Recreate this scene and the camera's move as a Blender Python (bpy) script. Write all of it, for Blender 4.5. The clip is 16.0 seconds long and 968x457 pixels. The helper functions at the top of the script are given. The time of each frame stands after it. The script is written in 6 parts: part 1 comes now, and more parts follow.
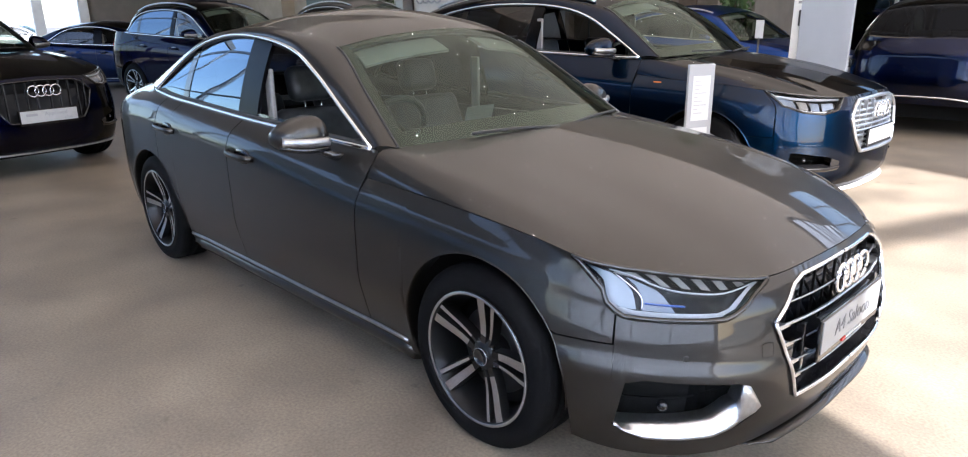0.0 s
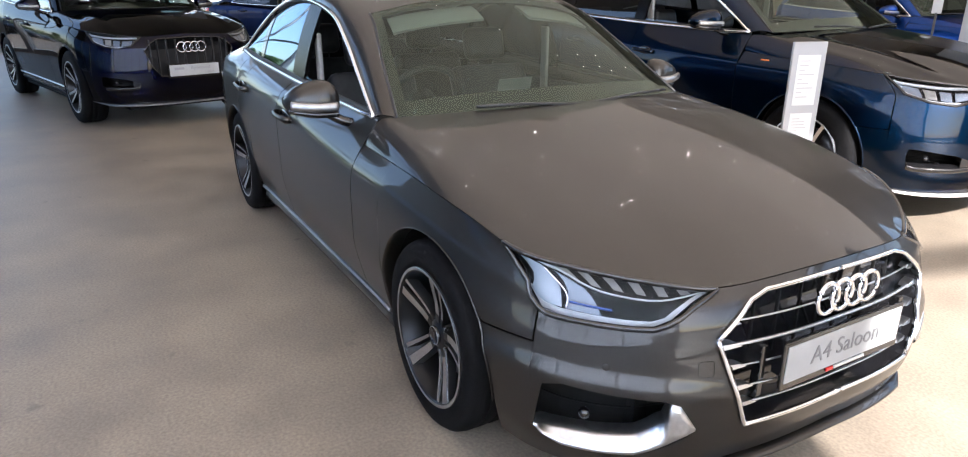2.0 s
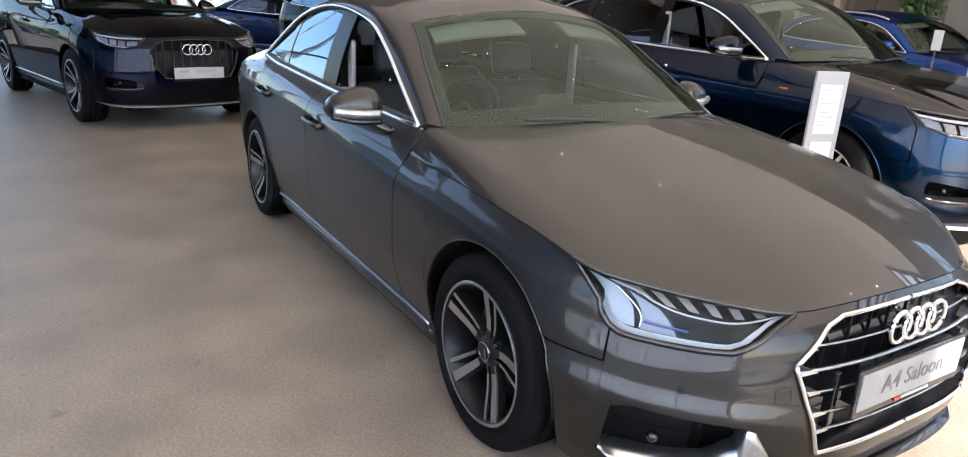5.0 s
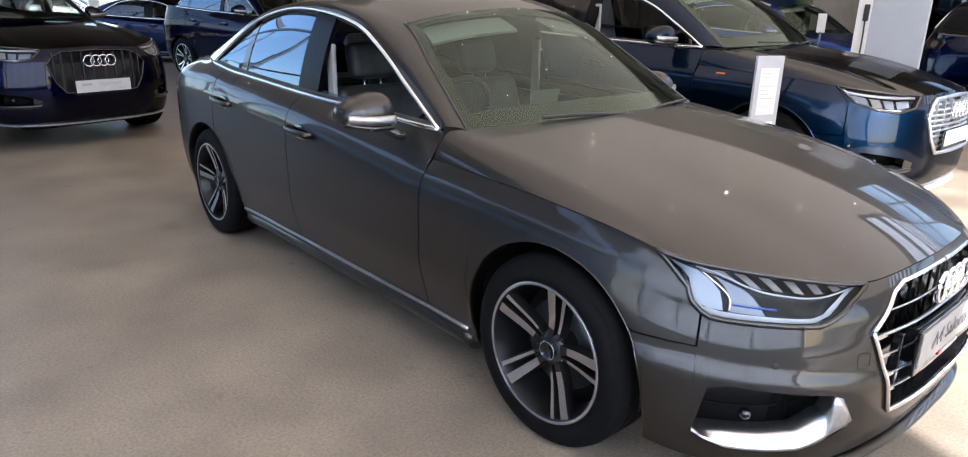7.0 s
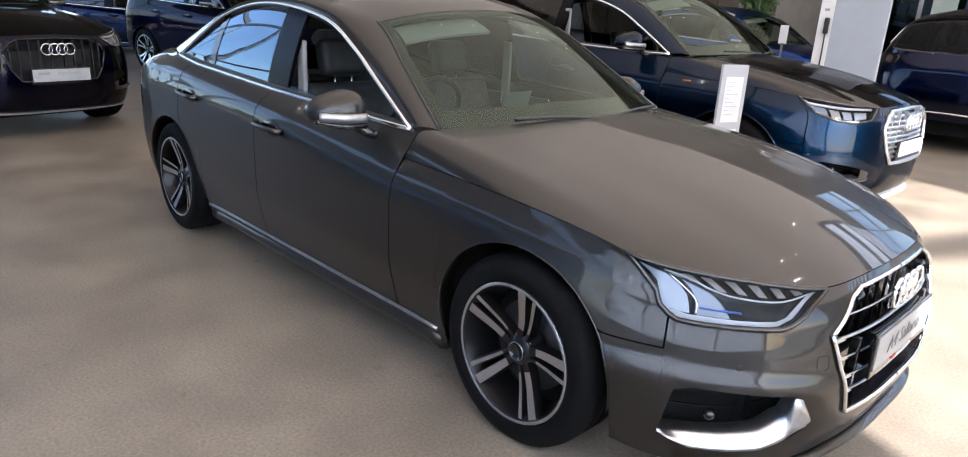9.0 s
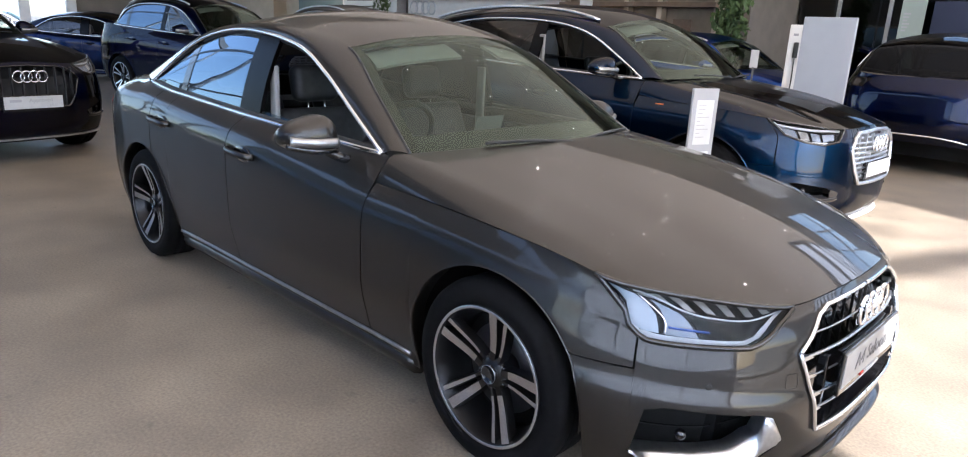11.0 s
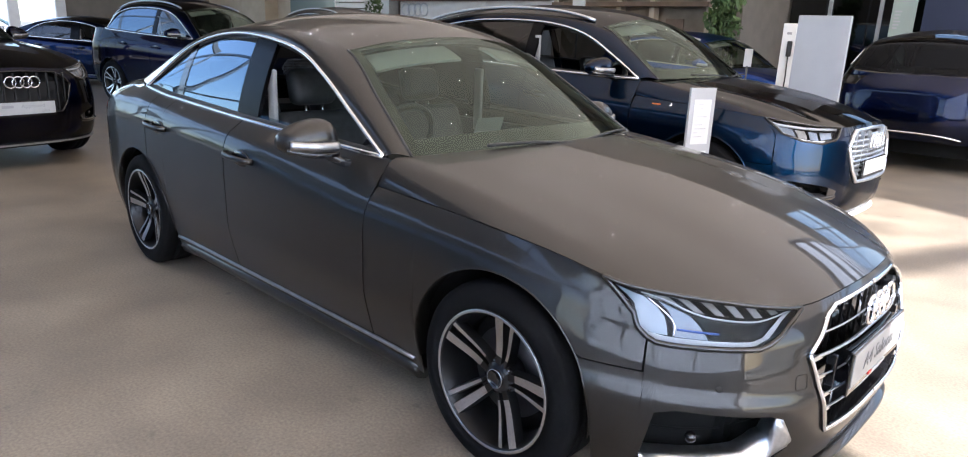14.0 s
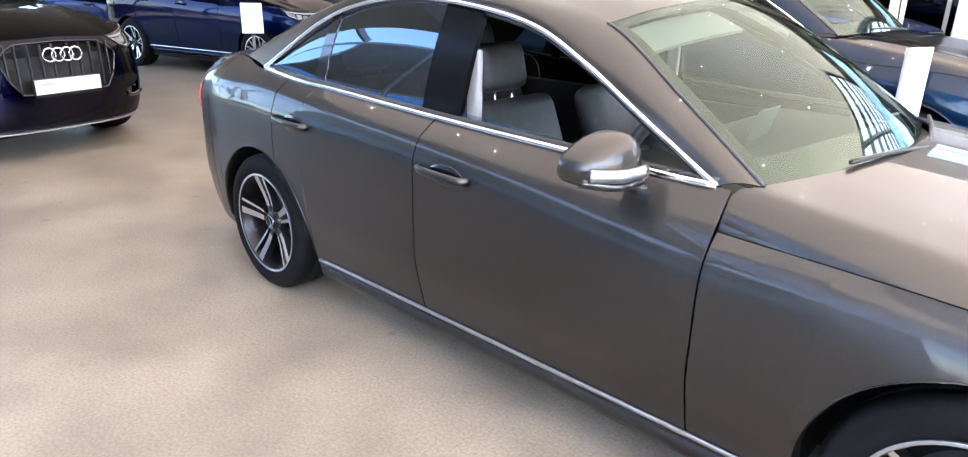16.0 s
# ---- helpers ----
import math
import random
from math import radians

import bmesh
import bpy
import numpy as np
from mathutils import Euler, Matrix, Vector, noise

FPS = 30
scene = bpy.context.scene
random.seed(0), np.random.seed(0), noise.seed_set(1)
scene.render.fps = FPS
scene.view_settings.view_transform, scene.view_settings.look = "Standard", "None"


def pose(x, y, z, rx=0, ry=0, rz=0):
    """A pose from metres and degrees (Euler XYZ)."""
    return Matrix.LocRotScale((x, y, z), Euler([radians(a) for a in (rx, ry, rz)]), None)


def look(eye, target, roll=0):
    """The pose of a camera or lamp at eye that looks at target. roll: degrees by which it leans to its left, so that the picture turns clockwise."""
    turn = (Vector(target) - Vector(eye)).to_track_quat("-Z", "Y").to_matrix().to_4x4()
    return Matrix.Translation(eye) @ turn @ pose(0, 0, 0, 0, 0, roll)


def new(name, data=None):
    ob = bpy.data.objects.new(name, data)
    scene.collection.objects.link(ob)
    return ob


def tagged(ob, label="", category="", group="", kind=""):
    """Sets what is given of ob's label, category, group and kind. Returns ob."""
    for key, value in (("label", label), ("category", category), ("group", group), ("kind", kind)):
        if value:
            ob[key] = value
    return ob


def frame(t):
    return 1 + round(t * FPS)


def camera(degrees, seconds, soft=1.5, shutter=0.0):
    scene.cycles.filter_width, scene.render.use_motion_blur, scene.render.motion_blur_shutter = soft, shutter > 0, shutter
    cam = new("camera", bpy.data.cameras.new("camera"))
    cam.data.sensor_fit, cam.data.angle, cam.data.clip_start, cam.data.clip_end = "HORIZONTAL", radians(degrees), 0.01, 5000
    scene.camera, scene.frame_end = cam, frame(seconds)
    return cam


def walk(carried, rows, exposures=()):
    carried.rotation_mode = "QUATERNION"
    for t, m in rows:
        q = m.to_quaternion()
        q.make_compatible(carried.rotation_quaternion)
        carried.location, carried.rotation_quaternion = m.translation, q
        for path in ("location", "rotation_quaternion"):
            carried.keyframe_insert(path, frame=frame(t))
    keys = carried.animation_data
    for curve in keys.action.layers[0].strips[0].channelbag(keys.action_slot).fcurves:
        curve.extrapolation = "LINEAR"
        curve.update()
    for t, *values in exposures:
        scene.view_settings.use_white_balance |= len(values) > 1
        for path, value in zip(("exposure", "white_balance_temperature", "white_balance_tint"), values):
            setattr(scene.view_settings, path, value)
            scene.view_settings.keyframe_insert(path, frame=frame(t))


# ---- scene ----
cam = camera(70.0, 16.0, soft=1.1)
PATH = [
    (0, (1.532, -2.342, 1.419), (0.158, -1.009, 0.841), -0.6),
    (0.5, (1.438, -2.154, 1.404), (0.116, -0.773, 0.814), -0.2),
    (1, (1.404, -1.987, 1.402), (0.067, -0.652, 0.746), -0.5),
    (1.5, (1.618, -1.82, 1.408), (0.072, -0.751, 0.725), 1.2),
    (2, (1.864, -1.77, 1.425), (0.232, -0.823, 0.764), 0.2),
    (2.5, (2.059, -1.775, 1.415), (0.403, -0.853, 0.777), 1.1),
    (3, (2.107, -1.77, 1.405), (0.446, -0.861, 0.76), 1.6),
    (3.5, (2.093, -1.763, 1.409), (0.42, -0.867, 0.78), 3.0),
    (4, (2.045, -1.781, 1.406), (0.371, -0.884, 0.781), 3.5),
    (4.2, (1.993, -1.784, 1.391), (0.319, -0.885, 0.767), 3.9),
    (6.3, (1.376, -2.338, 1.396), (-0.1, -1.131, 0.79), 0.2),
    (6.5, (1.377, -2.349, 1.391), (-0.091, -1.134, 0.784), 0.5),
    (7, (1.373, -2.375, 1.388), (-0.054, -1.116, 0.775), 1.2),
    (7.5, (1.375, -2.386, 1.386), (-0.027, -1.1, 0.771), 1.9),
    (8, (1.367, -2.393, 1.388), (-0.008, -1.078, 0.771), 2.4),
    (8.5, (1.361, -2.397, 1.389), (-0.001, -1.068, 0.773), 3.0),
    (11, (1.391, -2.374, 1.386), (0.052, -0.988, 0.849), 2.9),
    (11.5, (1.39, -2.358, 1.39), (0.064, -0.953, 0.872), 2.9),
    (12, (1.388, -2.354, 1.388), (0.079, -0.933, 0.873), 2.9),
    (12.5, (1.39, -2.358, 1.385), (0.086, -0.934, 0.865), 2.9),
    (13, (1.388, -2.369, 1.385), (0.086, -0.945, 0.859), 2.7),
    (13.5, (1.384, -2.378, 1.382), (0.071, -0.964, 0.855), 2.3),
    (14, (1.352, -2.385, 1.386), (0.026, -0.986, 0.853), 2.4),
    (14.5, (1.238, -2.364, 1.388), (-0.113, -0.992, 0.848), 3.3),
    (15, (0.931, -2.291, 1.42), (-0.416, -0.95, 0.799), 1.5),
    (15.5, (0.53, -2.327, 1.403), (-0.821, -1.011, 0.736), 0.9),
    (16, (0.034, -2.442, 1.428), (-1.252, -1.068, 0.749), 1.1),
]
BASE = 2.12
EXPOSURE = [(0, 0.0, 6100), (3.5, -0.05, 6300), (6.3, 0.1, 6250), (6.9, 0.04, 6200), (7.5, 0.0, 6200), (12.5, -0.05, 6050), (14.5, 0.1, 6200), (15, 0.4, 6300), (15.5, 1.1, 6250), (16, 1.5, 6150)]
walk(cam, [(t, look(eye, target, roll)) for t, eye, target, roll in PATH], [(t, BASE + e, k - 20, 15) for t, e, k in EXPOSURE])

# ---------------------------------------------------------------- world, sun
SUN_AZ = math.atan2(-0.361, 0.9326)
SUN_EL = radians(35)
world = bpy.data.worlds.new("world")
scene.world = world
world.use_nodes = True
wn, wl = world.node_tree.nodes, world.node_tree.links
sky = wn.new("ShaderNodeTexSky")
sky.sky_type = "NISHITA"
sky.sun_disc = False
sky.dust_density = 1.5
sky.sun_elevation = SUN_EL
sky.sun_rotation = radians(90) - SUN_AZ
wn["Background"].inputs["Strength"].default_value = 0.15
wl.new(sky.outputs["Color"], wn["Background"].inputs["Color"])

sun = new("sun", bpy.data.lights.new("sun", "SUN"))
sun.data.energy = 5.0
sun.data.angle = radians(1.1)
sun.data.color = (1.0, 0.95, 0.88)
sun.matrix_world = look((40 * math.cos(SUN_AZ), 40 * math.sin(SUN_AZ), 40 * math.tan(SUN_EL)), (0, 0, 0))


# ---------------------------------------------------------------- materials
def material(name, color=(0.5, 0.5, 0.5), rough=0.5, metal=0.0, coat=0.0, spec=0.5, emit=0.0, coat_rough=0.02):
    m = bpy.data.materials.new(name)
    m.use_nodes = True
    b = m.node_tree.nodes["Principled BSDF"]
    b.inputs["Base Color"].default_value = (*color, 1)
    b.inputs["Roughness"].default_value = rough
    b.inputs["Metallic"].default_value = metal
    b.inputs["Coat Weight"].default_value = coat
    b.inputs["Coat Roughness"].default_value = coat_rough
    b.inputs["Specular IOR Level"].default_value = spec
    if emit:
        b.inputs["Emission Color"].default_value = (*color, 1)
        b.inputs["Emission Strength"].default_value = emit
    return m


def nodes_of(m):
    t = m.node_tree
    return t.nodes, t.links, t.nodes["Principled BSDF"]


def vary(m, scale, dark, light, detail=6.0, bump=0.0, bump_scale=None, lo=0.3, hi=0.7, coords="Object"):
    """Two-scale colour variation between dark and light, with fine relief."""
    n, l, b = nodes_of(m)
    tc = n.new("ShaderNodeTexCoord")
    a = n.new("ShaderNodeTexNoise")
    a.inputs["Scale"].default_value = scale
    a.inputs["Detail"].default_value = detail
    l.new(tc.outputs[coords], a.inputs["Vector"])
    ramp = n.new("ShaderNodeValToRGB")
    ramp.color_ramp.elements[0].position, ramp.color_ramp.elements[1].position = lo, hi
    ramp.color_ramp.elements[0].color, ramp.color_ramp.elements[1].color = (*dark, 1), (*light, 1)
    l.new(a.outputs["Fac"], ramp.inputs["Fac"])
    l.new(ramp.outputs["Color"], b.inputs["Base Color"])
    if bump:
        c = n.new("ShaderNodeTexNoise")
        c.inputs["Scale"].default_value = bump_scale or scale * 8
        c.inputs["Detail"].default_value = 3
        l.new(tc.outputs[coords], c.inputs["Vector"])
        bp = n.new("ShaderNodeBump")
        bp.inputs["Strength"].default_value = bump
        bp.inputs["Distance"].default_value = 0.002
        l.new(c.outputs["Fac"], bp.inputs["Height"])
        l.new(bp.outputs["Normal"], b.inputs["Normal"])
    return m


def paint(name, base, flake, rough=0.32, metal=0.75, coat=0.65, haze=0.012, edge=(1.0, 1.0, 1.0)):
    """Metallic car paint: flaky base under clear coat."""
    m = material(name, base, rough, metal, coat, 0.5)
    n, l, b = nodes_of(m)
    b.inputs["Specular Tint"].default_value = (*edge, 1)
    tc = n.new("ShaderNodeTexCoord")
    v = n.new("ShaderNodeTexVoronoi")
    v.inputs["Scale"].default_value = 900
    l.new(tc.outputs["Object"], v.inputs["Vector"])
    mix = n.new("ShaderNodeMix")
    mix.data_type = "RGBA"
    mix.inputs["A"].default_value, mix.inputs["B"].default_value = (*base, 1), (*flake, 1)
    l.new(v.outputs["Distance"], mix.inputs["Factor"])
    l.new(mix.outputs["Result"], b.inputs["Base Color"])
    dust = n.new("ShaderNodeTexNoise")
    dust.inputs["Scale"].default_value, dust.inputs["Detail"].default_value = 3.0, 8
    l.new(tc.outputs["Object"], dust.inputs["Vector"])
    mr = n.new("ShaderNodeMapRange")
    mr.inputs["To Min"].default_value, mr.inputs["To Max"].default_value = haze * 0.6, haze
    l.new(dust.outputs["Fac"], mr.inputs["Value"])
    l.new(mr.outputs["Result"], b.inputs["Coat Roughness"])
    return m


def glass(name, tint, gloss=(1.0, 1.0, 1.0), face=0.08):
    """A thin pane: tinted see-through with mirror gloss at grazing angles."""
    m = bpy.data.materials.new(name)
    m.use_nodes = True
    n, l = m.node_tree.nodes, m.node_tree.links
    n.remove(n["Principled BSDF"])
    tr, gl, mx, fr = (n.new(k) for k in ("ShaderNodeBsdfTransparent", "ShaderNodeBsdfGlossy", "ShaderNodeMixShader", "ShaderNodeLayerWeight"))
    tr.inputs["Color"].default_value = (*tint, 1)
    gl.inputs["Roughness"].default_value = 0.01
    gl.inputs["Color"].default_value = (*gloss, 1)
    fr.inputs["Blend"].default_value = 0.5
    pw, mr = n.new("ShaderNodeMath"), n.new("ShaderNodeMapRange")
    pw.operation, pw.inputs[1].default_value = "POWER", 4.1
    mr.inputs["To Min"].default_value, mr.inputs["To Max"].default_value = face, 0.95
    l.new(fr.outputs["Facing"], pw.inputs[0])
    l.new(pw.outputs[0], mr.inputs["Value"])
    l.new(mr.outputs["Result"], mx.inputs["Fac"])
    l.new(tr.outputs["BSDF"], mx.inputs[1])
    l.new(gl.outputs["BSDF"], mx.inputs[2])
    l.new(mx.outputs["Shader"], n["Material Output"].inputs["Surface"])
    return m


DEEP_EDGE = (0.04, 0.06, 0.12)
GREY_PAINT = paint("grey_paint", (0.026, 0.0247, 0.0232), (0.053, 0.0503, 0.0475), 0.47, 1.0, 0.72, 0.009)
BLACK_BLUE_PAINT = paint("black_blue_paint", (0.0005, 0.0007, 0.005), (0.001, 0.002, 0.018), 0.4, 1.0, 0.5, edge=DEEP_EDGE)
DEEP_BLUE_PAINT = paint("deep_blue_paint", (0.0008, 0.004, 0.020), (0.002, 0.010, 0.05), 0.3, 1.0, 0.45, edge=DEEP_EDGE)
TEAL_BLUE_PAINT = paint("teal_blue_paint", (0.0003, 0.004, 0.012), (0.0008, 0.015, 0.044), 0.36, 1.0, 0.6, 0.05, edge=DEEP_EDGE)
NAVY_PAINT = paint("navy_paint", (0.0006, 0.002, 0.011), (0.0018, 0.007, 0.040), 0.3, 1.0, edge=DEEP_EDGE)
BRIGHT_BLUE_PAINT = paint("bright_blue_paint", (0.005, 0.032, 0.17), (0.012, 0.07, 0.32), 0.3, 1.0, edge=(0.1, 0.25, 0.6))
SILVER_PAINT = paint("silver_paint", (0.35, 0.36, 0.38), (0.5, 0.51, 0.53), 0.4, 0.9)
BLACK_PAINT = paint("black_paint", (0.006, 0.006, 0.008), (0.015, 0.015, 0.018), 0.4, 0.5)
PALE_SKID = vary(material("pale_skid_plate", (0.62, 0.62, 0.62), 0.35, 0.2), 20, (0.58, 0.58, 0.58), (0.66, 0.66, 0.66))
SHEET_PALE = vary(material("pale_paper", (0.2, 0.205, 0.2), 0.6), 8, (0.185, 0.19, 0.185), (0.215, 0.22, 0.215))
SILL_SATIN = vary(material("dull_satin_sill", (0.36, 0.365, 0.375), 0.36, 1.0), 30, (0.31, 0.315, 0.32), (0.41, 0.415, 0.425))
CHROME = material("chrome", (0.85, 0.86, 0.88), 0.12, 1.0)
SATIN = vary(material("satin_aluminium", (0.6, 0.62, 0.65), 0.3, 1.0), 40, (0.52, 0.54, 0.57), (0.68, 0.70, 0.73))
MACHINED = vary(material("machined_alloy", (0.5, 0.5, 0.51), 0.3, 1.0), 120, (0.45, 0.45, 0.46), (0.55, 0.55, 0.56))
DISC = material("brake_steel", (0.10, 0.10, 0.105), 0.4, 0.8)
BARREL = material("barrel_alloy", (0.012, 0.0125, 0.014), 0.3, 0.6)
GUNMETAL = material("gunmetal_lacquer", (0.012, 0.0125, 0.014), 0.35, 0.6, 0.3)
RUBBER = vary(material("tyre_rubber", (0.006, 0.006, 0.007), 0.75, spec=0.08), 60, (0.0035, 0.0035, 0.004), (0.006, 0.006, 0.0065), bump=0.3)
BLACK_PLASTIC = vary(material("black_plastic", (0.015, 0.015, 0.016), 0.5), 80, (0.012, 0.012, 0.013), (0.022, 0.022, 0.024), bump=0.2)
GLOSS_BLACK = material("gloss_black", (0.008, 0.008, 0.009), 0.1, 0.0, 0.5)
PILLAR_BLACK = material("satin_black_pillar", (0.003, 0.003, 0.0035), 0.22, spec=0.10)
LINER = material("wheel_arch_liner", (0.006, 0.006, 0.006), 0.9, spec=0.15)
LEATHER = vary(material("black_leather", (0.03, 0.03, 0.032), 0.5), 30, (0.022, 0.022, 0.024), (0.04, 0.04, 0.043), bump=0.3, bump_scale=300)
HEADLINER = material("headliner", (0.26, 0.255, 0.245), 0.9)
PLATE_WHITE = vary(material("plate_white", (0.45, 0.46, 0.45), 0.35, 0, 0.3), 12, (0.42, 0.43, 0.42), (0.48, 0.49, 0.48))
# White plate with shade put into its colour.
PLATE_DIM = vary(material("plate_silver", (0.27, 0.275, 0.275), 0.4, 0, 0.3), 12, (0.25, 0.255, 0.255), (0.29, 0.295, 0.295))
SOFT_INK = material("soft_grey_ink", (0.13, 0.13, 0.135), 0.5)
INK = material("dark_ink", (0.05, 0.05, 0.055), 0.5)
GREY_INK = material("grey_ink", (0.33, 0.33, 0.34), 0.5)
RED = material("red_plastic", (0.55, 0.02, 0.02), 0.2, 0, 0.5)
ORANGE = material("orange_badge", (0.7, 0.18, 0.04), 0.4)
CLEAR = glass("clear_cover", (0.93, 0.95, 0.97), (0.5, 0.5, 0.5), face=0.02)
WINDSCREEN = glass("windscreen_glass", (0.52, 0.60, 0.53), (0.46, 0.54, 0.50), face=0.09)
SIDE_GLASS = glass("side_glass", (0.62, 0.66, 0.64))
DARK_GLASS = glass("privacy_glass", (0.10, 0.11, 0.12), face=0.06)
BLACK_GLASS = glass("blacked_out_glass", (0.05, 0.055, 0.06), (0.22, 0.24, 0.28), face=0.05)
# Dark privacy glass; its blue gloss colour stands in for mirrored blue sky.
MIRROR_TINT = glass("coated_rear_glass", (0.10, 0.11, 0.12), (0.66, 0.83, 1.0), face=0.19)
PANE = glass("window_pane", (0.93, 0.955, 0.965), face=0.05)
ADDED_GLOW = material("pale_blind", (0.7, 0.7, 0.7), 0.9)
# Non-metal pale blue: the sky mirrored by the silver reflector is painted in.
LAMP_SILVER = material("lamp_reflector", (0.27, 0.31, 0.36), 0.2, 0.0, 0.6)
LAMP_WHITE = material("lamp_light_guide", (0.44, 0.46, 0.48), 0.25, 0.0, 0.5)
LAMP_BAR = material("lamp_bar_grey", (0.22, 0.215, 0.21), 0.3, 0.0, 0.4)
LAMP_PALE = material("lamp_lens_grey", (0.15, 0.18, 0.23), 0.12, 0.0, 0.6)
LAMP_BLUE = material("lamp_blue_line", (0.03, 0.07, 0.25), 0.2, 0.0, 0.6)
LAMP_DARK = material("lamp_housing", (0.008, 0.0085, 0.010), 0.4, spec=0.25)


# ---------------------------------------------------------------- geometry helpers
def obj(name, verts, faces, mat, parent=None, label="", smooth=True, mats=None, index=None):
    me = bpy.data.meshes.new(name)
    me.from_pydata([tuple(v) for v in verts], [], faces)
    for m in mats or [mat]:
        me.materials.append(m)
    if index is not None:
        me.polygons.foreach_set("material_index", index)
    me.polygons.foreach_set("use_smooth", [smooth] * len(me.polygons))
    me.update()
    ob = new(name, me)
    ob.parent = parent
    if label:
        ob["label"] = label
    return ob


def part(name, bm, mat, parent, label="", smooth=False):
    me = bpy.data.meshes.new(name)
    for f in bm.faces:
        f.smooth = smooth
    bm.to_mesh(me)
    bm.free()
    me.materials.append(mat)
    ob = new(name, me)
    ob.parent = parent
    if label:
        ob["label"] = label
    return ob


def thing(name, m, label, category, group="", kind=""):
    e = new(name)
    e.matrix_world = m
    e.empty_display_size = 0.2
    return tagged(e, label, category, group, kind)


def box_bm(x0, y0, z0, x1, y1, z1, bevel=0.0, seg=2):
    bm = bmesh.new()
    bmesh.ops.create_cube(bm, size=1)
    bmesh.ops.scale(bm, vec=(x1 - x0, y1 - y0, z1 - z0), verts=bm.verts)
    bmesh.ops.translate(bm, vec=((x0 + x1) / 2, (y0 + y1) / 2, (z0 + z1) / 2), verts=bm.verts)
    if bevel:
        bmesh.ops.bevel(bm, geom=list(bm.edges), offset=bevel, segments=seg, affect="EDGES", profile=0.5)
    return bm


def grid_faces(nu, nv, flip=False, base=0):
    out = []
    for i in range(nu - 1):
        for j in range(nv - 1):
            a, b, c, d = base + i * nv + j, base + (i + 1) * nv + j, base + (i + 1) * nv + j + 1, base + i * nv + j + 1
            out.append((a, d, c, b) if flip else (a, b, c, d))
    return out


def outward(P, centre):
    """Whether a grid of points faces away from the centre."""
    nu, nv = P.shape[:2]
    a, b = P[1:, :-1] - P[:-1, :-1], P[:-1, 1:] - P[:-1, :-1]
    n = np.cross(a, b)
    return float((n * (P[:-1, :-1] - np.array(centre))).sum()) > 0


def sheet(name, P, mat, parent, centre, thick=0.004, label="", mirror=False, smooth=True):
    """A smooth panel from one grid of points, or several that join, given thickness; mirror: both halves across y = 0 in one panel."""
    grids = [np.asarray(g, float) for g in (P if isinstance(P, list) else [P])]
    verts, faces = np.zeros((0, 3)), []
    for g in grids:
        flip = not outward(g, centre)
        for q, turn in ((g, flip), (flipped(g), not flip))[:2 if mirror else 1]:
            faces += grid_faces(*q.shape[:2], turn, len(verts))
            verts = np.vstack([verts, q.reshape(-1, 3)])
    ob = obj(name, verts, faces, mat, parent, label, smooth)
    bm = bmesh.new()
    bm.from_mesh(ob.data)
    bmesh.ops.remove_doubles(bm, verts=bm.verts, dist=0.0004)
    bmesh.ops.dissolve_degenerate(bm, dist=0.0002, edges=bm.edges)
    for e in bm.edges:
        e.smooth = len(e.link_faces) > 1
    bm.to_mesh(ob.data)
    bm.free()
    if thick:
        md = ob.modifiers.new("thickness", "SOLIDIFY")
        md.thickness, md.offset = thick, -1
    return ob


def smooth_curve(pts, n):
    """n points on a smooth curve through pts, evenly by length."""
    p = np.array(pts, float)
    if len(p) == 2:
        return p[0] + (p[1] - p[0]) * np.linspace(0, 1, n)[:, None]
    q = np.vstack([2 * p[0] - p[1], p, 2 * p[-1] - p[-2]])
    out = []
    for i in range(len(p) - 1):
        a, b, c, d = q[i:i + 4]
        t = np.linspace(0, 1, 24, endpoint=False)[:, None]
        out.append(0.5 * (2 * b + (c - a) * t + (2 * a - 5 * b + 4 * c - d) * t ** 2 + (3 * b - a - 3 * c + d) * t ** 3))
    out = np.vstack(out + [p[-1:]])
    s = np.concatenate([[0], np.cumsum(np.linalg.norm(np.diff(out, axis=0), axis=1))])
    u = np.linspace(0, s[-1], n)
    return np.stack([np.interp(u, s, out[:, k]) for k in range(out.shape[1])], 1)


def pchip(xs, ys, x):
    """Monotone cubic interpolation."""
    xs, ys, x = np.asarray(xs, float), np.asarray(ys, float), np.asarray(x, float)
    h = np.diff(xs)
    d = np.diff(ys) / h
    m = np.zeros_like(ys)
    for i in range(1, len(xs) - 1):
        if d[i - 1] * d[i] > 0:
            w1, w2 = 2 * h[i] + h[i - 1], h[i] + 2 * h[i - 1]
            m[i] = (w1 + w2) / (w1 / d[i - 1] + w2 / d[i])
    m[0], m[-1] = d[0], d[-1]
    i = np.clip(np.searchsorted(xs, x) - 1, 0, len(h) - 1)
    t = np.clip((x - xs[i]) / h[i], 0, 1)
    return (2 * t ** 3 - 3 * t ** 2 + 1) * ys[i] + (t ** 3 - 2 * t ** 2 + t) * h[i] * m[i] + (-2 * t ** 3 + 3 * t ** 2) * ys[i + 1] + (t ** 3 - t ** 2) * h[i] * m[i + 1]


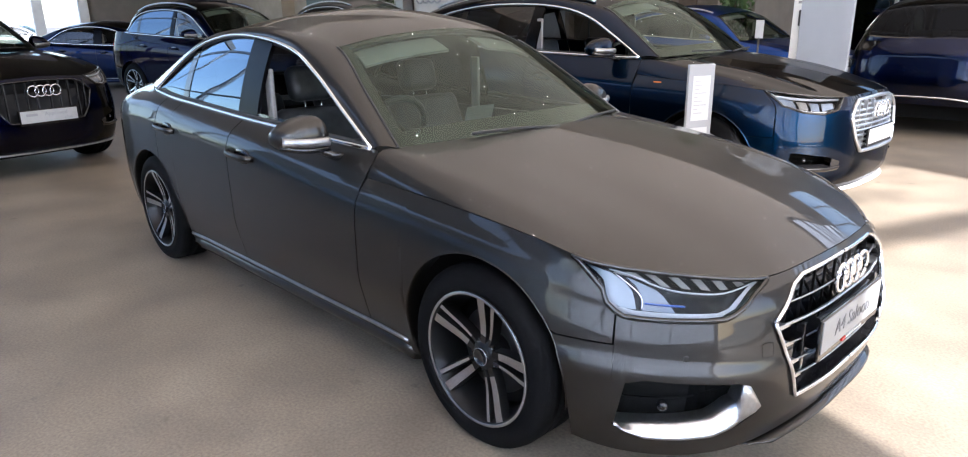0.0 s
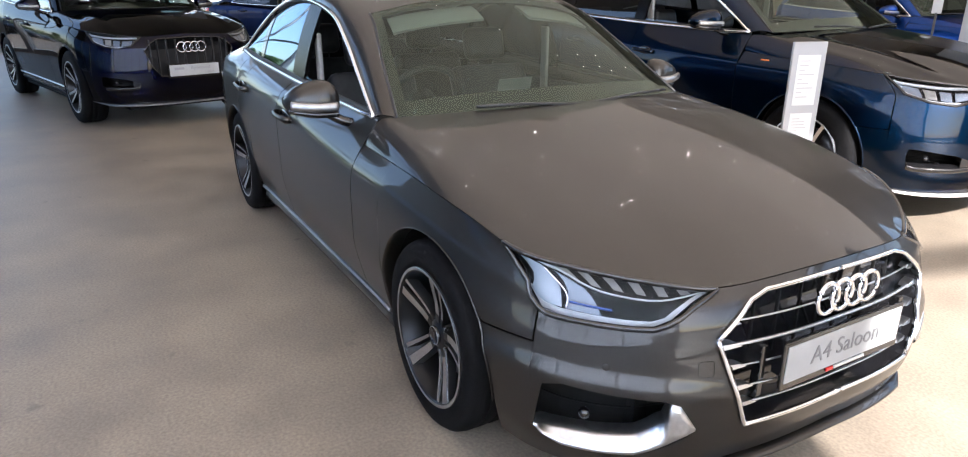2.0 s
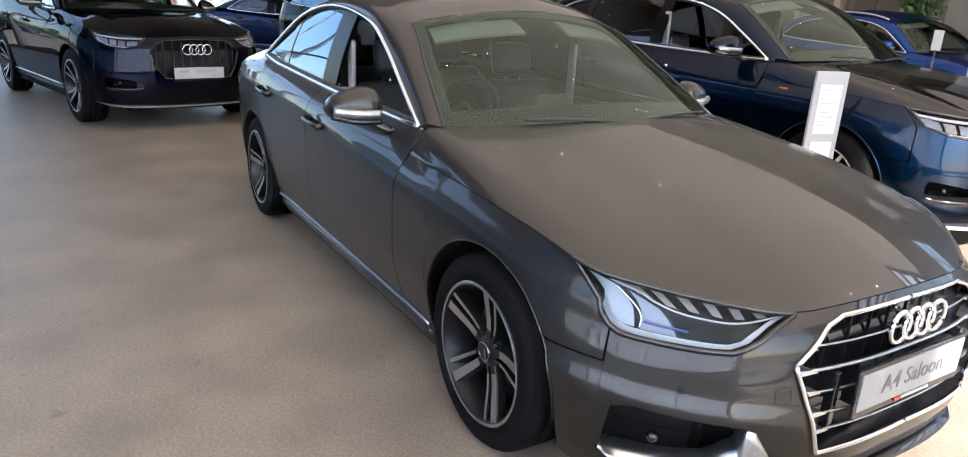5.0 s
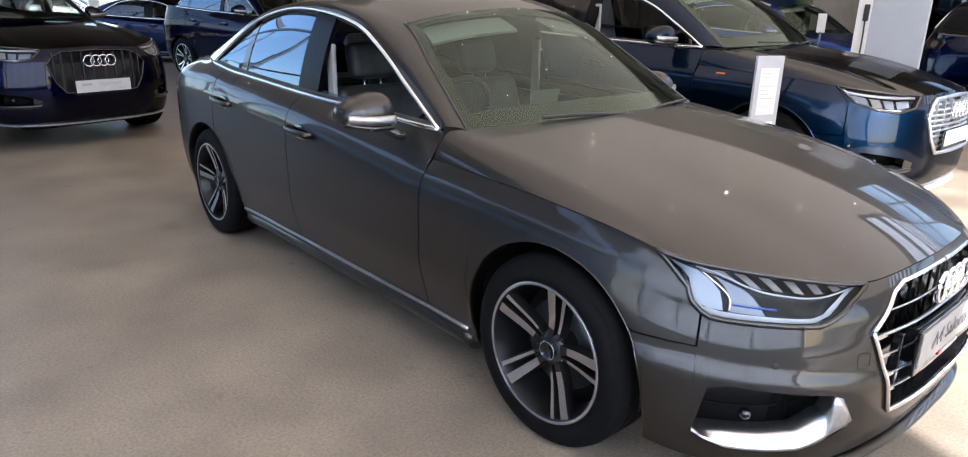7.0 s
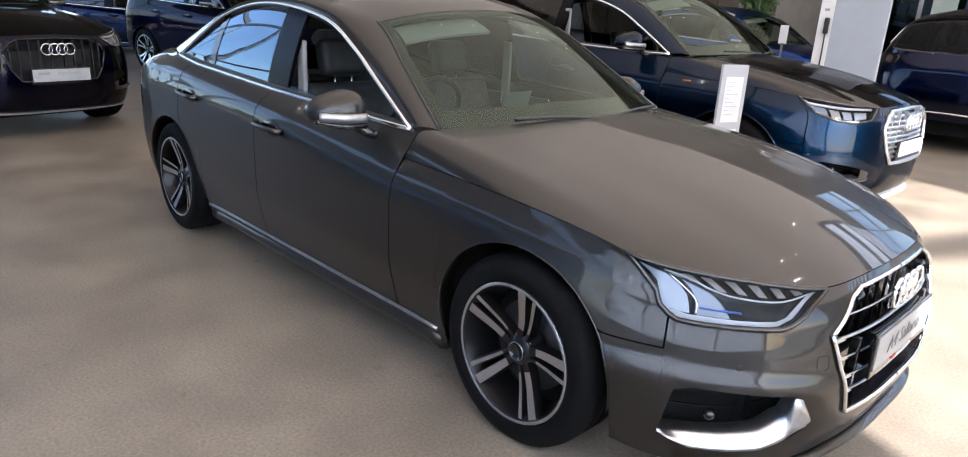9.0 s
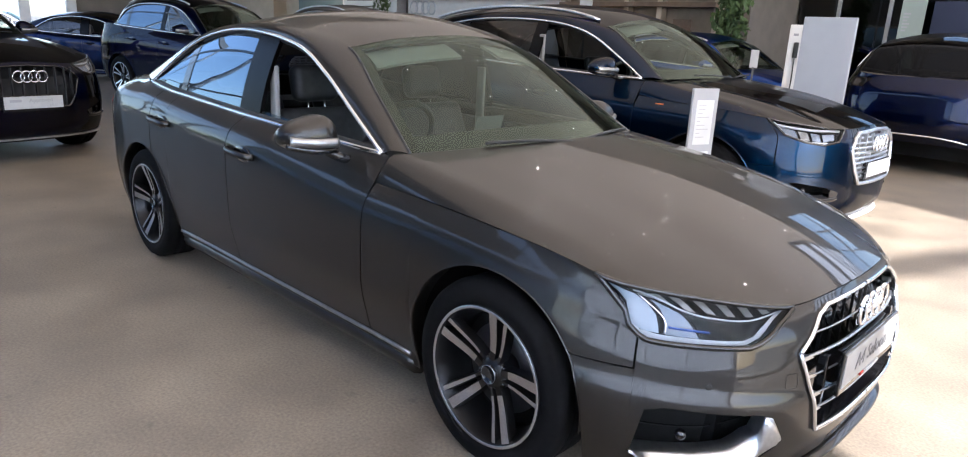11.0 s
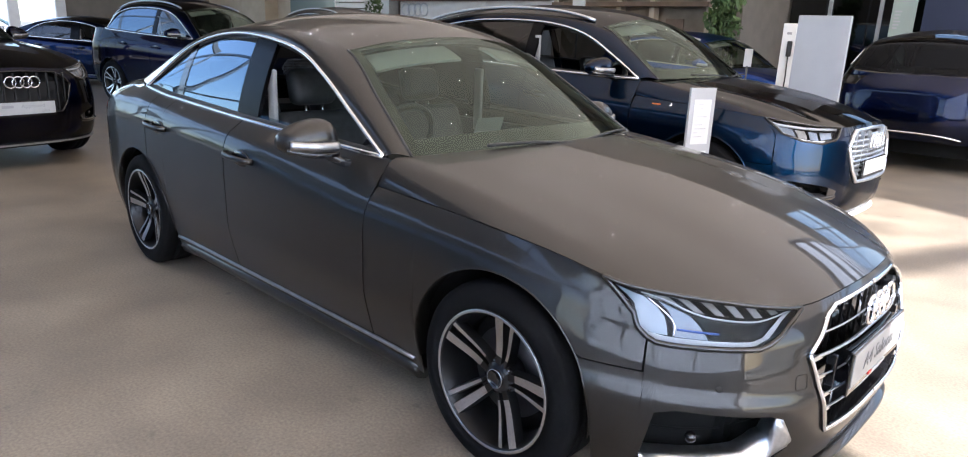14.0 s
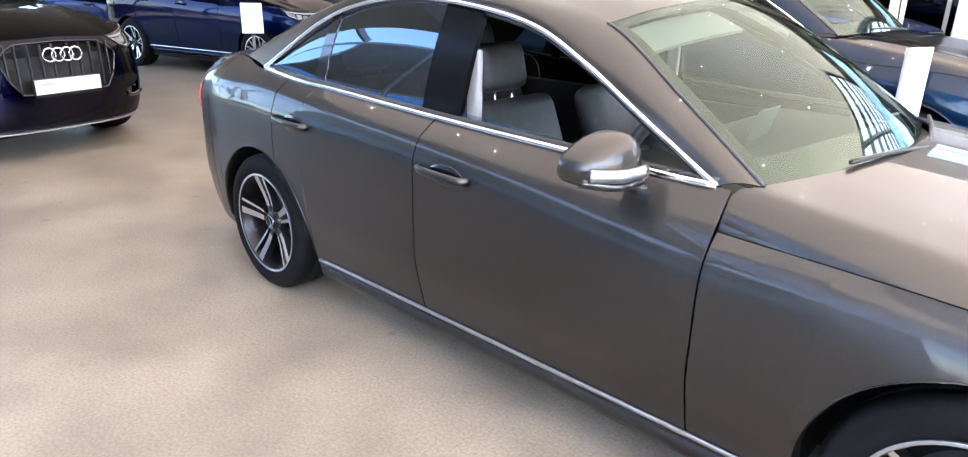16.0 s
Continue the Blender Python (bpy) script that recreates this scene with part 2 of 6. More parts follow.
def coons(b, t, l, r, bulge=(0, 0, 0)):
    """A patch between four edge curves: b and t run along u, l and r along v."""
    b, t, l, r = (np.asarray(k, float) for k in (b, t, l, r))
    nu, nv = len(b), len(l)
    u, v = np.linspace(0, 1, nu)[:, None, None], np.linspace(0, 1, nv)[None, :, None]
    P = (1 - v) * b[:, None] + v * t[:, None] + (1 - u) * l[None] + u * r[None]
    P = P - ((1 - u) * (1 - v) * b[0] + u * (1 - v) * b[-1] + (1 - u) * v * t[0] + u * v * t[-1])
    return P + np.array(bulge) * 16 * (u * (1 - u) * v * (1 - v))


def tube(name, path, rad, mat, parent, label="", flat=1.0, seg=8, closed=False):
    """A rounded strip along a path; flat squeezes its section upright."""
    p = np.asarray(path, float)
    n = len(p)
    verts, faces = [], []
    for i in range(n):
        a, b = (p[(i - 1) % n], p[(i + 1) % n]) if closed else (p[max(i - 1, 0)], p[min(i + 1, n - 1)])
        t = b - a
        t = t / (np.linalg.norm(t) + 1e-9)
        side = np.cross(t, (0, 0, 1.0)) if abs(t[2]) < 0.9 else np.cross(t, (0, 1.0, 0))
        side = side / (np.linalg.norm(side) + 1e-9)
        up = np.cross(side, t)
        for k in range(seg):
            a = 2 * math.pi * k / seg
            verts.append(p[i] + side * rad * math.cos(a) + up * rad * flat * math.sin(a))
    for i in range(n if closed else n - 1):
        for k in range(seg):
            a, b = i * seg + k, i * seg + (k + 1) % seg
            c, d = ((i + 1) % n) * seg + (k + 1) % seg, ((i + 1) % n) * seg + k
            faces.append((a, b, c, d))
    if not closed:
        faces += [tuple(range(seg))[::-1], tuple(range((n - 1) * seg, n * seg))]
    return obj(name, verts, faces, mat, parent, label)


def lathe_data(name, profile, mats, seg=48, index=None):
    """Turned about the y axis; profile of (radius, y)."""
    verts, faces, idx = [], [], []
    n = len(profile)
    for k in range(seg):
        a = 2 * math.pi * k / seg
        for r, y in profile:
            verts.append((r * math.sin(a), y, r * math.cos(a)))
    for k in range(seg):
        for j in range(n - 1):
            faces.append((k * n + j, k * n + j + 1, ((k + 1) % seg) * n + j + 1, ((k + 1) % seg) * n + j))
            idx.append(index[j] if index else 0)
    me = bpy.data.meshes.new(name)
    me.from_pydata(verts, [], faces)
    for m in mats:
        me.materials.append(m)
    me.polygons.foreach_set("material_index", idx)
    me.polygons.foreach_set("use_smooth", [True] * len(me.polygons))
    me.update()
    return me


def text_mesh(name, body, size, mat, extrude=0.0006):
    cu = bpy.data.curves.new("tmp_text", "FONT")
    cu.body, cu.size, cu.extrude = body, size, extrude
    cu.align_x, cu.align_y = "CENTER", "CENTER"
    cu.resolution_u = 3
    t = bpy.data.objects.new("tmp_text", cu)
    scene.collection.objects.link(t)
    dg = bpy.context.evaluated_depsgraph_get()
    me = bpy.data.meshes.new_from_object(t.evaluated_get(dg))
    me.name = name
    bpy.data.objects.remove(t)
    bpy.data.curves.remove(cu)
    me.materials.clear()
    me.materials.append(mat)
    return me


def flipped(P):
    Q = np.array(P, float)
    Q[..., 1] *= -1
    return Q


# ---------------------------------------------------------------- wheels
def wheel_meshes(R, rim, width, style, face=None):
    """Meshes of one wheel with its outer face towards -y, centred on the hub."""
    h = width / 2
    face = face or MACHINED
    tyre = lathe_data("wheel", [(rim - 0.012, -h * 0.80), (rim + 0.004, -h * 0.95), (rim + 0.03, -h), (R - 0.045, -h * 1.0), (R - 0.018, -h * 0.93), (R - 0.005, -h * 0.80),
                                (R, -h * 0.62), (R, -h * 0.42), (R - 0.006, -h * 0.41), (R - 0.006, -h * 0.36), (R, -h * 0.35), (R, -0.01), (R - 0.006, -0.008), (R - 0.006, 0.008), (R, 0.01),
                                (R, h * 0.6), (R - 0.01, h * 0.9), (rim + 0.02, h), (rim - 0.012, h * 0.8)], [RUBBER], 64)
    barrel = lathe_data("rim", [(rim + 0.004, -h * 0.93), (rim + 0.002, -h * 0.99), (rim - 0.008, -h * 0.985), (rim - 0.012, -h * 0.9), (rim - 0.022, -h * 0.7), (rim - 0.035, -h * 0.3), (rim - 0.035, h * 0.8), (rim - 0.1, h * 0.82)],
                        [BARREL, face], 64, [0, 1, 0, 0, 0, 0, 0])
    disc = lathe_data("brake_disc", [(0.05, 0.01), (0.07, -0.005), (0.085, -0.01), (rim * 0.66, -0.01), (rim * 0.66, 0.01), (rim, 0.03)], [DISC, LINER], 40, [0, 0, 0, 0, 1])
    hub = lathe_data("hub", [(0.0, -h * 0.72), (0.028, -h * 0.72), (0.03, -h * 0.66), (0.036, -h * 0.64), (0.052, -h * 0.6), (0.062, -h * 0.45), (0.064, -h * 0.2), (0.05, 0.02)], [GUNMETAL], 40)
    cap = lathe_data("hub_cap", [(0.0, -h * 0.745), (0.0305, -h * 0.745), (0.0307, -h * 0.755), (0.0325, -h * 0.75), (0.033, -h * 0.68)], [GLOSS_BLACK, SATIN], 32, [0, 0, 1, 0])

    def spoke(side):
        verts, faces, idx = [], [], []
        rs = np.linspace(0.045, rim - 0.008, 7)
        for k, r in enumerate(rs):
            f = k / 6
            if style == "twin":
                cx = side * (0.012 + 0.010 * f if side < 0 else 0.017 + 0.019 * f)
                w0 = 0.0115 + 0.006 * f if side < 0 else 0.0045 + 0.0035 * f
            else:
                cx, w0 = side * (0.010 + 0.045 * f ** 1.6), 0.013
            yf = -h * (0.62 + 0.30 * f - 0.10 * math.sin(math.pi * f) * (1 - f))
            for dx, dy in ((-w0 - 0.006, 0.034), (-w0 - 0.002, 0.006), (-w0, 0.0), (w0, 0.0), (w0 + 0.002, 0.006), (w0 + 0.006, 0.034)):
                verts.append((cx + dx, yf + dy, r))
        for k in range(6):
            for j in range(5):
                faces.append((k * 6 + j, (k + 1) * 6 + j, (k + 1) * 6 + j + 1, k * 6 + j + 1))
                idx.append(1 if j == 2 and k >= 1 else 0)
        me = bpy.data.meshes.new("spoke")
        me.from_pydata(verts, [], faces)
        me.materials.append(GUNMETAL)
        me.materials.append(face)
        me.polygons.foreach_set("material_index", idx)
        me.update()
        return me
    bolt = lathe_data("wheel_bolt", [(0.0, -h * 0.6), (0.008, -h * 0.6), (0.009, -h * 0.56), (0.009, -h * 0.4)], [GLOSS_BLACK], 10)
    return dict(tyre=tyre, rim=barrel, disc=disc, hub=hub, cap=cap, spokes=(spoke(-1), spoke(1)), bolt=bolt)


def put_wheel(car, meshes, x, y, z, turn=0.0, steer=0.0):
    """A wheel under its car; on the left side it is turned about."""
    w = new("wheel", meshes["tyre"])
    w.parent = car
    w.matrix_basis = pose(x, y, z, 0, turn, steer + (180 if y > 0 else 0))
    for key in ("rim", "disc", "hub", "cap"):
        o = new(meshes[key].name.split(".")[0], meshes[key])
        o.parent = w
    for k in range(5):
        for me in meshes["spokes"]:
            o = new("spoke", me)
            o.parent = w
            o.matrix_basis = pose(0, 0, 0, 0, 72 * k, 0)
        o = new("wheel_bolt", meshes["bolt"])
        o.parent = w
        a = radians(72 * k + 36)
        o.location = (0.052 * math.sin(a), 0, 0.052 * math.cos(a))
    return w


# ---------------------------------------------------------------- the car body
class Shell:
    """The outer skin of a car, right half: a wall round the planform with an inset profile at stations along it."""

    def __init__(self, S):
        self.S = S
        W, xF, xR, cf, cr, nf, nr = (S[k] for k in ("W", "xF", "xR", "cf", "cr", "nf", "nr"))
        th = np.linspace(0, math.pi / 2, 120)
        rear = np.stack([cr - (cr - xR) * np.cos(th) ** (2 / nr), -W * np.sin(th) ** (2 / nr)], 1)
        side = np.stack([np.linspace(cr, cf, 200)[1:-1], np.full(198, -W)], 1)
        front = np.stack([cf + (xF - cf) * np.sin(th) ** (2 / nf), -W * np.cos(th) ** (2 / nf)], 1)
        p = np.vstack([rear, side, front])
        mid = (cf + cr) / 2
        p[:, 1] *= 1 - S["barrel"] * np.clip(np.abs(p[:, 0] - mid) / (cf - mid), 0, 1) ** 3
        s = np.concatenate([[0], np.cumsum(np.linalg.norm(np.diff(p, axis=0), axis=1))])
        keep = np.concatenate([[True], np.diff(s) > 1e-6])
        self.s, self.p = s[keep], p[keep]
        self.smax = self.s[-1]

    def s_of_x(self, x):
        return float(np.interp(x, self.p[:, 0], self.s))

    def s_of_y(self, y, front=True):
        q = self.p[:, 0] > 0 if front else self.p[:, 0] < self.S["cr"]
        ys, ss = self.p[q, 1], self.s[q]
        o = np.argsort(ys)
        return float(np.interp(y, ys[o], ss[o]))

    def base(self, s):
        s = np.asarray(s, float)
        at = lambda v: np.stack([np.interp(v, self.s, self.p[:, 0]), np.interp(v, self.s, self.p[:, 1])], -1)
        t = at(np.minimum(s + 0.01, self.smax)) - at(np.maximum(s - 0.01, 0))
        t /= np.linalg.norm(t, axis=-1, keepdims=True)
        return at(s), np.stack([t[..., 1], -t[..., 0]], -1)

    def along(self, key, val, s, turn=1.0):
        """A value along the skin, eased over about a hand's width; turn: its mirror sign at the centre line ahead."""
        s = np.asarray(s, float)
        step, sig = 0.012, self.S.get("ease", 0.055)
        n = int((key[-1] - key[0]) / step) + 2
        g = np.linspace(key[0], key[-1], n)
        v = pchip(key, val, g)
        w = int(3 * sig / step) + 1
        if n < w + 2:
            return np.interp(s, g, v)
        head = 2 * v[0] - v[1:w + 1][::-1]
        tail = turn * v[-w - 1:-1][::-1] if key[-1] >= self.smax - 1e-6 else 2 * v[-1] - v[-w - 1:-1][::-1]
        k = np.exp(-0.5 * (np.arange(-w, w + 1) * step / sig) ** 2)
        return np.interp(s, g, np.convolve(np.concatenate([head, v, tail]), k / k.sum(), "valid"))

    def columns(self, s, stations):
        """Profile knots at each s: array (columns, knots, 3). The profile runs on from the sides into the nose."""
        at_x = lambda rows: [self.s_of_x(st["x"]) for st in rows[:-1]] + [self.smax if rows[-1]["x"] >= self.S["xF"] else self.s_of_x(rows[-1]["x"])]
        every = self.S["side"][:-1] + self.S["front"]
        key_all, key = at_x(every), at_x(stations)
        b, n = self.base(s)
        out = []
        for k in range(len(every[0]["prof"])):
            d = self.along(key_all, [st["prof"][k][0] for st in every], s)
            z = self.along(key_all, [st["prof"][k][1] for st in every], s)
            q = b - n * d[:, None]
            out.append(np.stack([q[:, 0], q[:, 1], z], 1))
        out.append(np.stack([self.along(key, [st["top"][c] for st in stations], s, -1.0 if c == 1 else 1.0) for c in range(3)], 1))
        return np.stack(out, 1)

    def at(self, knots, zs):
        """Points of each column at heights zs (columns, rows), the knots' corners eased."""
        P = np.zeros((*zs.shape, 3))
        sig = self.S.get("ease_z", 0.014)
        for i in range(len(knots)):
            kz = np.maximum.accumulate(knots[i, :, 2] + np.arange(knots.shape[1]) * 1e-4)
            g = np.linspace(kz[0], kz[-1], 160)
            step = g[1] - g[0]
            w = min(int(3 * sig / step) + 1, 150)
            k = np.exp(-0.5 * (np.arange(-w, w + 1) * step / sig) ** 2)
            for c in (0, 1):
                v = pchip(kz, knots[i, :, c], g)
                v = np.concatenate([2 * v[0] - v[1:w + 1][::-1], v, 2 * v[-1] - v[-w - 1:-1][::-1]])
                P[i, :, c] = np.interp(zs[i], g, np.convolve(v, k / k.sum(), "valid"))
            P[i, :, 2] = zs[i]
        return P

    def band(self, s, stations, lo, hi, rows):
        """A grid from the heights lo(s) to hi(s); None stands for the skin's own lower or upper edge."""
        k = self.columns(s, stations)
        z0 = k[:, 0, 2] if lo is None else np.maximum(np.asarray(lo, float), k[:, 0, 2])
        z1 = k[:, -1, 2] if hi is None else np.minimum(np.asarray(hi, float), k[:, -1, 2])
        z1 = np.maximum(z1, z0)
        return self.at(k, z0[:, None] + (z1 - z0)[:, None] * np.linspace(0, 1, rows)[None])

    def arch(self, s, R):
        """The lower edge where it is cut by the wheel arches."""
        x = self.base(s)[0][:, 0]
        z = np.zeros(len(s))
        for c in (0.0, -self.S["wb"]):
            q = R ** 2 - (x - c) ** 2
            z = np.maximum(z, np.where(q > 0, self.S["hub"] + np.sqrt(np.maximum(q, 0)), 0))
        return z


def both(name, P, mat, car, centre, label="", thick=0.004):
    """The same panel on the right and on the left side, two parts."""
    a = sheet(name, P, mat, car, centre, thick, label)
    b = sheet(name, flipped(P), mat, car, centre, thick, label)
    return a, b


def cuts(shell, x0, x1, gap, Ra, n):
    """Column positions of a side panel, dense at the arch's ends."""
    x = list(np.linspace(x0 + gap, x1 - gap, n))
    for c in (0.0, -shell.S["wb"]):
        for e in (c - Ra, c + Ra):
            x += [v for v in (e - 0.0006, e + 0.0006, *(e + (0.004 if e < c else -0.004) * np.array([1, 3, 6, 10]))) if x0 + gap < v < x1 - gap]
    return np.array(sorted(shell.s_of_x(v) for v in x))


def build_car(S, m, label, group=""):
    shell = Shell(S)
    car = thing("car", m, label, "car", group)
    C = ((S["xF"] + S["xR"]) / 2, 0, 0.55)
    P_ = S["paint"]
    Ra = S["arch_r"]
    front, side = S["front"], S["side"]
    xd0, xd1, xd2 = S["doors"]
    trim = S.get("cladding", P_)

    # side panels
    def panel(name, x0, x1, st, n):
        s = cuts(shell, x0, x1, 0.0028, Ra, n)
        if name == "front_fender":
            near_lamp = np.array([shell.s_of_x(v) + d for v in S["lamp"]["x"] for d in (-0.001, 0.0, 0.001, 0.004)])
            s = np.sort(np.concatenate([s, near_lamp[near_lamp < s[-1]]]))
        lo = shell.arch(s, Ra)
        if name == "front_fender":
            lo = np.where(shell.base(s)[0][:, 0] > 0.1, np.maximum(lo, S["bumper_z"]), lo)
        sl = [shell.s_of_x(v) for v in S["lamp"]["x"]]
        hi = np.where(s > sl[0], np.interp(s, sl, S["lamp"]["z"]) - 0.004, 9.0)
        both(name, shell.band(s, st, lo, hi, 30), P_, car, C)
    panel("front_fender", xd0, S["bumper_x"], front, 44)
    panel("front_door", xd1, xd0, side, 30)
    panel("rear_door", xd2, xd1, side, 30)
    panel("rear_quarter", S["rbumper_x"], xd2, side, 36)

    # wheel-arch lips and liners
    for c in (0.0, -S["wb"]):
        st = front if c == 0.0 else side
        a = np.linspace(radians(-8), radians(188), 41)
        xs, zs = c + Ra * np.cos(a), S["hub"] + Ra * np.sin(a)
        ss = np.array([shell.s_of_x(v) for v in xs])
        if c == 0.0:
            ka, kb = shell.columns(ss, front), shell.columns(ss, side)
            k = np.where((xs > xd0)[:, None, None], ka, kb)
        else:
            k = shell.columns(ss, side)
        edge = shell.at(k, np.maximum(zs, k[:, 0, 2])[:, None])[:, 0]
        lw = S.get("lip", 0.007)
        o = np.stack([np.cos(a), np.zeros_like(a), np.sin(a)], 1)
        rows = [edge + o * lw + np.array([0, -0.002, 0]), edge + o * lw * 0.6 + np.array([0, -0.006, 0]), edge + np.array([0, -0.005, 0]), edge - o * 0.004 + np.array([0, 0.004, 0]), edge + np.array([0, 0.06, 0])]
        both("wheel_arch_lip", np.stack(rows, 1), S.get("lip_mat", trim), car, (c, 0, S["hub"]), thick=0)
        rows = [edge + np.array([0, 0.02, 0]) + o * 0.006, edge * np.array([1, 0, 1]) + np.array([0, -0.42, 0]) + o * 0.006]
        both("wheel_arch_liner", np.stack(rows, 1), LINER, car, (c, 0, S["hub"]), thick=0)
    part("underbody", box_bm(S["xR"] + 0.25, -S["W"] + 0.36, 0.19, S["xF"] - 0.25, S["W"] - 0.36, 0.42), LINER, car)
    part("underbody", box_bm(-S["wb"] + Ra + 0.02, -S["W"] + 0.1, 0.2, -Ra - 0.02, S["W"] - 0.1, 0.40), LINER, car)

    # sill
    xs = np.linspace(-S["wb"] + Ra + 0.02, -Ra - 0.035, 30)
    ss = np.array([shell.s_of_x(v) for v in xs])
    k = shell.columns(ss, side)
    e = shell.at(k, np.full((30, 1), S["sill_z"]))[:, 0]
    for q in (e, flipped(e)):
        out = np.array([0, 0.006 * np.sign(q[0, 1]), 0])
        tube("sill_strip", q + out, 0.0065, S.get("sill_mat", SATIN), car, flat=1.3)
        tube("sill", q + np.array([0, -0.05 * np.sign(q[0, 1]), -0.055]), 0.05, S.get("sill_body", trim), car, flat=0.9)

    # front end: bumper with openings, hood
    xb = math.sqrt(Ra ** 2 - (S["bumper_z"] - S["hub"]) ** 2)
    s = np.sort(np.concatenate([np.linspace(shell.s_of_x(xb) + 0.001, shell.smax, 170), shell.s_of_x(S["bumper_x"]) + np.array([0.0025, 0.0031]),
                                [shell.s_of_y(-v) for v in (*S["fog"]["y"], *S["fog"].get("yup", ()), *S["grille"]["y"][1:])], [shell.s_of_x(v) for v in S["lamp"]["x"]]]))
    s = s[np.concatenate([[True], np.diff(s) > 4e-4])]
    k = skin_k = shell.columns(s, front)
    y = k[:, 2, 1]
    g = S["grille"]
    gy, gzlo, gzhi = g["y"], g["lo"], g["hi"]
    ay = np.abs(y)
    glo = np.where(ay < gy[-1], np.interp(ay, gy, gzlo), gzlo[-1])
    ghi = np.where(ay < gy[-1], np.interp(ay, gy, gzhi), gzhi[-1])
    f = S["fog"]
    flo = np.interp(ay, f.get("ylo", f["y"]), f["lo"])
    fhi = np.interp(ay, f["y"], f["hi"])
    h = S["lamp"]
    sl = [shell.s_of_x(v) for v in h["x"]]
    hz = np.where((s > sl[0]) & (s < sl[-1]), np.interp(s, sl, h["z"]), 9.0)
    lower = np.maximum(shell.arch(s, Ra), 0)
    cap = np.where(s < shell.s_of_x(S["bumper_x"]) + 0.003, S["bumper_z"] - 0.005, 9.0)
    keep = s >= shell.s_of_x(S["bumper_x"]) + 0.003
    skin = [shell.band(s, front, lower, np.minimum(flo, cap), 8), shell.band(s, front, np.maximum(lower, fhi), np.minimum(np.maximum(glo, lower), cap), 14),
            shell.band(s[keep], front, np.maximum(lower, ghi)[keep], np.where(hz < 9, hz - 0.004, 9.0)[keep], 16)]
    sheet("front_bumper", skin, P_, car, C, mirror=True)

    # headlamps
    q = (s >= sl[0]) & (s <= sl[-1])
    sh = np.concatenate([[sl[0]], s[q], [sl[-1]]])
    hb = np.interp(sh, sl, h["z"])
    L = shell.band(sh, front, hb + 0.002, None, 14)
    nrm = np.array([0.75, -0.6, 0.28])
    nrm = nrm / np.linalg.norm(nrm)
    for mir in (False, True):
        fl = flipped if mir else (lambda v: np.array(v, float))
        back = sheet("headlamp", fl(L - nrm * 0.055), LAMP_DARK, car, C, 0.003, S.get("lamp_label", "clear headlamp with silver light guides"))
        nU, nV = L.shape[:2]
        rimline = np.vstack([L[:, 0], L[1:, -1][::-1][:0], L[-1, 1:], L[::-1][1:, -1], L[0, ::-1][1:-1]])
        wall = np.stack([fl(rimline), fl(rimline - nrm * 0.055)], 1)
        sheet("housing", np.vstack([wall, wall[:1]]), LAMP_DARK, back, C, 0)
        sheet("cover", fl(L + nrm * 0.001), CLEAR, back, C, 0)
        tube("seal", fl(rimline), 0.0085, GLOSS_BLACK, back, closed=True, seg=6)
        pick = lambda u, v: L[int(np.argmin(np.abs((sh - sh[0]) / (sh[-1] - sh[0]) - u))), int(round(v * (nV - 1)))]
        curve = lambda pts, n=16, d=0.02: smooth_curve([pick(u, v) - nrm * d for u, v in pts], n)
        for pts, rad, mt, nm in h["guides"]:
            tube(nm, fl(curve(pts)), rad, mt, back, seg=6)
        cu = (sh - sh[0]) / (sh[-1] - sh[0])

        def on_lamp(u, v):
            i = np.clip(np.searchsorted(cu, u) - 1, 0, nU - 2)
            j = np.clip((np.asarray(v) * (nV - 1)).astype(int), 0, nV - 2)
            fu, fv = ((u - cu[i]) / (cu[i + 1] - cu[i] + 1e-9))[..., None], (v * (nV - 1) - j)[..., None]
            return (L[i, j] * (1 - fu) + L[i + 1, j] * fu) * (1 - fv) + (L[i, j + 1] * (1 - fu) + L[i + 1, j + 1] * fu) * fv
        for c0, c1, c2, c3, mt, nm in h["fields"]:
            gu, gv = np.meshgrid(np.linspace(0, 1, 9), np.linspace(0, 1, 5), indexing="ij")
            uv = [(1 - gu) * (1 - gv) * c0[c] + gu * (1 - gv) * c1[c] + gu * gv * c2[c] + (1 - gu) * gv * c3[c] for c in (0, 1)]
            sheet(nm, fl(on_lamp(np.clip(uv[0], 0, 1), np.clip(uv[1], 0, 1)) - nrm * 0.032), mt, back, C, 0.003)

    # grille
    outline = [(-a, b) for a, b in zip(gy, gzlo)] + [(-a, b) for a, b in list(zip(gy, gzhi))[::-1]]
    ring = outline + [(-a, b) for a, b in outline[::-1]]
    pts = []
    for (a, b), (c, d) in zip(ring, ring[1:] + ring[:1]):
        n = max(2, int(math.hypot(c - a, d - b) / 0.02))
        for i in range(n):
            yy, zz = a + (c - a) * i / n, b + (d - b) * i / n
            pts.append((yy, zz))
    sfr = np.array([shell.s_of_y(-abs(yy)) for yy, zz in pts])
    fp = shell.at(shell.columns(sfr, front), np.array([[zz] for yy, zz in pts]))[:, 0]
    fp[:, 1] = np.array([abs(v) * (1 if yy > 0 else -1) for v, (yy, zz) in zip(fp[:, 1], pts)])
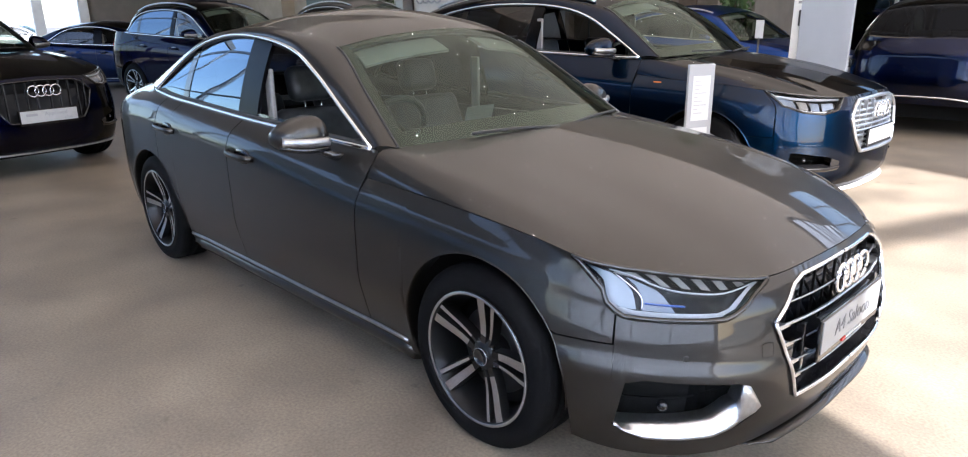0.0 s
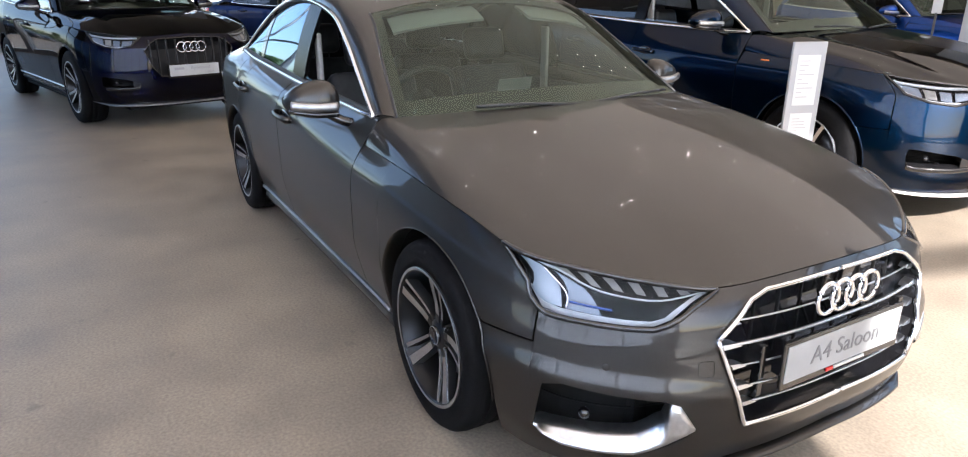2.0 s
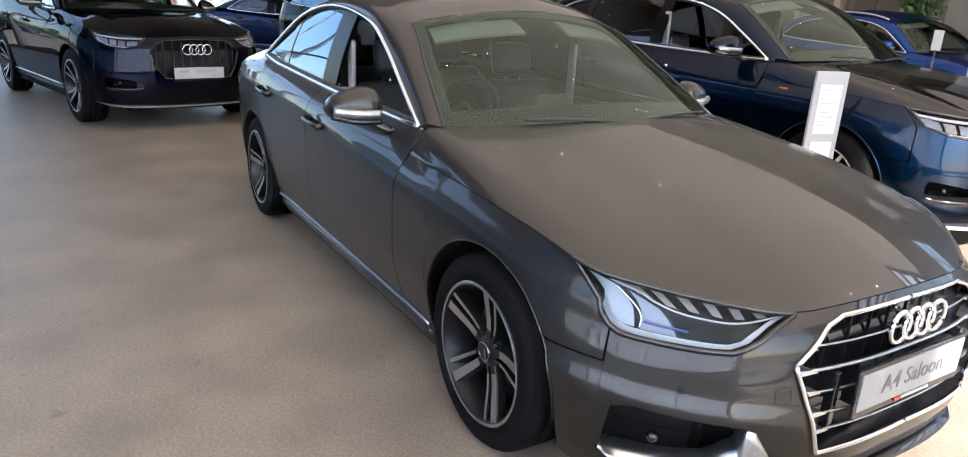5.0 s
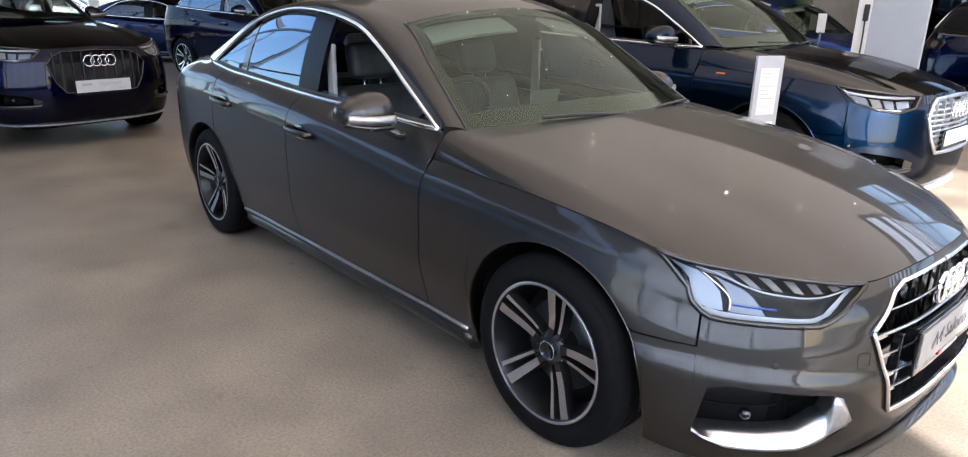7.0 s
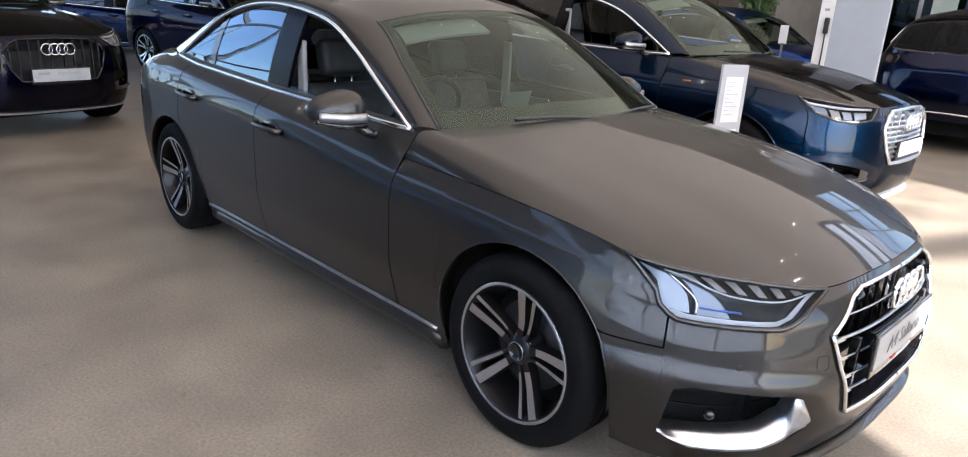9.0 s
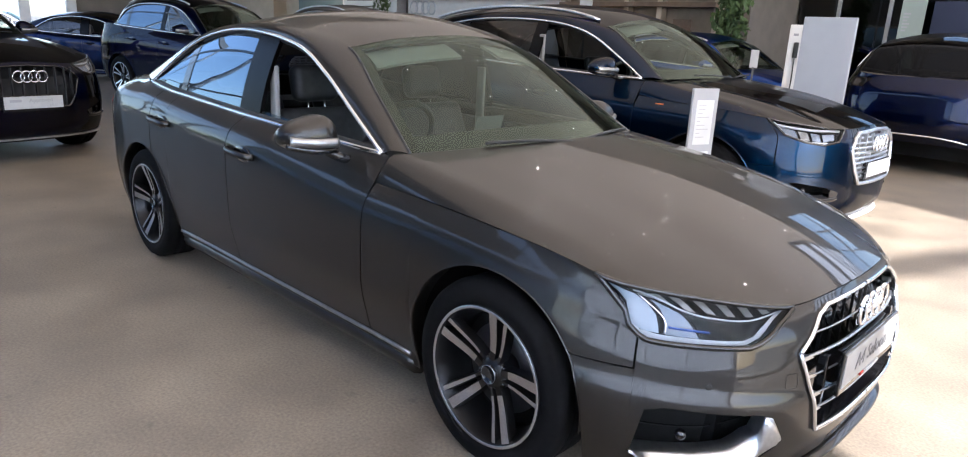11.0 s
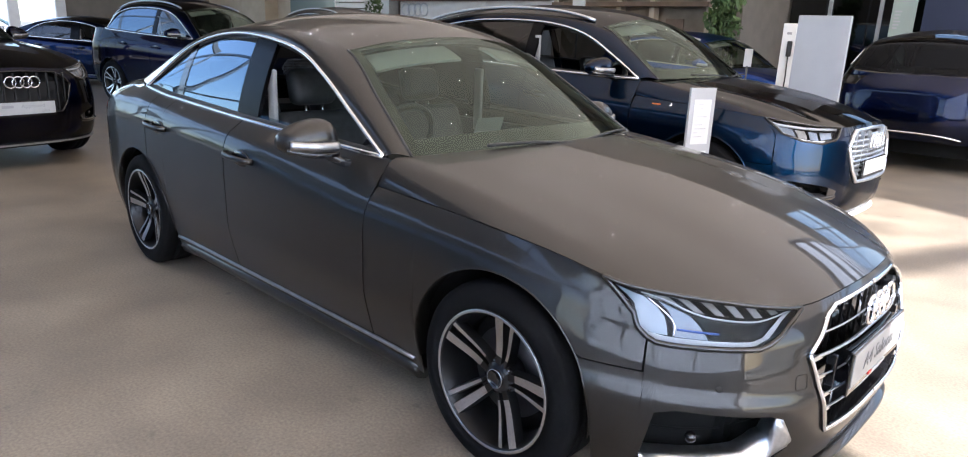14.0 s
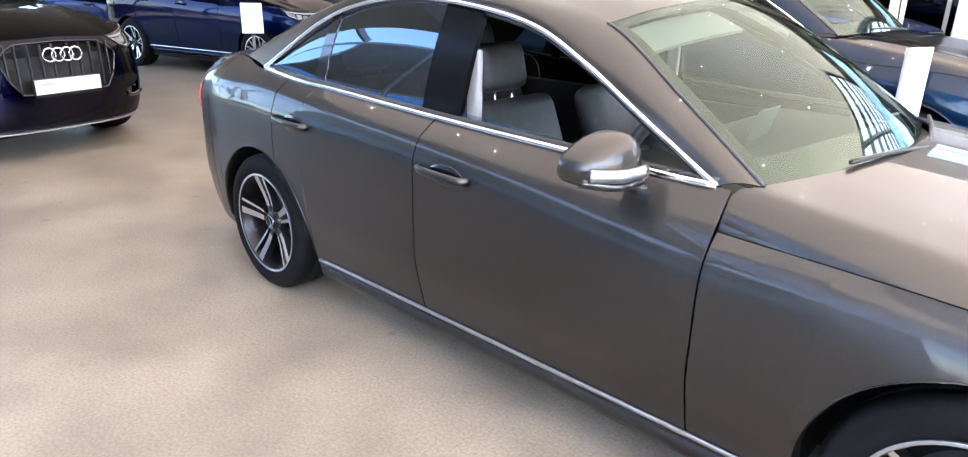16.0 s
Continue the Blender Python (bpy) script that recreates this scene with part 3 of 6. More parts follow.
    grille = tube("grille", fp + np.array([0.006, 0, 0]), g["bezel"], g["frame_mat"], car, g["label"], closed=True, seg=8)
    deep = fp * np.array([1, 0.985, 1]) - np.array([0.07, 0, 0])
    obj("grille_back", list(deep), [tuple(range(len(deep)))], g.get("back", GLOSS_BLACK), grille, smooth=False)
    wallp = np.stack([fp, deep], 1)
    sheet("grille_surround", np.vstack([wallp, wallp[:1]]), g.get("back", GLOSS_BLACK), grille, (S["xF"] + 2, 0, 0.5), 0)

    def across(z):
        """The grille's half-width at a height."""
        yy = 0.0
        for (a, b), (c, d) in zip(outline, outline[1:]):
            if min(b, d) <= z <= max(b, d) and abs(d - b) > 1e-6:
                yy = max(yy, abs(a + (c - a) * (z - b) / (d - b)))
        return yy

    def nose(yy, z, inset=0.02):
        ss_ = np.array([shell.s_of_y(-abs(yy))])
        return shell.at(shell.columns(ss_, front), np.array([[z]]))[0, 0, 0] - inset
    for z, half, rad, mt in g["slats"]:
        w = across(z) - 0.008 if half is None else half
        ys = np.linspace(-w, w, 25)
        tube("slat", np.array([(nose(a, z), a, z) for a in ys]), rad, mt, grille, flat=0.7, seg=6)
    for sgn in (-1, 1):
        for z, y0, y1, th in g["blades"]:
            y1 = across(z) - 0.012 if y1 is None else y1
            bm = bmesh.new()
            vs = []
            for yy, zz in ((y0, z - th * 0.1), (y0 + 0.02, z + th), (y1, z + th), (y1, z - th)):
                for dx in (0.0, 0.03):
                    vs.append(bm.verts.new((nose(yy, zz, 0.012) - dx, sgn * yy, zz)))
            bmesh.ops.convex_hull(bm, input=vs)
            part("blade", bm, SATIN, grille)
        for yv in g.get("uprights", ()):
            bm = box_bm(nose(yv, g["up_z"][0]) - 0.03, sgn * yv - g["up_w"], g["up_z"][0], nose(yv, g["up_z"][0]) - 0.002, sgn * yv + g["up_w"], g["up_z"][1], 0.002)
            part("upright", bm, g["up_mat"], grille)
    if g.get("ribs"):
        for yv in np.linspace(-0.36, 0.36, 9):
            zt_, zb_ = np.interp(abs(yv), gy, gzhi) - 0.012, np.interp(abs(yv), gy, gzlo) + 0.012
            part("rib", box_bm(nose(yv, 0.5) - 0.075, yv - 0.003, zb_, nose(yv, zt_) - 0.035, yv + 0.003, zt_, 0.001), LINER, grille)
    # badge rings: four plain hoops
    bz, br = g["badge"]
    for k in range(4):
        yy = (k - 1.5) * br * 1.36
        a = np.linspace(0, 2 * math.pi, 33)[:-1]
        tube("badge_ring", np.stack([np.full(32, nose(0, bz, -0.012) - 0.05 * yy * yy), yy + br * np.cos(a), bz + br * np.sin(a)], 1), br * 0.15, CHROME, grille, closed=True, seg=8)
    # plate
    pz, pw, ph = S["plate"]
    px = nose(0.2, pz, -S.get("plate_out", 0.016))
    plate = part("show_plate", box_bm(px - 0.012, -pw - 0.012, pz - ph - 0.024, px, pw + 0.012, pz + ph + 0.01, 0.004), GLOSS_BLACK, car, S["plate_label"])
    part("plate_face", box_bm(px - 0.004, -pw, pz - ph, px + 0.003, pw, pz + ph, 0.0015), S.get("plate_mat", PLATE_WHITE), plate)
    for body, size, yy, zz, mt in S["plate_text"]:
        t = new("lettering", text_mesh("lettering", body, size, mt))
        t.parent = plate
        t.matrix_basis = pose(px + 0.0042, yy, pz + zz, 90, 0, 90)
    for w, hh, yy, zz, mt in S.get("plate_bars", ()):
        part("printed_bar", box_bm(px, yy - w, pz + zz - hh, px + 0.0042, yy + w, pz + zz + hh), mt, plate)
    part("plate_backing", box_bm(px - 0.06, -pw * 0.9, pz - ph, px - 0.01, pw * 0.9, pz + ph), GLOSS_BLACK, plate)

    # fog openings with bright trim
    if f.get("mouth"):
        for sgn in (1, -1):
            q = (ay > f["mouth"][0]) & (ay < f["mouth"][1])
            fl = flipped if sgn < 0 else (lambda v: np.array(v, float))
            edge_lo, edge_hi = (shell.band(s[q], front, np.maximum(lower[q], 0) * 0 + zz[q], zz[q], 2)[:, 0] for zz in (flo, fhi))
            deepv = np.array([-0.12, 0.08, 0])
            rows = np.stack([edge_lo, edge_lo + deepv, edge_hi + deepv, edge_hi], 1)
            fog = sheet("air_intake", fl(rows), LINER, car, (S["xF"] + 1, -2 * (1 if sgn > 0 else -1), 0.4), 0)
            n = len(edge_lo)
            out = np.array([0.8, -0.6, 0])
            if "up" in f:
                fup = np.minimum(np.interp(ay, f["yup"], f["up"]), fhi)[q]
                w_ = np.linspace(0, 1, 7)[None]
                zz_ = flo[q][:, None] * (1 - w_) + fup[:, None] * w_
                face = shell.at(skin_k[q], zz_)
                fin = np.clip((0.60 - ay[q]) / 0.03, 0, 1)[:, None, None]
                tip = np.clip(np.minimum(np.arange(n), np.arange(n)[::-1]) / 6.0, 0.15, 1)[:, None, None]
                prof_ = np.interp(w_, [0, 0.12, 0.3, 1.0], [0.003, 0.017, 0.017, -0.020])[..., None] * (1 - fin) + np.interp(w_, [0, 0.1, 0.9, 1.0], [0.002, 0.012, 0.008, 0.0])[..., None] * fin
                face = face + out * prof_ * tip
                sheet("intake_blade", fl(np.concatenate([face, (face[:, -1:] + deepv * 0.35)], 1)), f.get("mat", SATIN), fog, C, 0.003, "satin silver blade")
                tube("blade_seam", fl(face[4:-4, 0] + out * 0.002), 0.0028, LINER, fog, seg=5)
            else:
                low = shell.band(s[q], front, flo[q] - f["trim"][0], flo[q], 3)
                out = np.array([0.016, -0.010, 0])
                ledge = np.stack([low[:, 2] + deepv * 0.45 + np.array([0, 0, 0.012]), low[:, 2] + out * 0.6 + np.array([0, 0, 0.002]), low[:, 2] + out + np.array([0, 0, -0.004]), low[:, 1] + out * 0.9, low[:, 0] + out * 0.2], 1)
                sheet("intake_trim", fl(ledge), f.get("mat", SATIN), fog, C, 0.006)
                inner = (ay > f["mouth"][0] - 0.005) & (ay < f["mouth"][0] + 0.065)
                blade = shell.band(s[inner], front, flo[inner], fhi[inner], 5) + np.array([0.004, -0.003, 0])
                sheet("intake_blade", fl(blade), f.get("mat", SATIN), fog, C, 0.01)
            for kk in range(2):
                b_ = edge_lo + deepv * 0.9 + (edge_hi - edge_lo) * (0.35 + 0.3 * kk)
                tube("intake_slat", fl(b_[4:-8]), 0.003, LINER, fog, seg=5)
            eye = edge_lo[n // 3] * 0.5 + edge_hi[n // 3] * 0.5 + np.array([-0.03, 0.02, 0])
            bm = bmesh.new()
            bmesh.ops.create_uvsphere(bm, u_segments=16, v_segments=10, radius=0.017)
            bmesh.ops.translate(bm, vec=fl(eye), verts=bm.verts)
            part("sensor_eye", bm, GLOSS_BLACK, fog, smooth=True)
    # front lip
    if S.get("splitter"):
        z0 = S["splitter"]
        sp = np.linspace(shell.s_of_x(S["splitter_x"]), shell.smax, 50)
        kk = shell.columns(sp, front)[:, 0]
        fade = np.clip(np.linspace(0, 5, 50), 0, 1)[:, None]
        off = lambda x_, z_: kk + fade * np.array([x_, 0, z_])
        black = np.stack([off(0.0, 0.03) - np.array([0.003, 0, 0]), off(-0.02, 0.0), off(-0.015, -0.02)], 1)
        sheet("front_valance", black, BLACK_PLASTIC, car, C, 0.004, mirror=True)
        lip = np.stack([off(-0.015, -0.012), off(0.022, -0.014), off(0.026, -0.020), off(0.02, -0.027), off(-0.06, -0.03)], 1)
        sheet("front_lip", lip, S.get("lip_front", SATIN), car, C, 0.004, mirror=True)

    # hood
    n1 = 60
    seam = shell.columns(np.linspace(shell.s_of_x(xd0) + 0.005, shell.s_of_x(h["x"][0]), n1), front)[:, -1]
    noseline = shell.columns(np.linspace(shell.s_of_x(h["x"][0]), shell.smax, n1), front)[:, -1]
    right = smooth_curve(seam[::6].tolist() + [seam[-1]], 40)
    fr = smooth_curve(noseline[::6].tolist() + [noseline[-1]], 30)
    fr = np.vstack([fr, flipped(fr[::-1])[1:]])
    kd = shell.columns(np.array([shell.s_of_x(xd0) - 0.003]), side)
    zt = kd[0, -1, 2]
    zd = right[0][2] + (zt - right[0][2]) * np.array([0.3, 0.6, 0.85])
    edge_d = shell.at(kd, zd[None])[0] + np.array([0.007, 0, 0])
    cowl = smooth_curve([right[0], *edge_d, *S["cowl"], *[(a, -b, c) for a, b, c in S["cowl"][::-1][1:]], *flipped(edge_d[::-1]), flipped(right[0])], 59)
    up = np.array([0, 0, 0.003])
    P = coons(cowl, fr, right, flipped(right)) + 0
    uu, vv = np.linspace(-1, 1, 59)[:, None], np.linspace(0, 1, 40)[None]
    crown = S["crown"] * (1 - np.abs(uu) ** 2.4) * np.sin(math.pi * np.clip(vv, 0, 1))
    crown = crown + S.get("roll", 0.0) * (1 - np.abs(uu) ** 2.4) * vv * (1 - vv ** 6)
    crown = crown + S["ridge"] * np.exp(-((np.abs(uu) - 0.62) / 0.07) ** 2) * np.sin(math.pi * vv) ** 0.7
    P[..., 2] += crown
    sheet("hood", P + up, P_, car, (0, 0, 0), 0.006)

    # greenhouse
    G = S["house"]
    top = smooth_curve(G["dlo"], 70)
    beltc = shell.columns(np.array([shell.s_of_x(v) for v in np.linspace(xd0 - 0.003, G["belt_end"], 60)]), side)[:, -1]
    belt = smooth_curve([tuple(G["dlo"][0])] + [tuple(v) for v in beltc[4:-4:6]] + [tuple(G["dlo"][-1])], 70)
    frame_up = smooth_curve(G["upper"], 70)
    v = np.linspace(0, 1, 9)[None, :, None]
    cant = top[:, None] * (1 - v) + frame_up[:, None] * v
    cant = cant + np.array([0, -0.012, 0.012]) * (4 * v * (1 - v))
    both("roof_frame", cant, P_, car, C)
    q = np.linspace(0, 1, 12)[None, :, None]
    # the glass line resampled by its x, so that the panes are upright
    xs = np.linspace(top[0, 0], top[-1, 0], 70)
    tx = np.stack([xs, np.interp(-xs, -top[:, 0], top[:, 1]), np.interp(-xs, -top[:, 0], top[:, 2])], 1)
    bx = np.stack([xs, np.interp(-xs, -belt[:, 0], belt[:, 1]), np.interp(-xs, -belt[:, 0], belt[:, 2])], 1)
    pane = bx[:, None] * (1 - q) + tx[:, None] * q + np.array([0, -0.014, 0]) * (4 * q * (1 - q)) + np.array([0, 0.012, 0])
    bpx = G["pillars"]
    idx = lambda x_: int(np.argmin(np.abs(xs - x_)))
    i0, i1, i2 = idx(bpx[0]), idx(bpx[1]), idx(bpx[2])
    both("front_side_window", pane[:i0 + 1], G.get("front_glass", SIDE_GLASS), car, C, thick=0) if not G.get("open_window") else None
    if G.get("open_window"):
        both("front_side_window", np.concatenate([pane[:i0 + 1, :2]], 0), SIDE_GLASS, car, C, thick=0)
    both("rear_side_window", pane[i1:i2], G["rear_glass"], car, C, thick=0)
    both("quarter_window", pane[i2 + 1:], G["rear_glass"], car, C, thick=0)
    both("door_pillar", pane[i0:i1 + 1] + np.array([0, -0.006, 0]), PILLAR_BLACK, car, C, thick=0.02)
    both("window_divider", pane[i2 - 1:i2 + 2] + np.array([0, -0.004, 0]), GLOSS_BLACK, car, C, thick=0.01)
    for fl in (lambda v_: np.array(v_, float), flipped):
        o = fl(np.array([[0, -0.006, 0.0]]))
        tube("window_trim", fl(top) + o, 0.010, S.get("trim_mat", CHROME), car, flat=1.0, seg=6)
        tube("window_trim", fl(belt) + o, 0.010, S.get("trim_mat", CHROME), car, flat=1.2, seg=6)
        tube("window_seal", fl(top) + fl(np.array([[0, 0.012, -0.014]])), 0.012, BLACK_PLASTIC, car, flat=1.0, seg=6)
        tube("window_seal", fl(belt) + fl(np.array([[0, 0.012, 0.01]])), 0.012, BLACK_PLASTIC, car, flat=1.0, seg=6)
    # windscreen, roof, rear window
    iw, ir = G["iw"], G["ir"]
    near = lambda p_: int(np.argmin(np.linalg.norm(frame_up - np.array(p_), axis=1)))
    a, b = near(G["upper"][iw]), near(G["upper"][ir])
    ws_r = smooth_curve(frame_up[:a + 1], 24)
    roof_r = smooth_curve(frame_up[a:b + 1], 40)
    rw_r = smooth_curve(frame_up[b:], 20)
    sym = lambda p0, mid: smooth_curve([p0, (p0[0] * 0.42 + mid[0] * 0.58, p0[1] * 0.62, p0[2] * 0.36 + mid[2] * 0.64), mid, (p0[0] * 0.42 + mid[0] * 0.58, -p0[1] * 0.62, p0[2] * 0.36 + mid[2] * 0.64), (p0[0], -p0[1], p0[2])], 31)
    wb_, wt_, rt_, rb_ = sym(ws_r[0], G["ws_bot"]), sym(ws_r[-1], G["ws_top"]), sym(rw_r[0], G["rw_top"]), sym(rw_r[-1], G["rw_bot"])
    screen = coons(wb_, wt_, ws_r, flipped(ws_r), (0.03, 0, 0.03))
    sheet("windscreen", screen, S.get("screen_glass", WINDSCREEN), car, C, 0)
    fr_ = np.array([-0.002, 0, -0.003])
    sheet("windscreen_band", screen[:, :4] + fr_, GLOSS_BLACK, car, C, 0, "black printed band along the windscreen base")
    sheet("windscreen_band", screen[:, -2:] + fr_, GLOSS_BLACK, car, C, 0)
    both("windscreen_band", screen[:2] + fr_, GLOSS_BLACK, car, C, thick=0)
    tube("windscreen_seal", ws_r, 0.006, BLACK_PLASTIC, car, seg=6)
    tube("windscreen_seal", flipped(ws_r), 0.006, BLACK_PLASTIC, car, seg=6)
    roofp = coons(wt_, rt_, roof_r, flipped(roof_r), (0, 0, G["roof_bulge"]))
    sheet("roof", roofp, G.get("roof_mat", P_), car, C, 0.004)
    sheet("headliner", roofp - np.array([0, 0, 0.03]), HEADLINER, car, (C[0], 0, 3), 0)
    sheet("rear_window", coons(rt_, rb_, rw_r, flipped(rw_r), (-0.02, 0, 0.02)), G["rear_glass"], car, C, 0)
    # cowl, wipers
    sheet("windscreen_border", screen[:, 0:3] + np.array([-0.008, 0, -0.008]), LINER, car, C, 0)
    sheet("scuttle", np.stack([cowl[8:-8] + np.array([0.01, 0, -0.03]), cowl[8:-8] + np.array([-0.12, 0, -0.028])], 1), BLACK_PLASTIC, car, (0, 0, 0), 0.003)
    for w0, w1 in S["wipers"]:
        e_ = screen[int(w0[0] * 30), int(w0[1] * 23)] + np.array([0.05, 0, 0.004])
        f_ = screen[int(w1[0] * 30), int(w1[1] * 23)] + np.array([0.045, 0, 0.002])
        tube("wiper", smooth_curve([e_, e_ * 0.5 + f_ * 0.5 + np.array([0.006, 0, 0.008]), f_], 10), 0.007, BLACK_PLASTIC, car, seg=6)
    # boot or tailgate
    n2 = 40
    srear = np.linspace(0.0, shell.s_of_x(S["boot_x"]), n2)
    rear_top = shell.columns(srear, side)[:, -1]
    rt = smooth_curve([tuple(v_) for v_ in rear_top[::-1][::6]] + [tuple(rear_top[0])], 16)
    rear_edge = np.vstack([rt, flipped(rt[::-1])[1:]])
    lw_ = smooth_curve([tuple(rw_r[-1]), tuple(rt[0])], 12)
    sheet("boot_lid", coons(rb_, rear_edge, lw_, flipped(lw_), (0, 0, S.get("boot_bulge", 0.015))), P_, car, C, 0.005)
    sq = np.linspace(0, shell.s_of_x(S["rbumper_x"]) - 0.003, 70)
    sheet("rear_bumper", shell.band(sq, side, shell.arch(sq, Ra), None, 26), P_, car, C, mirror=True)
    if S.get("rear_strip"):
        z_ = S["rear_strip"]
        sr = np.linspace(0.0, shell.s_of_y(-0.62, False), 30)
        e_ = shell.at(shell.columns(sr, side), np.full((30, 1), z_))[:, 0] + np.array([-0.01, 0, 0])
        e_[:, 2] -= 0.05 * np.linspace(0, 1, 30) ** 3
        tube("bumper_strip", np.vstack([e_[::-1], flipped(e_)[1:]]), 0.012, CHROME, car)
    # tail lamps
    tl = S["tail"]
    st_ = np.linspace(shell.s_of_y(-tl["y"][1], False), shell.s_of_x(tl["x"]), 24)
    both("tail_lamp", shell.band(st_, side, np.full(24, tl["z"][0]), np.full(24, tl["z"][1]), 8) + np.array([-0.003, -0.004, 0]), S.get("tail_mat", RED), car, C, S.get("tail_label", "red tail lamp"), thick=0.006)

    # handles, mirrors
    for hx, hz_ in S["handles"]:
        for sgn in (-1, 1):
            y0 = abs(shell.at(shell.columns(np.array([shell.s_of_x(hx)]), side), np.array([[hz_]]))[0, 0, 1])
            path = smooth_curve([(hx + 0.115, sgn * (y0 - 0.005), hz_ - 0.004), (hx + 0.085, sgn * (y0 + 0.03), hz_), (hx - 0.085, sgn * (y0 + 0.032), hz_ + 0.006), (hx - 0.115, sgn * (y0 - 0.005), hz_ + 0.006)], 18)
            hd = tube("door_handle", path, 0.010, P_, car, flat=1.5)
            # Gloss-black ellipsoid stands in for the shaded hollow behind the handle.
            bm = bmesh.new()
            bmesh.ops.create_uvsphere(bm, u_segments=20, v_segments=10, radius=0.5)
            bmesh.ops.scale(bm, vec=(0.165, 0.016, 0.074), verts=bm.verts)
            bmesh.ops.translate(bm, vec=(hx + 0.01, sgn * (y0 - 0.001), hz_ - 0.002), verts=bm.verts)
            part("handle_recess", bm, GLOSS_BLACK, hd, smooth=True)
    for sgn in (-1, 1):
        mx, my, mz = S["mirror"]
        mw = S.get("mirror_w", 0.235)
        bm = bmesh.new()
        bmesh.ops.create_uvsphere(bm, u_segments=32, v_segments=20, radius=1.0)
        for v_ in bm.verts:
            x_, y_, z_ = v_.co
            t_ = (y_ + 1) / 2
            px_ = math.copysign(abs(x_) ** 0.75, x_)
            y_ = math.copysign(abs(y_) ** 0.8, y_)
            v_.co = (max(px_, -0.35) * (0.085 - 0.02 * t_) - 0.045 * t_ * 0, sgn * (my + (1 - t_) * mw * 0 + (-y_) * mw / 2 * -1), 0)
            zz_ = math.copysign(abs(z_) ** 0.8, z_)
            v_.co = (max(px_, -0.35) * 0.085 - 0.05 * (y_ + 1) / 2, sgn * (my + y_ * mw / 2), mz - 0.012 + zz_ * ((0.108 - 0.062 * ((y_ + 1) / 2) ** 1.4) if z_ > 0 else 0.052) + 0.004 * y_)
            v_.co.x += mx
        mir = part("mirror", bm, P_, car, "painted door mirror with dark base and indicator strip", smooth=True)
        # Satin strip stands in for sky reflected on the lower mirror housing.
        tube("indicator", smooth_curve([(mx + 0.073, sgn * (my - mw * 0.38), mz - 0.022), (mx + 0.066, sgn * (my + mw * 0.05), mz - 0.02), (mx + 0.02, sgn * (my + mw * 0.44), mz - 0.014)], 14), 0.0125, SILL_SATIN, mir, flat=1.5)
        tube("mirror_base", smooth_curve([(mx + 0.052, sgn * (my - mw * 0.40), mz - 0.052), (mx + 0.046, sgn * (my + mw * 0.05), mz - 0.05), (mx - 0.01, sgn * (my + mw * 0.42), mz - 0.036)], 14), 0.022, GLOSS_BLACK, mir, flat=0.7)
        tube("mirror_stalk", smooth_curve([(mx + 0.03, sgn * (my - mw * 0.25), mz - 0.055), (mx + 0.05, sgn * (my - mw * 0.5), mz - 0.085), (mx + 0.055, sgn * (my - mw * 0.75), mz - 0.10)], 10), 0.022, GLOSS_BLACK, mir, flat=0.9)

    if "fender_badge" in S:
        bx, bz = S["fender_badge"]
        y0 = abs(shell.at(shell.columns(np.array([shell.s_of_x(bx)]), front if bx > xd0 else side), np.array([[bz]]))[0, 0, 1])
        for sgn in (-1, 1):
            part("badge", box_bm(bx - 0.035, sgn * y0 - 0.003, bz - 0.005, bx + 0.035, sgn * y0 + 0.003, bz + 0.005, 0.002), ORANGE, car, "small orange badge")

    # roof rails
    if G.get("rails"):
        for sgn in (1, -1):
            r_ = smooth_curve([tuple(v_) for v_ in roof_r[2:-2:5]], 30) * np.array([1, sgn, 1])
            lift = np.sin(math.pi * np.linspace(0.02, 0.98, 30)) ** 0.3 * 0.045
            r_[:, 2] += lift
            r_[:, 1] += sgn * 0.02 * -1 * -1
            tube("roof_rail", r_, 0.017, SATIN, car, flat=0.9)

    # wheels
    w = wheel_meshes(S["R"], S["rim"], S["tyre_w"], S["wheel_style"], S.get("wheel_face"))
    ty = S["W"] * (1 - S["barrel"]) - S["tyre_w"] / 2 - S.get("wheel_in", 0.012)
    for k_, (x_, sgn) in enumerate(((0, -1), (0, 1), (-S["wb"], -1), (-S["wb"], 1))):
        put_wheel(car, w, x_, sgn * ty, S["hub"], S.get("wheel_turn", (20, 40, 10, 60))[k_])

    # cabin
    cab = S["cabin"]
    floor_z, belt_z = 0.30, cab["belt"]
    bm = box_bm(cab["rear"], -S["W"] + 0.16, floor_z - 0.02, cab["front"], S["W"] - 0.16, floor_z + 0.02)
    part("cabin_floor", bm, LINER, car)
    bm = box_bm(cab["front"] - 0.55, -S["W"] + 0.14, belt_z - 0.30, cab["front"] + 0.06, S["W"] - 0.14, belt_z - 0.02, 0.06, 3)
    part("dashboard", bm, BLACK_PLASTIC, car, smooth=True)
    part("rear_shelf", box_bm(cab["rear"] - 0.3, -S["W"] + 0.18, belt_z - 0.05, cab["rear"] + 0.02, S["W"] - 0.18, belt_z - 0.01), LEATHER, car)
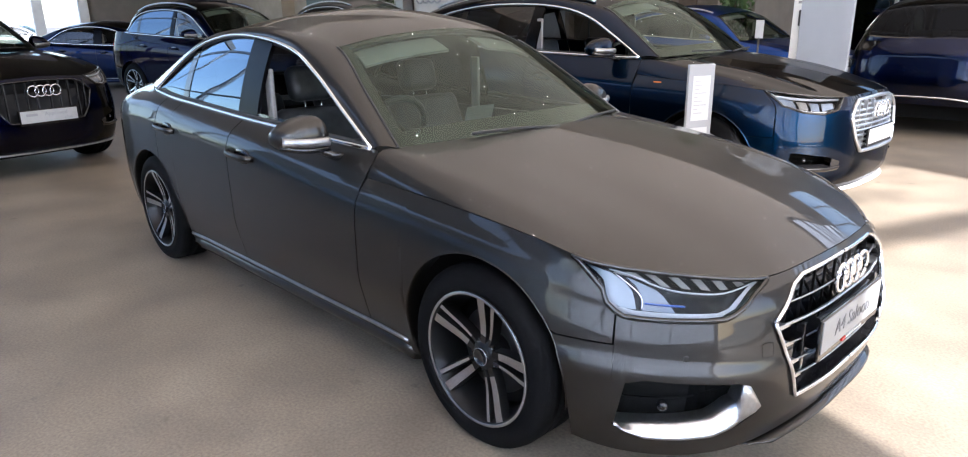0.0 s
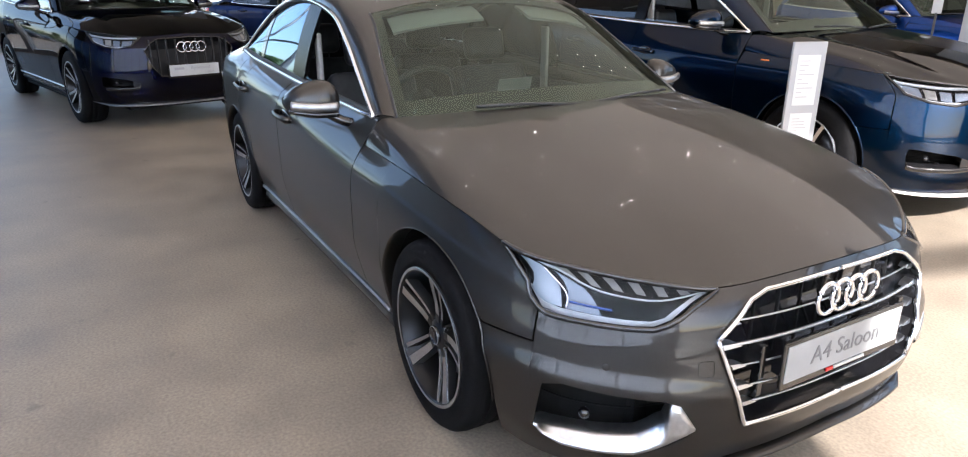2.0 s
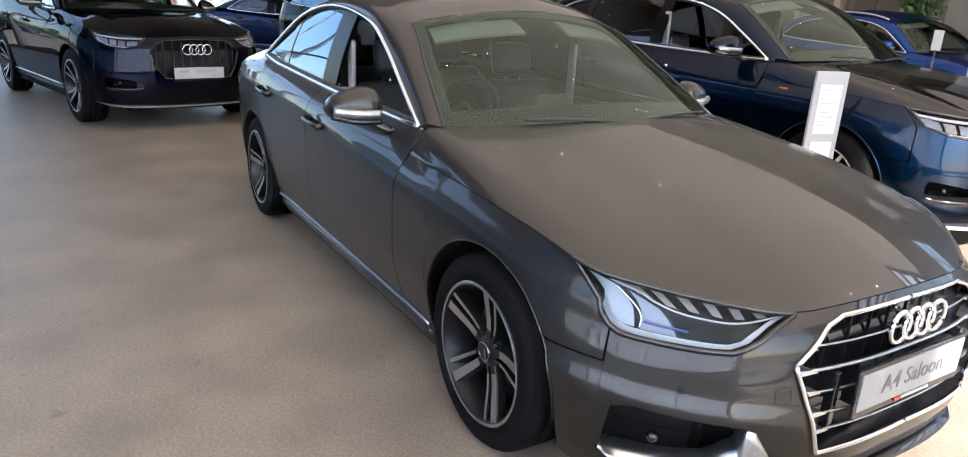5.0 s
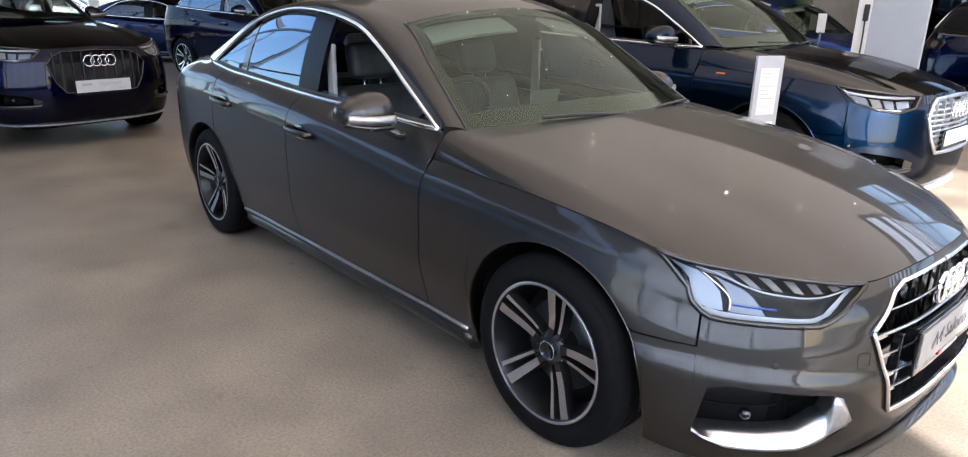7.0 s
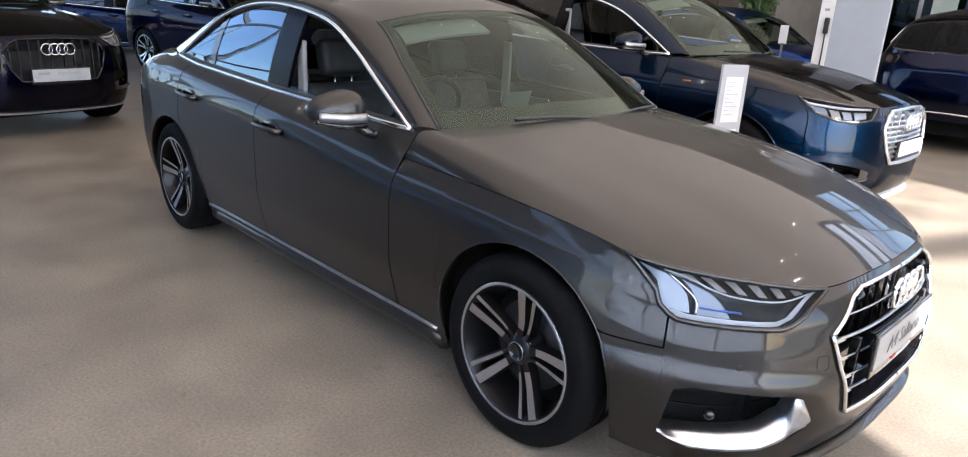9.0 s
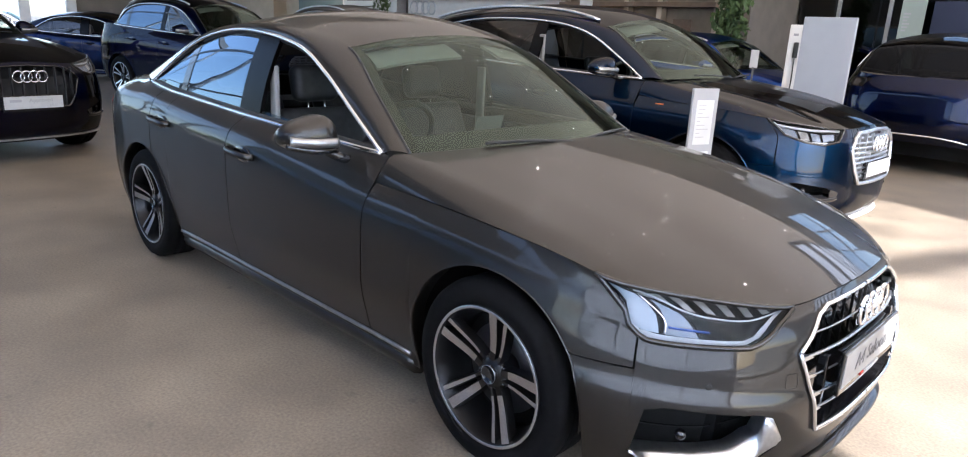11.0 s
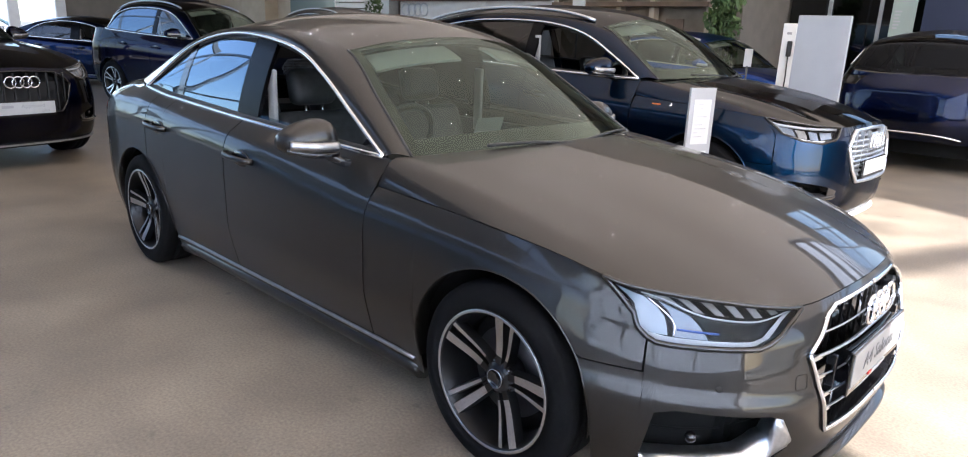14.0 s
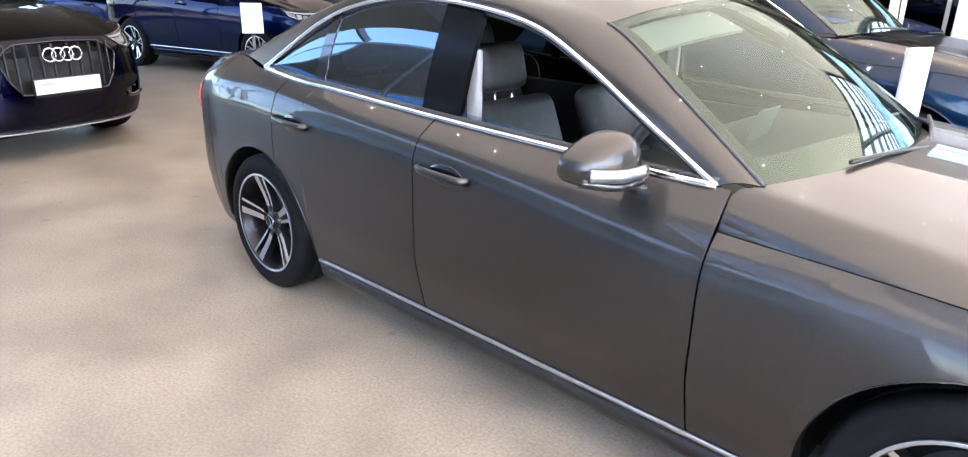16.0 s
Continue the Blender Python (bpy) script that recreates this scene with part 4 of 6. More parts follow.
    for sgn in (1, -1):
        part("door_lining", box_bm(cab["rear"], sgn * (S["W"] - 0.16) - 0.02, floor_z, cab["front"] - 0.1, sgn * (S["W"] - 0.16) + 0.02, belt_z - 0.04, 0.01), BLACK_PLASTIC, car)
    for sx in cab["seats"]:
        for sgn in (1, -1):
            yc = sgn * 0.37
            seat = part("seat", box_bm(sx - 0.05, yc - 0.26, floor_z + 0.06, sx + 0.48, yc + 0.26, floor_z + 0.24, 0.06, 3), cab["seat_mat"], car, smooth=True)
            bm = box_bm(-0.06, yc - 0.25, 0, 0.07, yc + 0.25, cab["back_h"], 0.055, 3)
            bmesh.ops.rotate(bm, cent=(0, 0, 0), matrix=Matrix.Rotation(radians(-22), 3, "Y"), verts=bm.verts)
            bmesh.ops.translate(bm, vec=(sx, 0, floor_z + 0.16), verts=bm.verts)
            part("backrest", bm, cab["seat_mat"], seat, smooth=True)
            bm = box_bm(-0.05, yc - 0.13, 0, 0.05, yc + 0.13, 0.19, 0.045, 3)
            bmesh.ops.rotate(bm, cent=(0, 0, 0), matrix=Matrix.Rotation(radians(-14), 3, "Y"), verts=bm.verts)
            hx_ = sx - math.sin(radians(22)) * (cab["back_h"] + 0.02)
            bmesh.ops.translate(bm, vec=(hx_, 0, floor_z + 0.19 + cab["back_h"] * 0.93), verts=bm.verts)
            part("headrest", bm, cab["seat_mat"], seat, smooth=True)
            for q_ in (-0.05, 0.05):
                tube("headrest_post", np.array([(hx_ + 0.01, yc + q_, floor_z + 0.10 + cab["back_h"] * 0.93), (hx_, yc + q_, floor_z + 0.21 + cab["back_h"] * 0.93)]), 0.006, CHROME, seat, seg=6)
    for sgn in (-1, 1):
        part("pillar_trim", box_bm(bpx[0] - 0.06, sgn * (S["W"] - 0.235) - 0.012, belt_z - 0.1, bpx[0] + 0.0, sgn * (S["W"] - 0.235) + 0.012, G["dlo"][3][2] - 0.10, 0.008), HEADLINER, car)
        vis = screen[2:13, 18:23] + np.array([-0.035, 0, -0.03])
        sheet("sun_visor", flipped(vis) if sgn > 0 else vis, HEADLINER, car, C, 0.012)
    a = np.linspace(0, 2 * math.pi, 33)[:-1]
    c0 = np.array([cab["wheel_x"], -0.37, belt_z - 0.02])
    ringp = np.stack([c0[0] + 0.185 * np.sin(a) * 0.42, c0[1] + 0.185 * np.cos(a), c0[2] + 0.185 * np.sin(a) * 0.9], 1)
    sw = tube("steering_wheel", ringp, 0.016, LEATHER, car, closed=True)
    tube("steering_hub", np.array([c0 + (0.1, 0, -0.06), c0 - (0.02, 0, -0.01)]), 0.06, BLACK_PLASTIC, sw, seg=14)
    for dy in (-0.17, 0.17):
        tube("steering_spoke", np.array([c0, c0 + (0, dy, -0.01)]), 0.014, BLACK_PLASTIC, sw, seg=6)
    return car, shell


# ---------------------------------------------------------------- car shapes
def st(x, prof, top):
    return dict(x=x, prof=prof, top=top)


SALOON = dict(
    W=0.928, xF=0.885, xR=-3.885, cf=0.0, cr=-2.95, nf=2.6, nr=2.8, barrel=0.010, wb=2.82, hub=0.325, R=0.325, rim=0.236, tyre_w=0.235, arch_r=0.370, lip=0.003,
    doors=(-0.66, -1.74, -2.66), sill_mat=SILL_SATIN, bumper_x=0.497, bumper_z=0.522, rbumper_x=-3.28, sill_z=0.245, wheel_style="twin", wheel_in=0.008, ease=0.05, ease_z=0.012,
    front=[
        st(-0.66, [(0.085, 0.19), (0.048, 0.31), (0.014, 0.48), (0.013, 0.66), (0.018, 0.765), (0.036, 0.798)], (-0.66, -0.842, 0.838)),
        st(-0.30, [(0.07, 0.19), (0.036, 0.31), (0.008, 0.48), (0.006, 0.645), (0.012, 0.748), (0.032, 0.784)], (-0.30, -0.850, 0.826)),
        st(0.00, [(0.05, 0.19), (0.024, 0.31), (0.002, 0.48), (0.000, 0.625), (0.010, 0.725), (0.030, 0.765)], (0.0, -0.852, 0.808)),
        st(0.30, [(0.05, 0.18), (0.020, 0.29), (0.000, 0.46), (0.012, 0.545), (0.032, 0.65), (0.052, 0.72)], (0.215, -0.839, 0.783)),
        st(0.50, [(0.035, 0.165), (0.010, 0.25), (-0.002, 0.455), (0.018, 0.53), (0.042, 0.61), (0.062, 0.68)], (0.382, -0.815, 0.748)),
        st(0.66, [(0.030, 0.165), (0.006, 0.24), (-0.002, 0.447), (0.017, 0.51), (0.037, 0.59), (0.060, 0.65)], (0.555, -0.680, 0.718)),
        st(0.745, [(0.030, 0.17), (0.006, 0.25), (-0.002, 0.440), (0.016, 0.505), (0.034, 0.58), (0.058, 0.64)], (0.658, -0.560, 0.698)),
        st(0.815, [(0.032, 0.185), (0.008, 0.27), (0.000, 0.432), (0.016, 0.50), (0.031, 0.57), (0.054, 0.64)], (0.738, -0.430, 0.682)),
        st(0.855, [(0.036, 0.20), (0.012, 0.28), (0.005, 0.42), (0.019, 0.50), (0.034, 0.57), (0.055, 0.64)], (0.768, -0.335, 0.690)),
        st(0.885, [(0.040, 0.21), (0.018, 0.28), (0.010, 0.41), (0.024, 0.50), (0.040, 0.57), (0.057, 0.64)], (0.800, 0.0, 0.704))],
    side=[
        st(-3.885, [(0.06, 0.28), (0.02, 0.36), (0.0, 0.52), (0.008, 0.72), (0.014, 0.83), (0.03, 0.92)], (-3.80, 0.0, 1.015)),
        st(-3.80, [(0.055, 0.27), (0.02, 0.36), (0.0, 0.53), (0.006, 0.73), (0.012, 0.84), (0.03, 0.92)], (-3.77, -0.46, 1.012)),
        st(-3.55, [(0.05, 0.25), (0.02, 0.36), (0.0, 0.54), (0.004, 0.74), (0.008, 0.86), (0.03, 0.925)], (-3.62, -0.630, 1.008)),
        st(-3.25, [(0.05, 0.22), (0.02, 0.34), (0.0, 0.54), (0.0, 0.74), (0.006, 0.875), (0.036, 0.960)], (-3.325, -0.660, 1.043)),
        st(-2.83, [(0.05, 0.20), (0.025, 0.33), (0.002, 0.53), (0.0, 0.73), (0.006, 0.872), (0.036, 0.955)], (-2.83, -0.812, 1.022)),
        st(-2.2, [(0.085, 0.19), (0.05, 0.31), (0.014, 0.50), (0.008, 0.72), (0.010, 0.853), (0.036, 0.924)], (-2.2, -0.806, 0.99)),
        st(-1.6, [(0.085, 0.19), (0.05, 0.31), (0.014, 0.49), (0.010, 0.70), (0.012, 0.827), (0.034, 0.886)], (-1.6, -0.796, 0.962)),
        st(-0.66, [(0.085, 0.19), (0.048, 0.31), (0.014, 0.48), (0.013, 0.66), (0.018, 0.765), (0.036, 0.798)], (-0.66, -0.780, 0.934))],
    grille=dict(y=[0.0, 0.30, 0.36, 0.375, 0.467], lo=[0.325, 0.320, 0.3185, 0.318, 0.568], hi=[0.683, 0.674, 0.657, 0.647, 0.568], bezel=0.0068, frame_mat=CHROME,
                label="black single-frame grille with satin slats and a chrome surround",
                slats=[(0.604, None, 0.0035, SATIN), (0.541, None, 0.0065, SATIN), (0.482, None, 0.0035, SATIN), (0.424, None, 0.0035, SATIN), (0.372, None, 0.0045, SATIN)],
                blades=[(0.598, 0.375, None, 0.007), (0.538, 0.375, None, 0.008), (0.482, 0.365, None, 0.008), (0.424, 0.345, None, 0.008), (0.370, 0.325, None, 0.008)],
                uprights=(0.31,), up_z=(0.36, 0.53), up_w=0.01, up_mat=GLOSS_BLACK, ribs=True, badge=(0.622, 0.0445)),
    fog=dict(ylo=[0.506, 0.508, 0.577, 0.653, 0.722, 0.790, 0.8335, 0.837], lo=[0.318, 0.317, 0.273, 0.240, 0.234, 0.233, 0.262, 0.268],
             y=[0.506, 0.508, 0.523, 0.555, 0.591, 0.790, 0.8205, 0.8335, 0.837], hi=[0.318, 0.321, 0.345, 0.398, 0.412, 0.430, 0.414, 0.275, 0.268],
             yup=[0.574, 0.578, 0.584, 0.619, 0.647, 0.722, 0.785, 0.831], up=[0.600, 0.405, 0.347, 0.314, 0.294, 0.283, 0.277, 0.270], mouth=(0.508, 0.8335)),
    lamp=dict(x=[0.4471, 0.4536, 0.4692, 0.4946, 0.5185, 0.553, 0.6209, 0.7132, 0.745, 0.762, 0.786, 0.798, 0.822], z=[0.747, 0.668, 0.634, 0.612, 0.600, 0.597, 0.596, 0.594, 0.595, 0.604, 0.627, 0.645, 0.676],
              guides=[([(0.20, 0.90), (0.30, 0.84), (0.37, 0.66), (0.50, 0.60), (0.72, 0.58), (0.95, 0.60)], 0.0026, LAMP_WHITE, "light_guide"), ([(0.205, 0.88), (0.235, 0.5), (0.25, 0.16)], 0.0024, CHROME, "light_guide"),
                      ([(0.26, 0.34), (0.36, 0.30), (0.48, 0.27)], 0.0036, LAMP_BLUE, "light_guide")],
              fields=[((0.04, 0.14), (0.225, 0.16), (0.185, 0.84), (0.06, 0.90), LAMP_SILVER, "reflector"),
                      ((0.25, 0.15), (0.44, 0.15), (0.36, 0.60), (0.25, 0.80), LAMP_PALE, "lens_block"),
                      ((0.45, 0.18), (0.70, 0.20), (0.76, 0.53), (0.40, 0.52), LINER, "lens_block"),
                      ((0.02, 0.02), (0.80, 0.02), (0.78, 0.14), (0.03, 0.13), LAMP_WHITE, "border_guide"),
                      ((0.78, 0.02), (0.99, 0.40), (0.93, 0.58), (0.75, 0.15), LAMP_WHITE, "border_guide")]
              + [((0.41 + 0.105 * k, 0.70), (0.455 + 0.105 * k, 0.69), (0.42 + 0.105 * k, 0.96), (0.375 + 0.105 * k, 0.96), LAMP_BAR, "light_bar") for k in range(5)]
              + [((0.20, 0.86), (0.29, 0.82), (0.36, 0.72), (0.33, 0.95), LAMP_BAR, "light_bar")]),
    plate=(0.470, 0.258, 0.055), plate_out=0.004, splitter=-0.005, splitter_x=0.79, lip_front=SILL_SATIN,
    plate_label="white show plate in a black surround", plate_text=[("A4 Saloon", 0.075, 0.0, 0.002, SOFT_INK)], plate_bars=[(0.07, 0.004, 0.03, -0.064, PLATE_WHITE), (0.014, 0.005, -0.06, -0.064, RED)],
    cowl=[(-0.648, -0.772, 0.937), (-0.60, -0.719, 0.945), (-0.47, -0.374, 0.966), (-0.43, 0.0, 0.974)], crown=0.024, ridge=0.0015, roll=0.022,
    house=dict(dlo=[(-0.70, -0.781, 0.938), (-0.95, -0.740, 1.068), (-1.2, -0.703, 1.203), (-1.45, -0.676, 1.302), (-1.85, -0.663, 1.355), (-2.2, -0.668, 1.343), (-2.52, -0.704, 1.255), (-2.86, -0.805, 1.036)],
               upper=[(-0.60, -0.729, 0.945), (-0.90, -0.659, 1.135), (-1.19, -0.589, 1.305), (-1.5, -0.599, 1.378), (-1.9, -0.599, 1.40), (-2.4, -0.594, 1.355), (-2.72, -0.584, 1.285), (-3.02, -0.614, 1.17), (-3.32, -0.654, 1.045)],
               iw=2, ir=6, ws_bot=(-0.45, 0.0, 0.965), ws_top=(-1.10, 0.0, 1.382), rw_top=(-2.74, 0.0, 1.345), rw_bot=(-3.38, 0.0, 1.07), roof_bulge=0.018, belt_end=-2.86, pillars=(-1.63, -1.82, -2.465),
               rear_glass=DARK_GLASS, open_window=True),
    wipers=[((0.52, 0.03), (0.22, 0.05)), ((0.92, 0.05), (0.56, 0.04))],
    boot_x=-3.25, tail=dict(y=(0.5, 0.62), x=-3.50, z=(0.78, 0.90)), handles=[(-1.585, 0.815), (-2.50, 0.852)], mirror=(-0.93, 0.957, 0.985), mirror_w=0.215,
    cabin=dict(front=-0.62, rear=-2.75, belt=0.93, seats=(-1.60, -2.45), back_h=0.56, seat_mat=LEATHER, wheel_x=-1.12), wheel_turn=(12, 30, -8, 50))

for q in SALOON["front"][:4]:
    w_ = min(1.0, (0.5 - q["x"]) / 0.5)
    (d4, z4), (d5, z5) = q["prof"][4:6]
    q["prof"][4:6] = [(d4 + 0.007 * w_, z4 - 0.008 * w_), (d5 + 0.016 * w_, z5 + 0.006 * w_)]
for q in SALOON["front"] + SALOON["side"]:
    (d0, z0), (d1, z1) = q["prof"][4:6]
    q["prof"].insert(5, ((d0 + d1) / 2 - (0.004 if q["x"] > -0.5 else 0.0), (z0 + z1) / 2))
    (d0, z0), (d1, z1) = q["prof"][2:4]
    ledge = 0.3 <= q["x"] < 0.83
    q["prof"][2] = (d0 - 0.005, z0) if ledge else (d0, z0)
    q["prof"].insert(3, (d0 + 0.7 * (d1 - d0), z0 + 0.026) if ledge else ((d0 + d1) / 2, (z0 + z1) / 2))

SUV = dict(
    W=0.962, xF=0.93, xR=-3.97, cf=0.0, cr=-3.05, nf=2.7, nr=3.0, barrel=0.012, wb=2.928, hub=0.37, R=0.37, rim=0.256, tyre_w=0.25, arch_r=0.415,
    doors=(-0.75, -1.75, -2.72), bumper_x=0.52, bumper_z=0.62, rbumper_x=-3.40, sill_z=0.33, wheel_style="five",
    front=[
        st(-0.75, [(0.07, 0.26), (0.05, 0.38), (0.02, 0.60), (0.012, 0.80), (0.025, 0.90)], (-0.75, -0.87, 0.985)),
        st(-0.30, [(0.06, 0.26), (0.04, 0.38), (0.014, 0.60), (0.010, 0.79), (0.025, 0.89)], (-0.30, -0.885, 0.975)),
        st(0.00, [(0.05, 0.26), (0.03, 0.38), (0.008, 0.58), (0.010, 0.77), (0.025, 0.87)], (0.0, -0.88, 0.965)),
        st(0.30, [(0.05, 0.26), (0.025, 0.38), (0.006, 0.56), (0.012, 0.74), (0.03, 0.83)], (0.215, -0.865, 0.95)),
        st(0.53, [(0.05, 0.26), (0.02, 0.36), (0.004, 0.55), (0.018, 0.72), (0.04, 0.81)], (0.41, -0.83, 0.93)),
        st(0.70, [(0.05, 0.25), (0.015, 0.35), (0.0, 0.54), (0.018, 0.70), (0.035, 0.79)], (0.60, -0.70, 0.905)),
        st(0.795, [(0.05, 0.25), (0.012, 0.34), (0.0, 0.53), (0.016, 0.70), (0.03, 0.78)], (0.715, -0.57, 0.888)),
        st(0.865, [(0.05, 0.25), (0.010, 0.34), (0.0, 0.52), (0.012, 0.70), (0.022, 0.78)], (0.80, -0.45, 0.878)),
        st(0.90, [(0.05, 0.25), (0.010, 0.34), (0.0, 0.52), (0.010, 0.70), (0.020, 0.78)], (0.83, -0.35, 0.882)),
        st(0.93, [(0.05, 0.25), (0.010, 0.34), (0.0, 0.52), (0.008, 0.70), (0.016, 0.78)], (0.86, 0.0, 0.90))],
    side=[
        st(-3.97, [(0.06, 0.36), (0.02, 0.44), (0.0, 0.62), (0.02, 0.82), (0.04, 0.95)], (-3.88, 0.0, 1.11)),
        st(-3.88, [(0.055, 0.35), (0.02, 0.44), (0.0, 0.63), (0.018, 0.83), (0.04, 0.95)], (-3.84, -0.45, 1.11)),
        st(-3.65, [(0.05, 0.33), (0.02, 0.44), (0.0, 0.64), (0.008, 0.85), (0.03, 0.95)], (-3.745, -0.69, 1.135)),
        st(-3.35, [(0.05, 0.29), (0.02, 0.42), (0.002, 0.64), (0.004, 0.86), (0.022, 0.96)], (-3.45, -0.80, 1.185)),
        st(-2.93, [(0.05, 0.26), (0.03, 0.40), (0.006, 0.63), (0.004, 0.86), (0.016, 0.96)], (-2.93, -0.845, 1.155)),
        st(-2.3, [(0.07, 0.26), (0.05, 0.40), (0.018, 0.63), (0.010, 0.84), (0.018, 0.94)], (-2.3, -0.84, 1.125)),
        st(-1.7, [(0.075, 0.26), (0.052, 0.40), (0.020, 0.63), (0.012, 0.83), (0.022, 0.92)], (-1.7, -0.83, 1.10)),
        st(-0.75, [(0.07, 0.26), (0.05, 0.40), (0.018, 0.62), (0.012, 0.81), (0.025, 0.905)], (-0.75, -0.81, 1.07))],
    grille=dict(y=[0.0, 0.33, 0.40, 0.455], lo=[0.50, 0.505, 0.60, 0.75], hi=[0.868, 0.855, 0.82, 0.75], bezel=0.014, frame_mat=SATIN,
                label="silver octagonal grille with fine slats", back=LAMP_BAR,
                slats=[(0.54 + 0.035 * k, None, 0.013, SATIN) for k in range(9)], blades=[], uprights=(0.12, 0.24, 0.34), up_z=(0.52, 0.85), up_w=0.006, up_mat=SATIN, badge=(0.775, 0.05)),
    fog=dict(y=[0.52, 0.535, 0.62, 0.79, 0.81, 0.815], lo=[0.45, 0.42, 0.41, 0.41, 0.42, 0.47], hi=[0.45, 0.455, 0.485, 0.515, 0.515, 0.47], mouth=(0.532, 0.813), trim=(0.03,), mat=GLOSS_BLACK),
    lamp=dict(x=[0.53, 0.57, 0.68, 0.78, 0.84, 0.866], z=[0.925, 0.83, 0.79, 0.775, 0.80, 0.874],
              guides=[([(0.06, 0.8), (0.12, 0.7), (0.5, 0.75), (0.92, 0.8)], 0.010, LAMP_WHITE, "light_guide"), ([(0.10, 0.5), (0.12, 0.15), (0.4, 0.06), (0.7, 0.1)], 0.006, LAMP_WHITE, "light_guide")],
              fields=[((0.08, 0.15), (0.3, 0.15), (0.3, 0.62), (0.08, 0.62), LAMP_PALE, "reflector"), ((0.34, 0.2), (0.46, 0.2), (0.46, 0.62), (0.34, 0.62), LAMP_BAR, "lens_block"), ((0.5, 0.2), (0.62, 0.2), (0.62, 0.62), (0.5, 0.62), LAMP_PALE, "lens_block"), ((0.66, 0.2), (0.84, 0.2), (0.84, 0.62), (0.66, 0.62), LAMP_PALE, "lens_block")]),
    plate=(0.655, 0.26, 0.056), splitter=0.001, splitter_x=0.4, lip_front=SILL_SATIN,
    plate_label="white show plate in a black surround", plate_text=[], plate_bars=[(0.15, 0.006, 0.0, 0.006, GREY_INK), (0.06, 0.005, 0.1, -0.022, GREY_INK)],
    cowl=[(-0.73, -0.805, 1.075), (-0.64, -0.745, 1.082), (-0.50, -0.37, 1.10), (-0.46, 0.0, 1.108)], crown=0.03, ridge=0.012,
    house=dict(dlo=[(-0.78, -0.812, 1.078), (-1.05, -0.765, 1.24), (-1.35, -0.715, 1.395), (-1.7, -0.685, 1.48), (-2.2, -0.675, 1.51), (-2.7, -0.69, 1.49), (-3.15, -0.735, 1.395), (-3.44, -0.80, 1.19)],
               upper=[(-0.64, -0.755, 1.08), (-1.0, -0.675, 1.32), (-1.28, -0.61, 1.47), (-1.7, -0.60, 1.55), (-2.3, -0.595, 1.575), (-2.9, -0.595, 1.545), (-3.45, -0.59, 1.455), (-3.62, -0.63, 1.32), (-3.74, -0.68, 1.14)],
               iw=2, ir=6, ws_bot=(-0.48, 0.0, 1.10), ws_top=(-1.18, 0.0, 1.55), rw_top=(-3.50, 0.0, 1.51), rw_bot=(-3.84, 0.0, 1.13), roof_bulge=0.03, belt_end=-3.42, pillars=(-1.72, -1.84, -2.75),
               rear_glass=DARK_GLASS, rails=True),
    wipers=[((0.52, 0.03), (0.22, 0.05)), ((0.92, 0.05), (0.56, 0.04))],
    boot_x=-3.65, boot_bulge=0.0, tail=dict(y=(0.4, 0.62), x=-3.62, z=(0.96, 1.07)), handles=[(-1.58, 0.93), (-2.5, 0.96)], mirror=(-1.02, 0.985, 1.15),
    cabin=dict(front=-0.66, rear=-3.2, belt=1.07, seats=(-1.70, -2.6), back_h=0.60, seat_mat=LEATHER, wheel_x=-1.2))


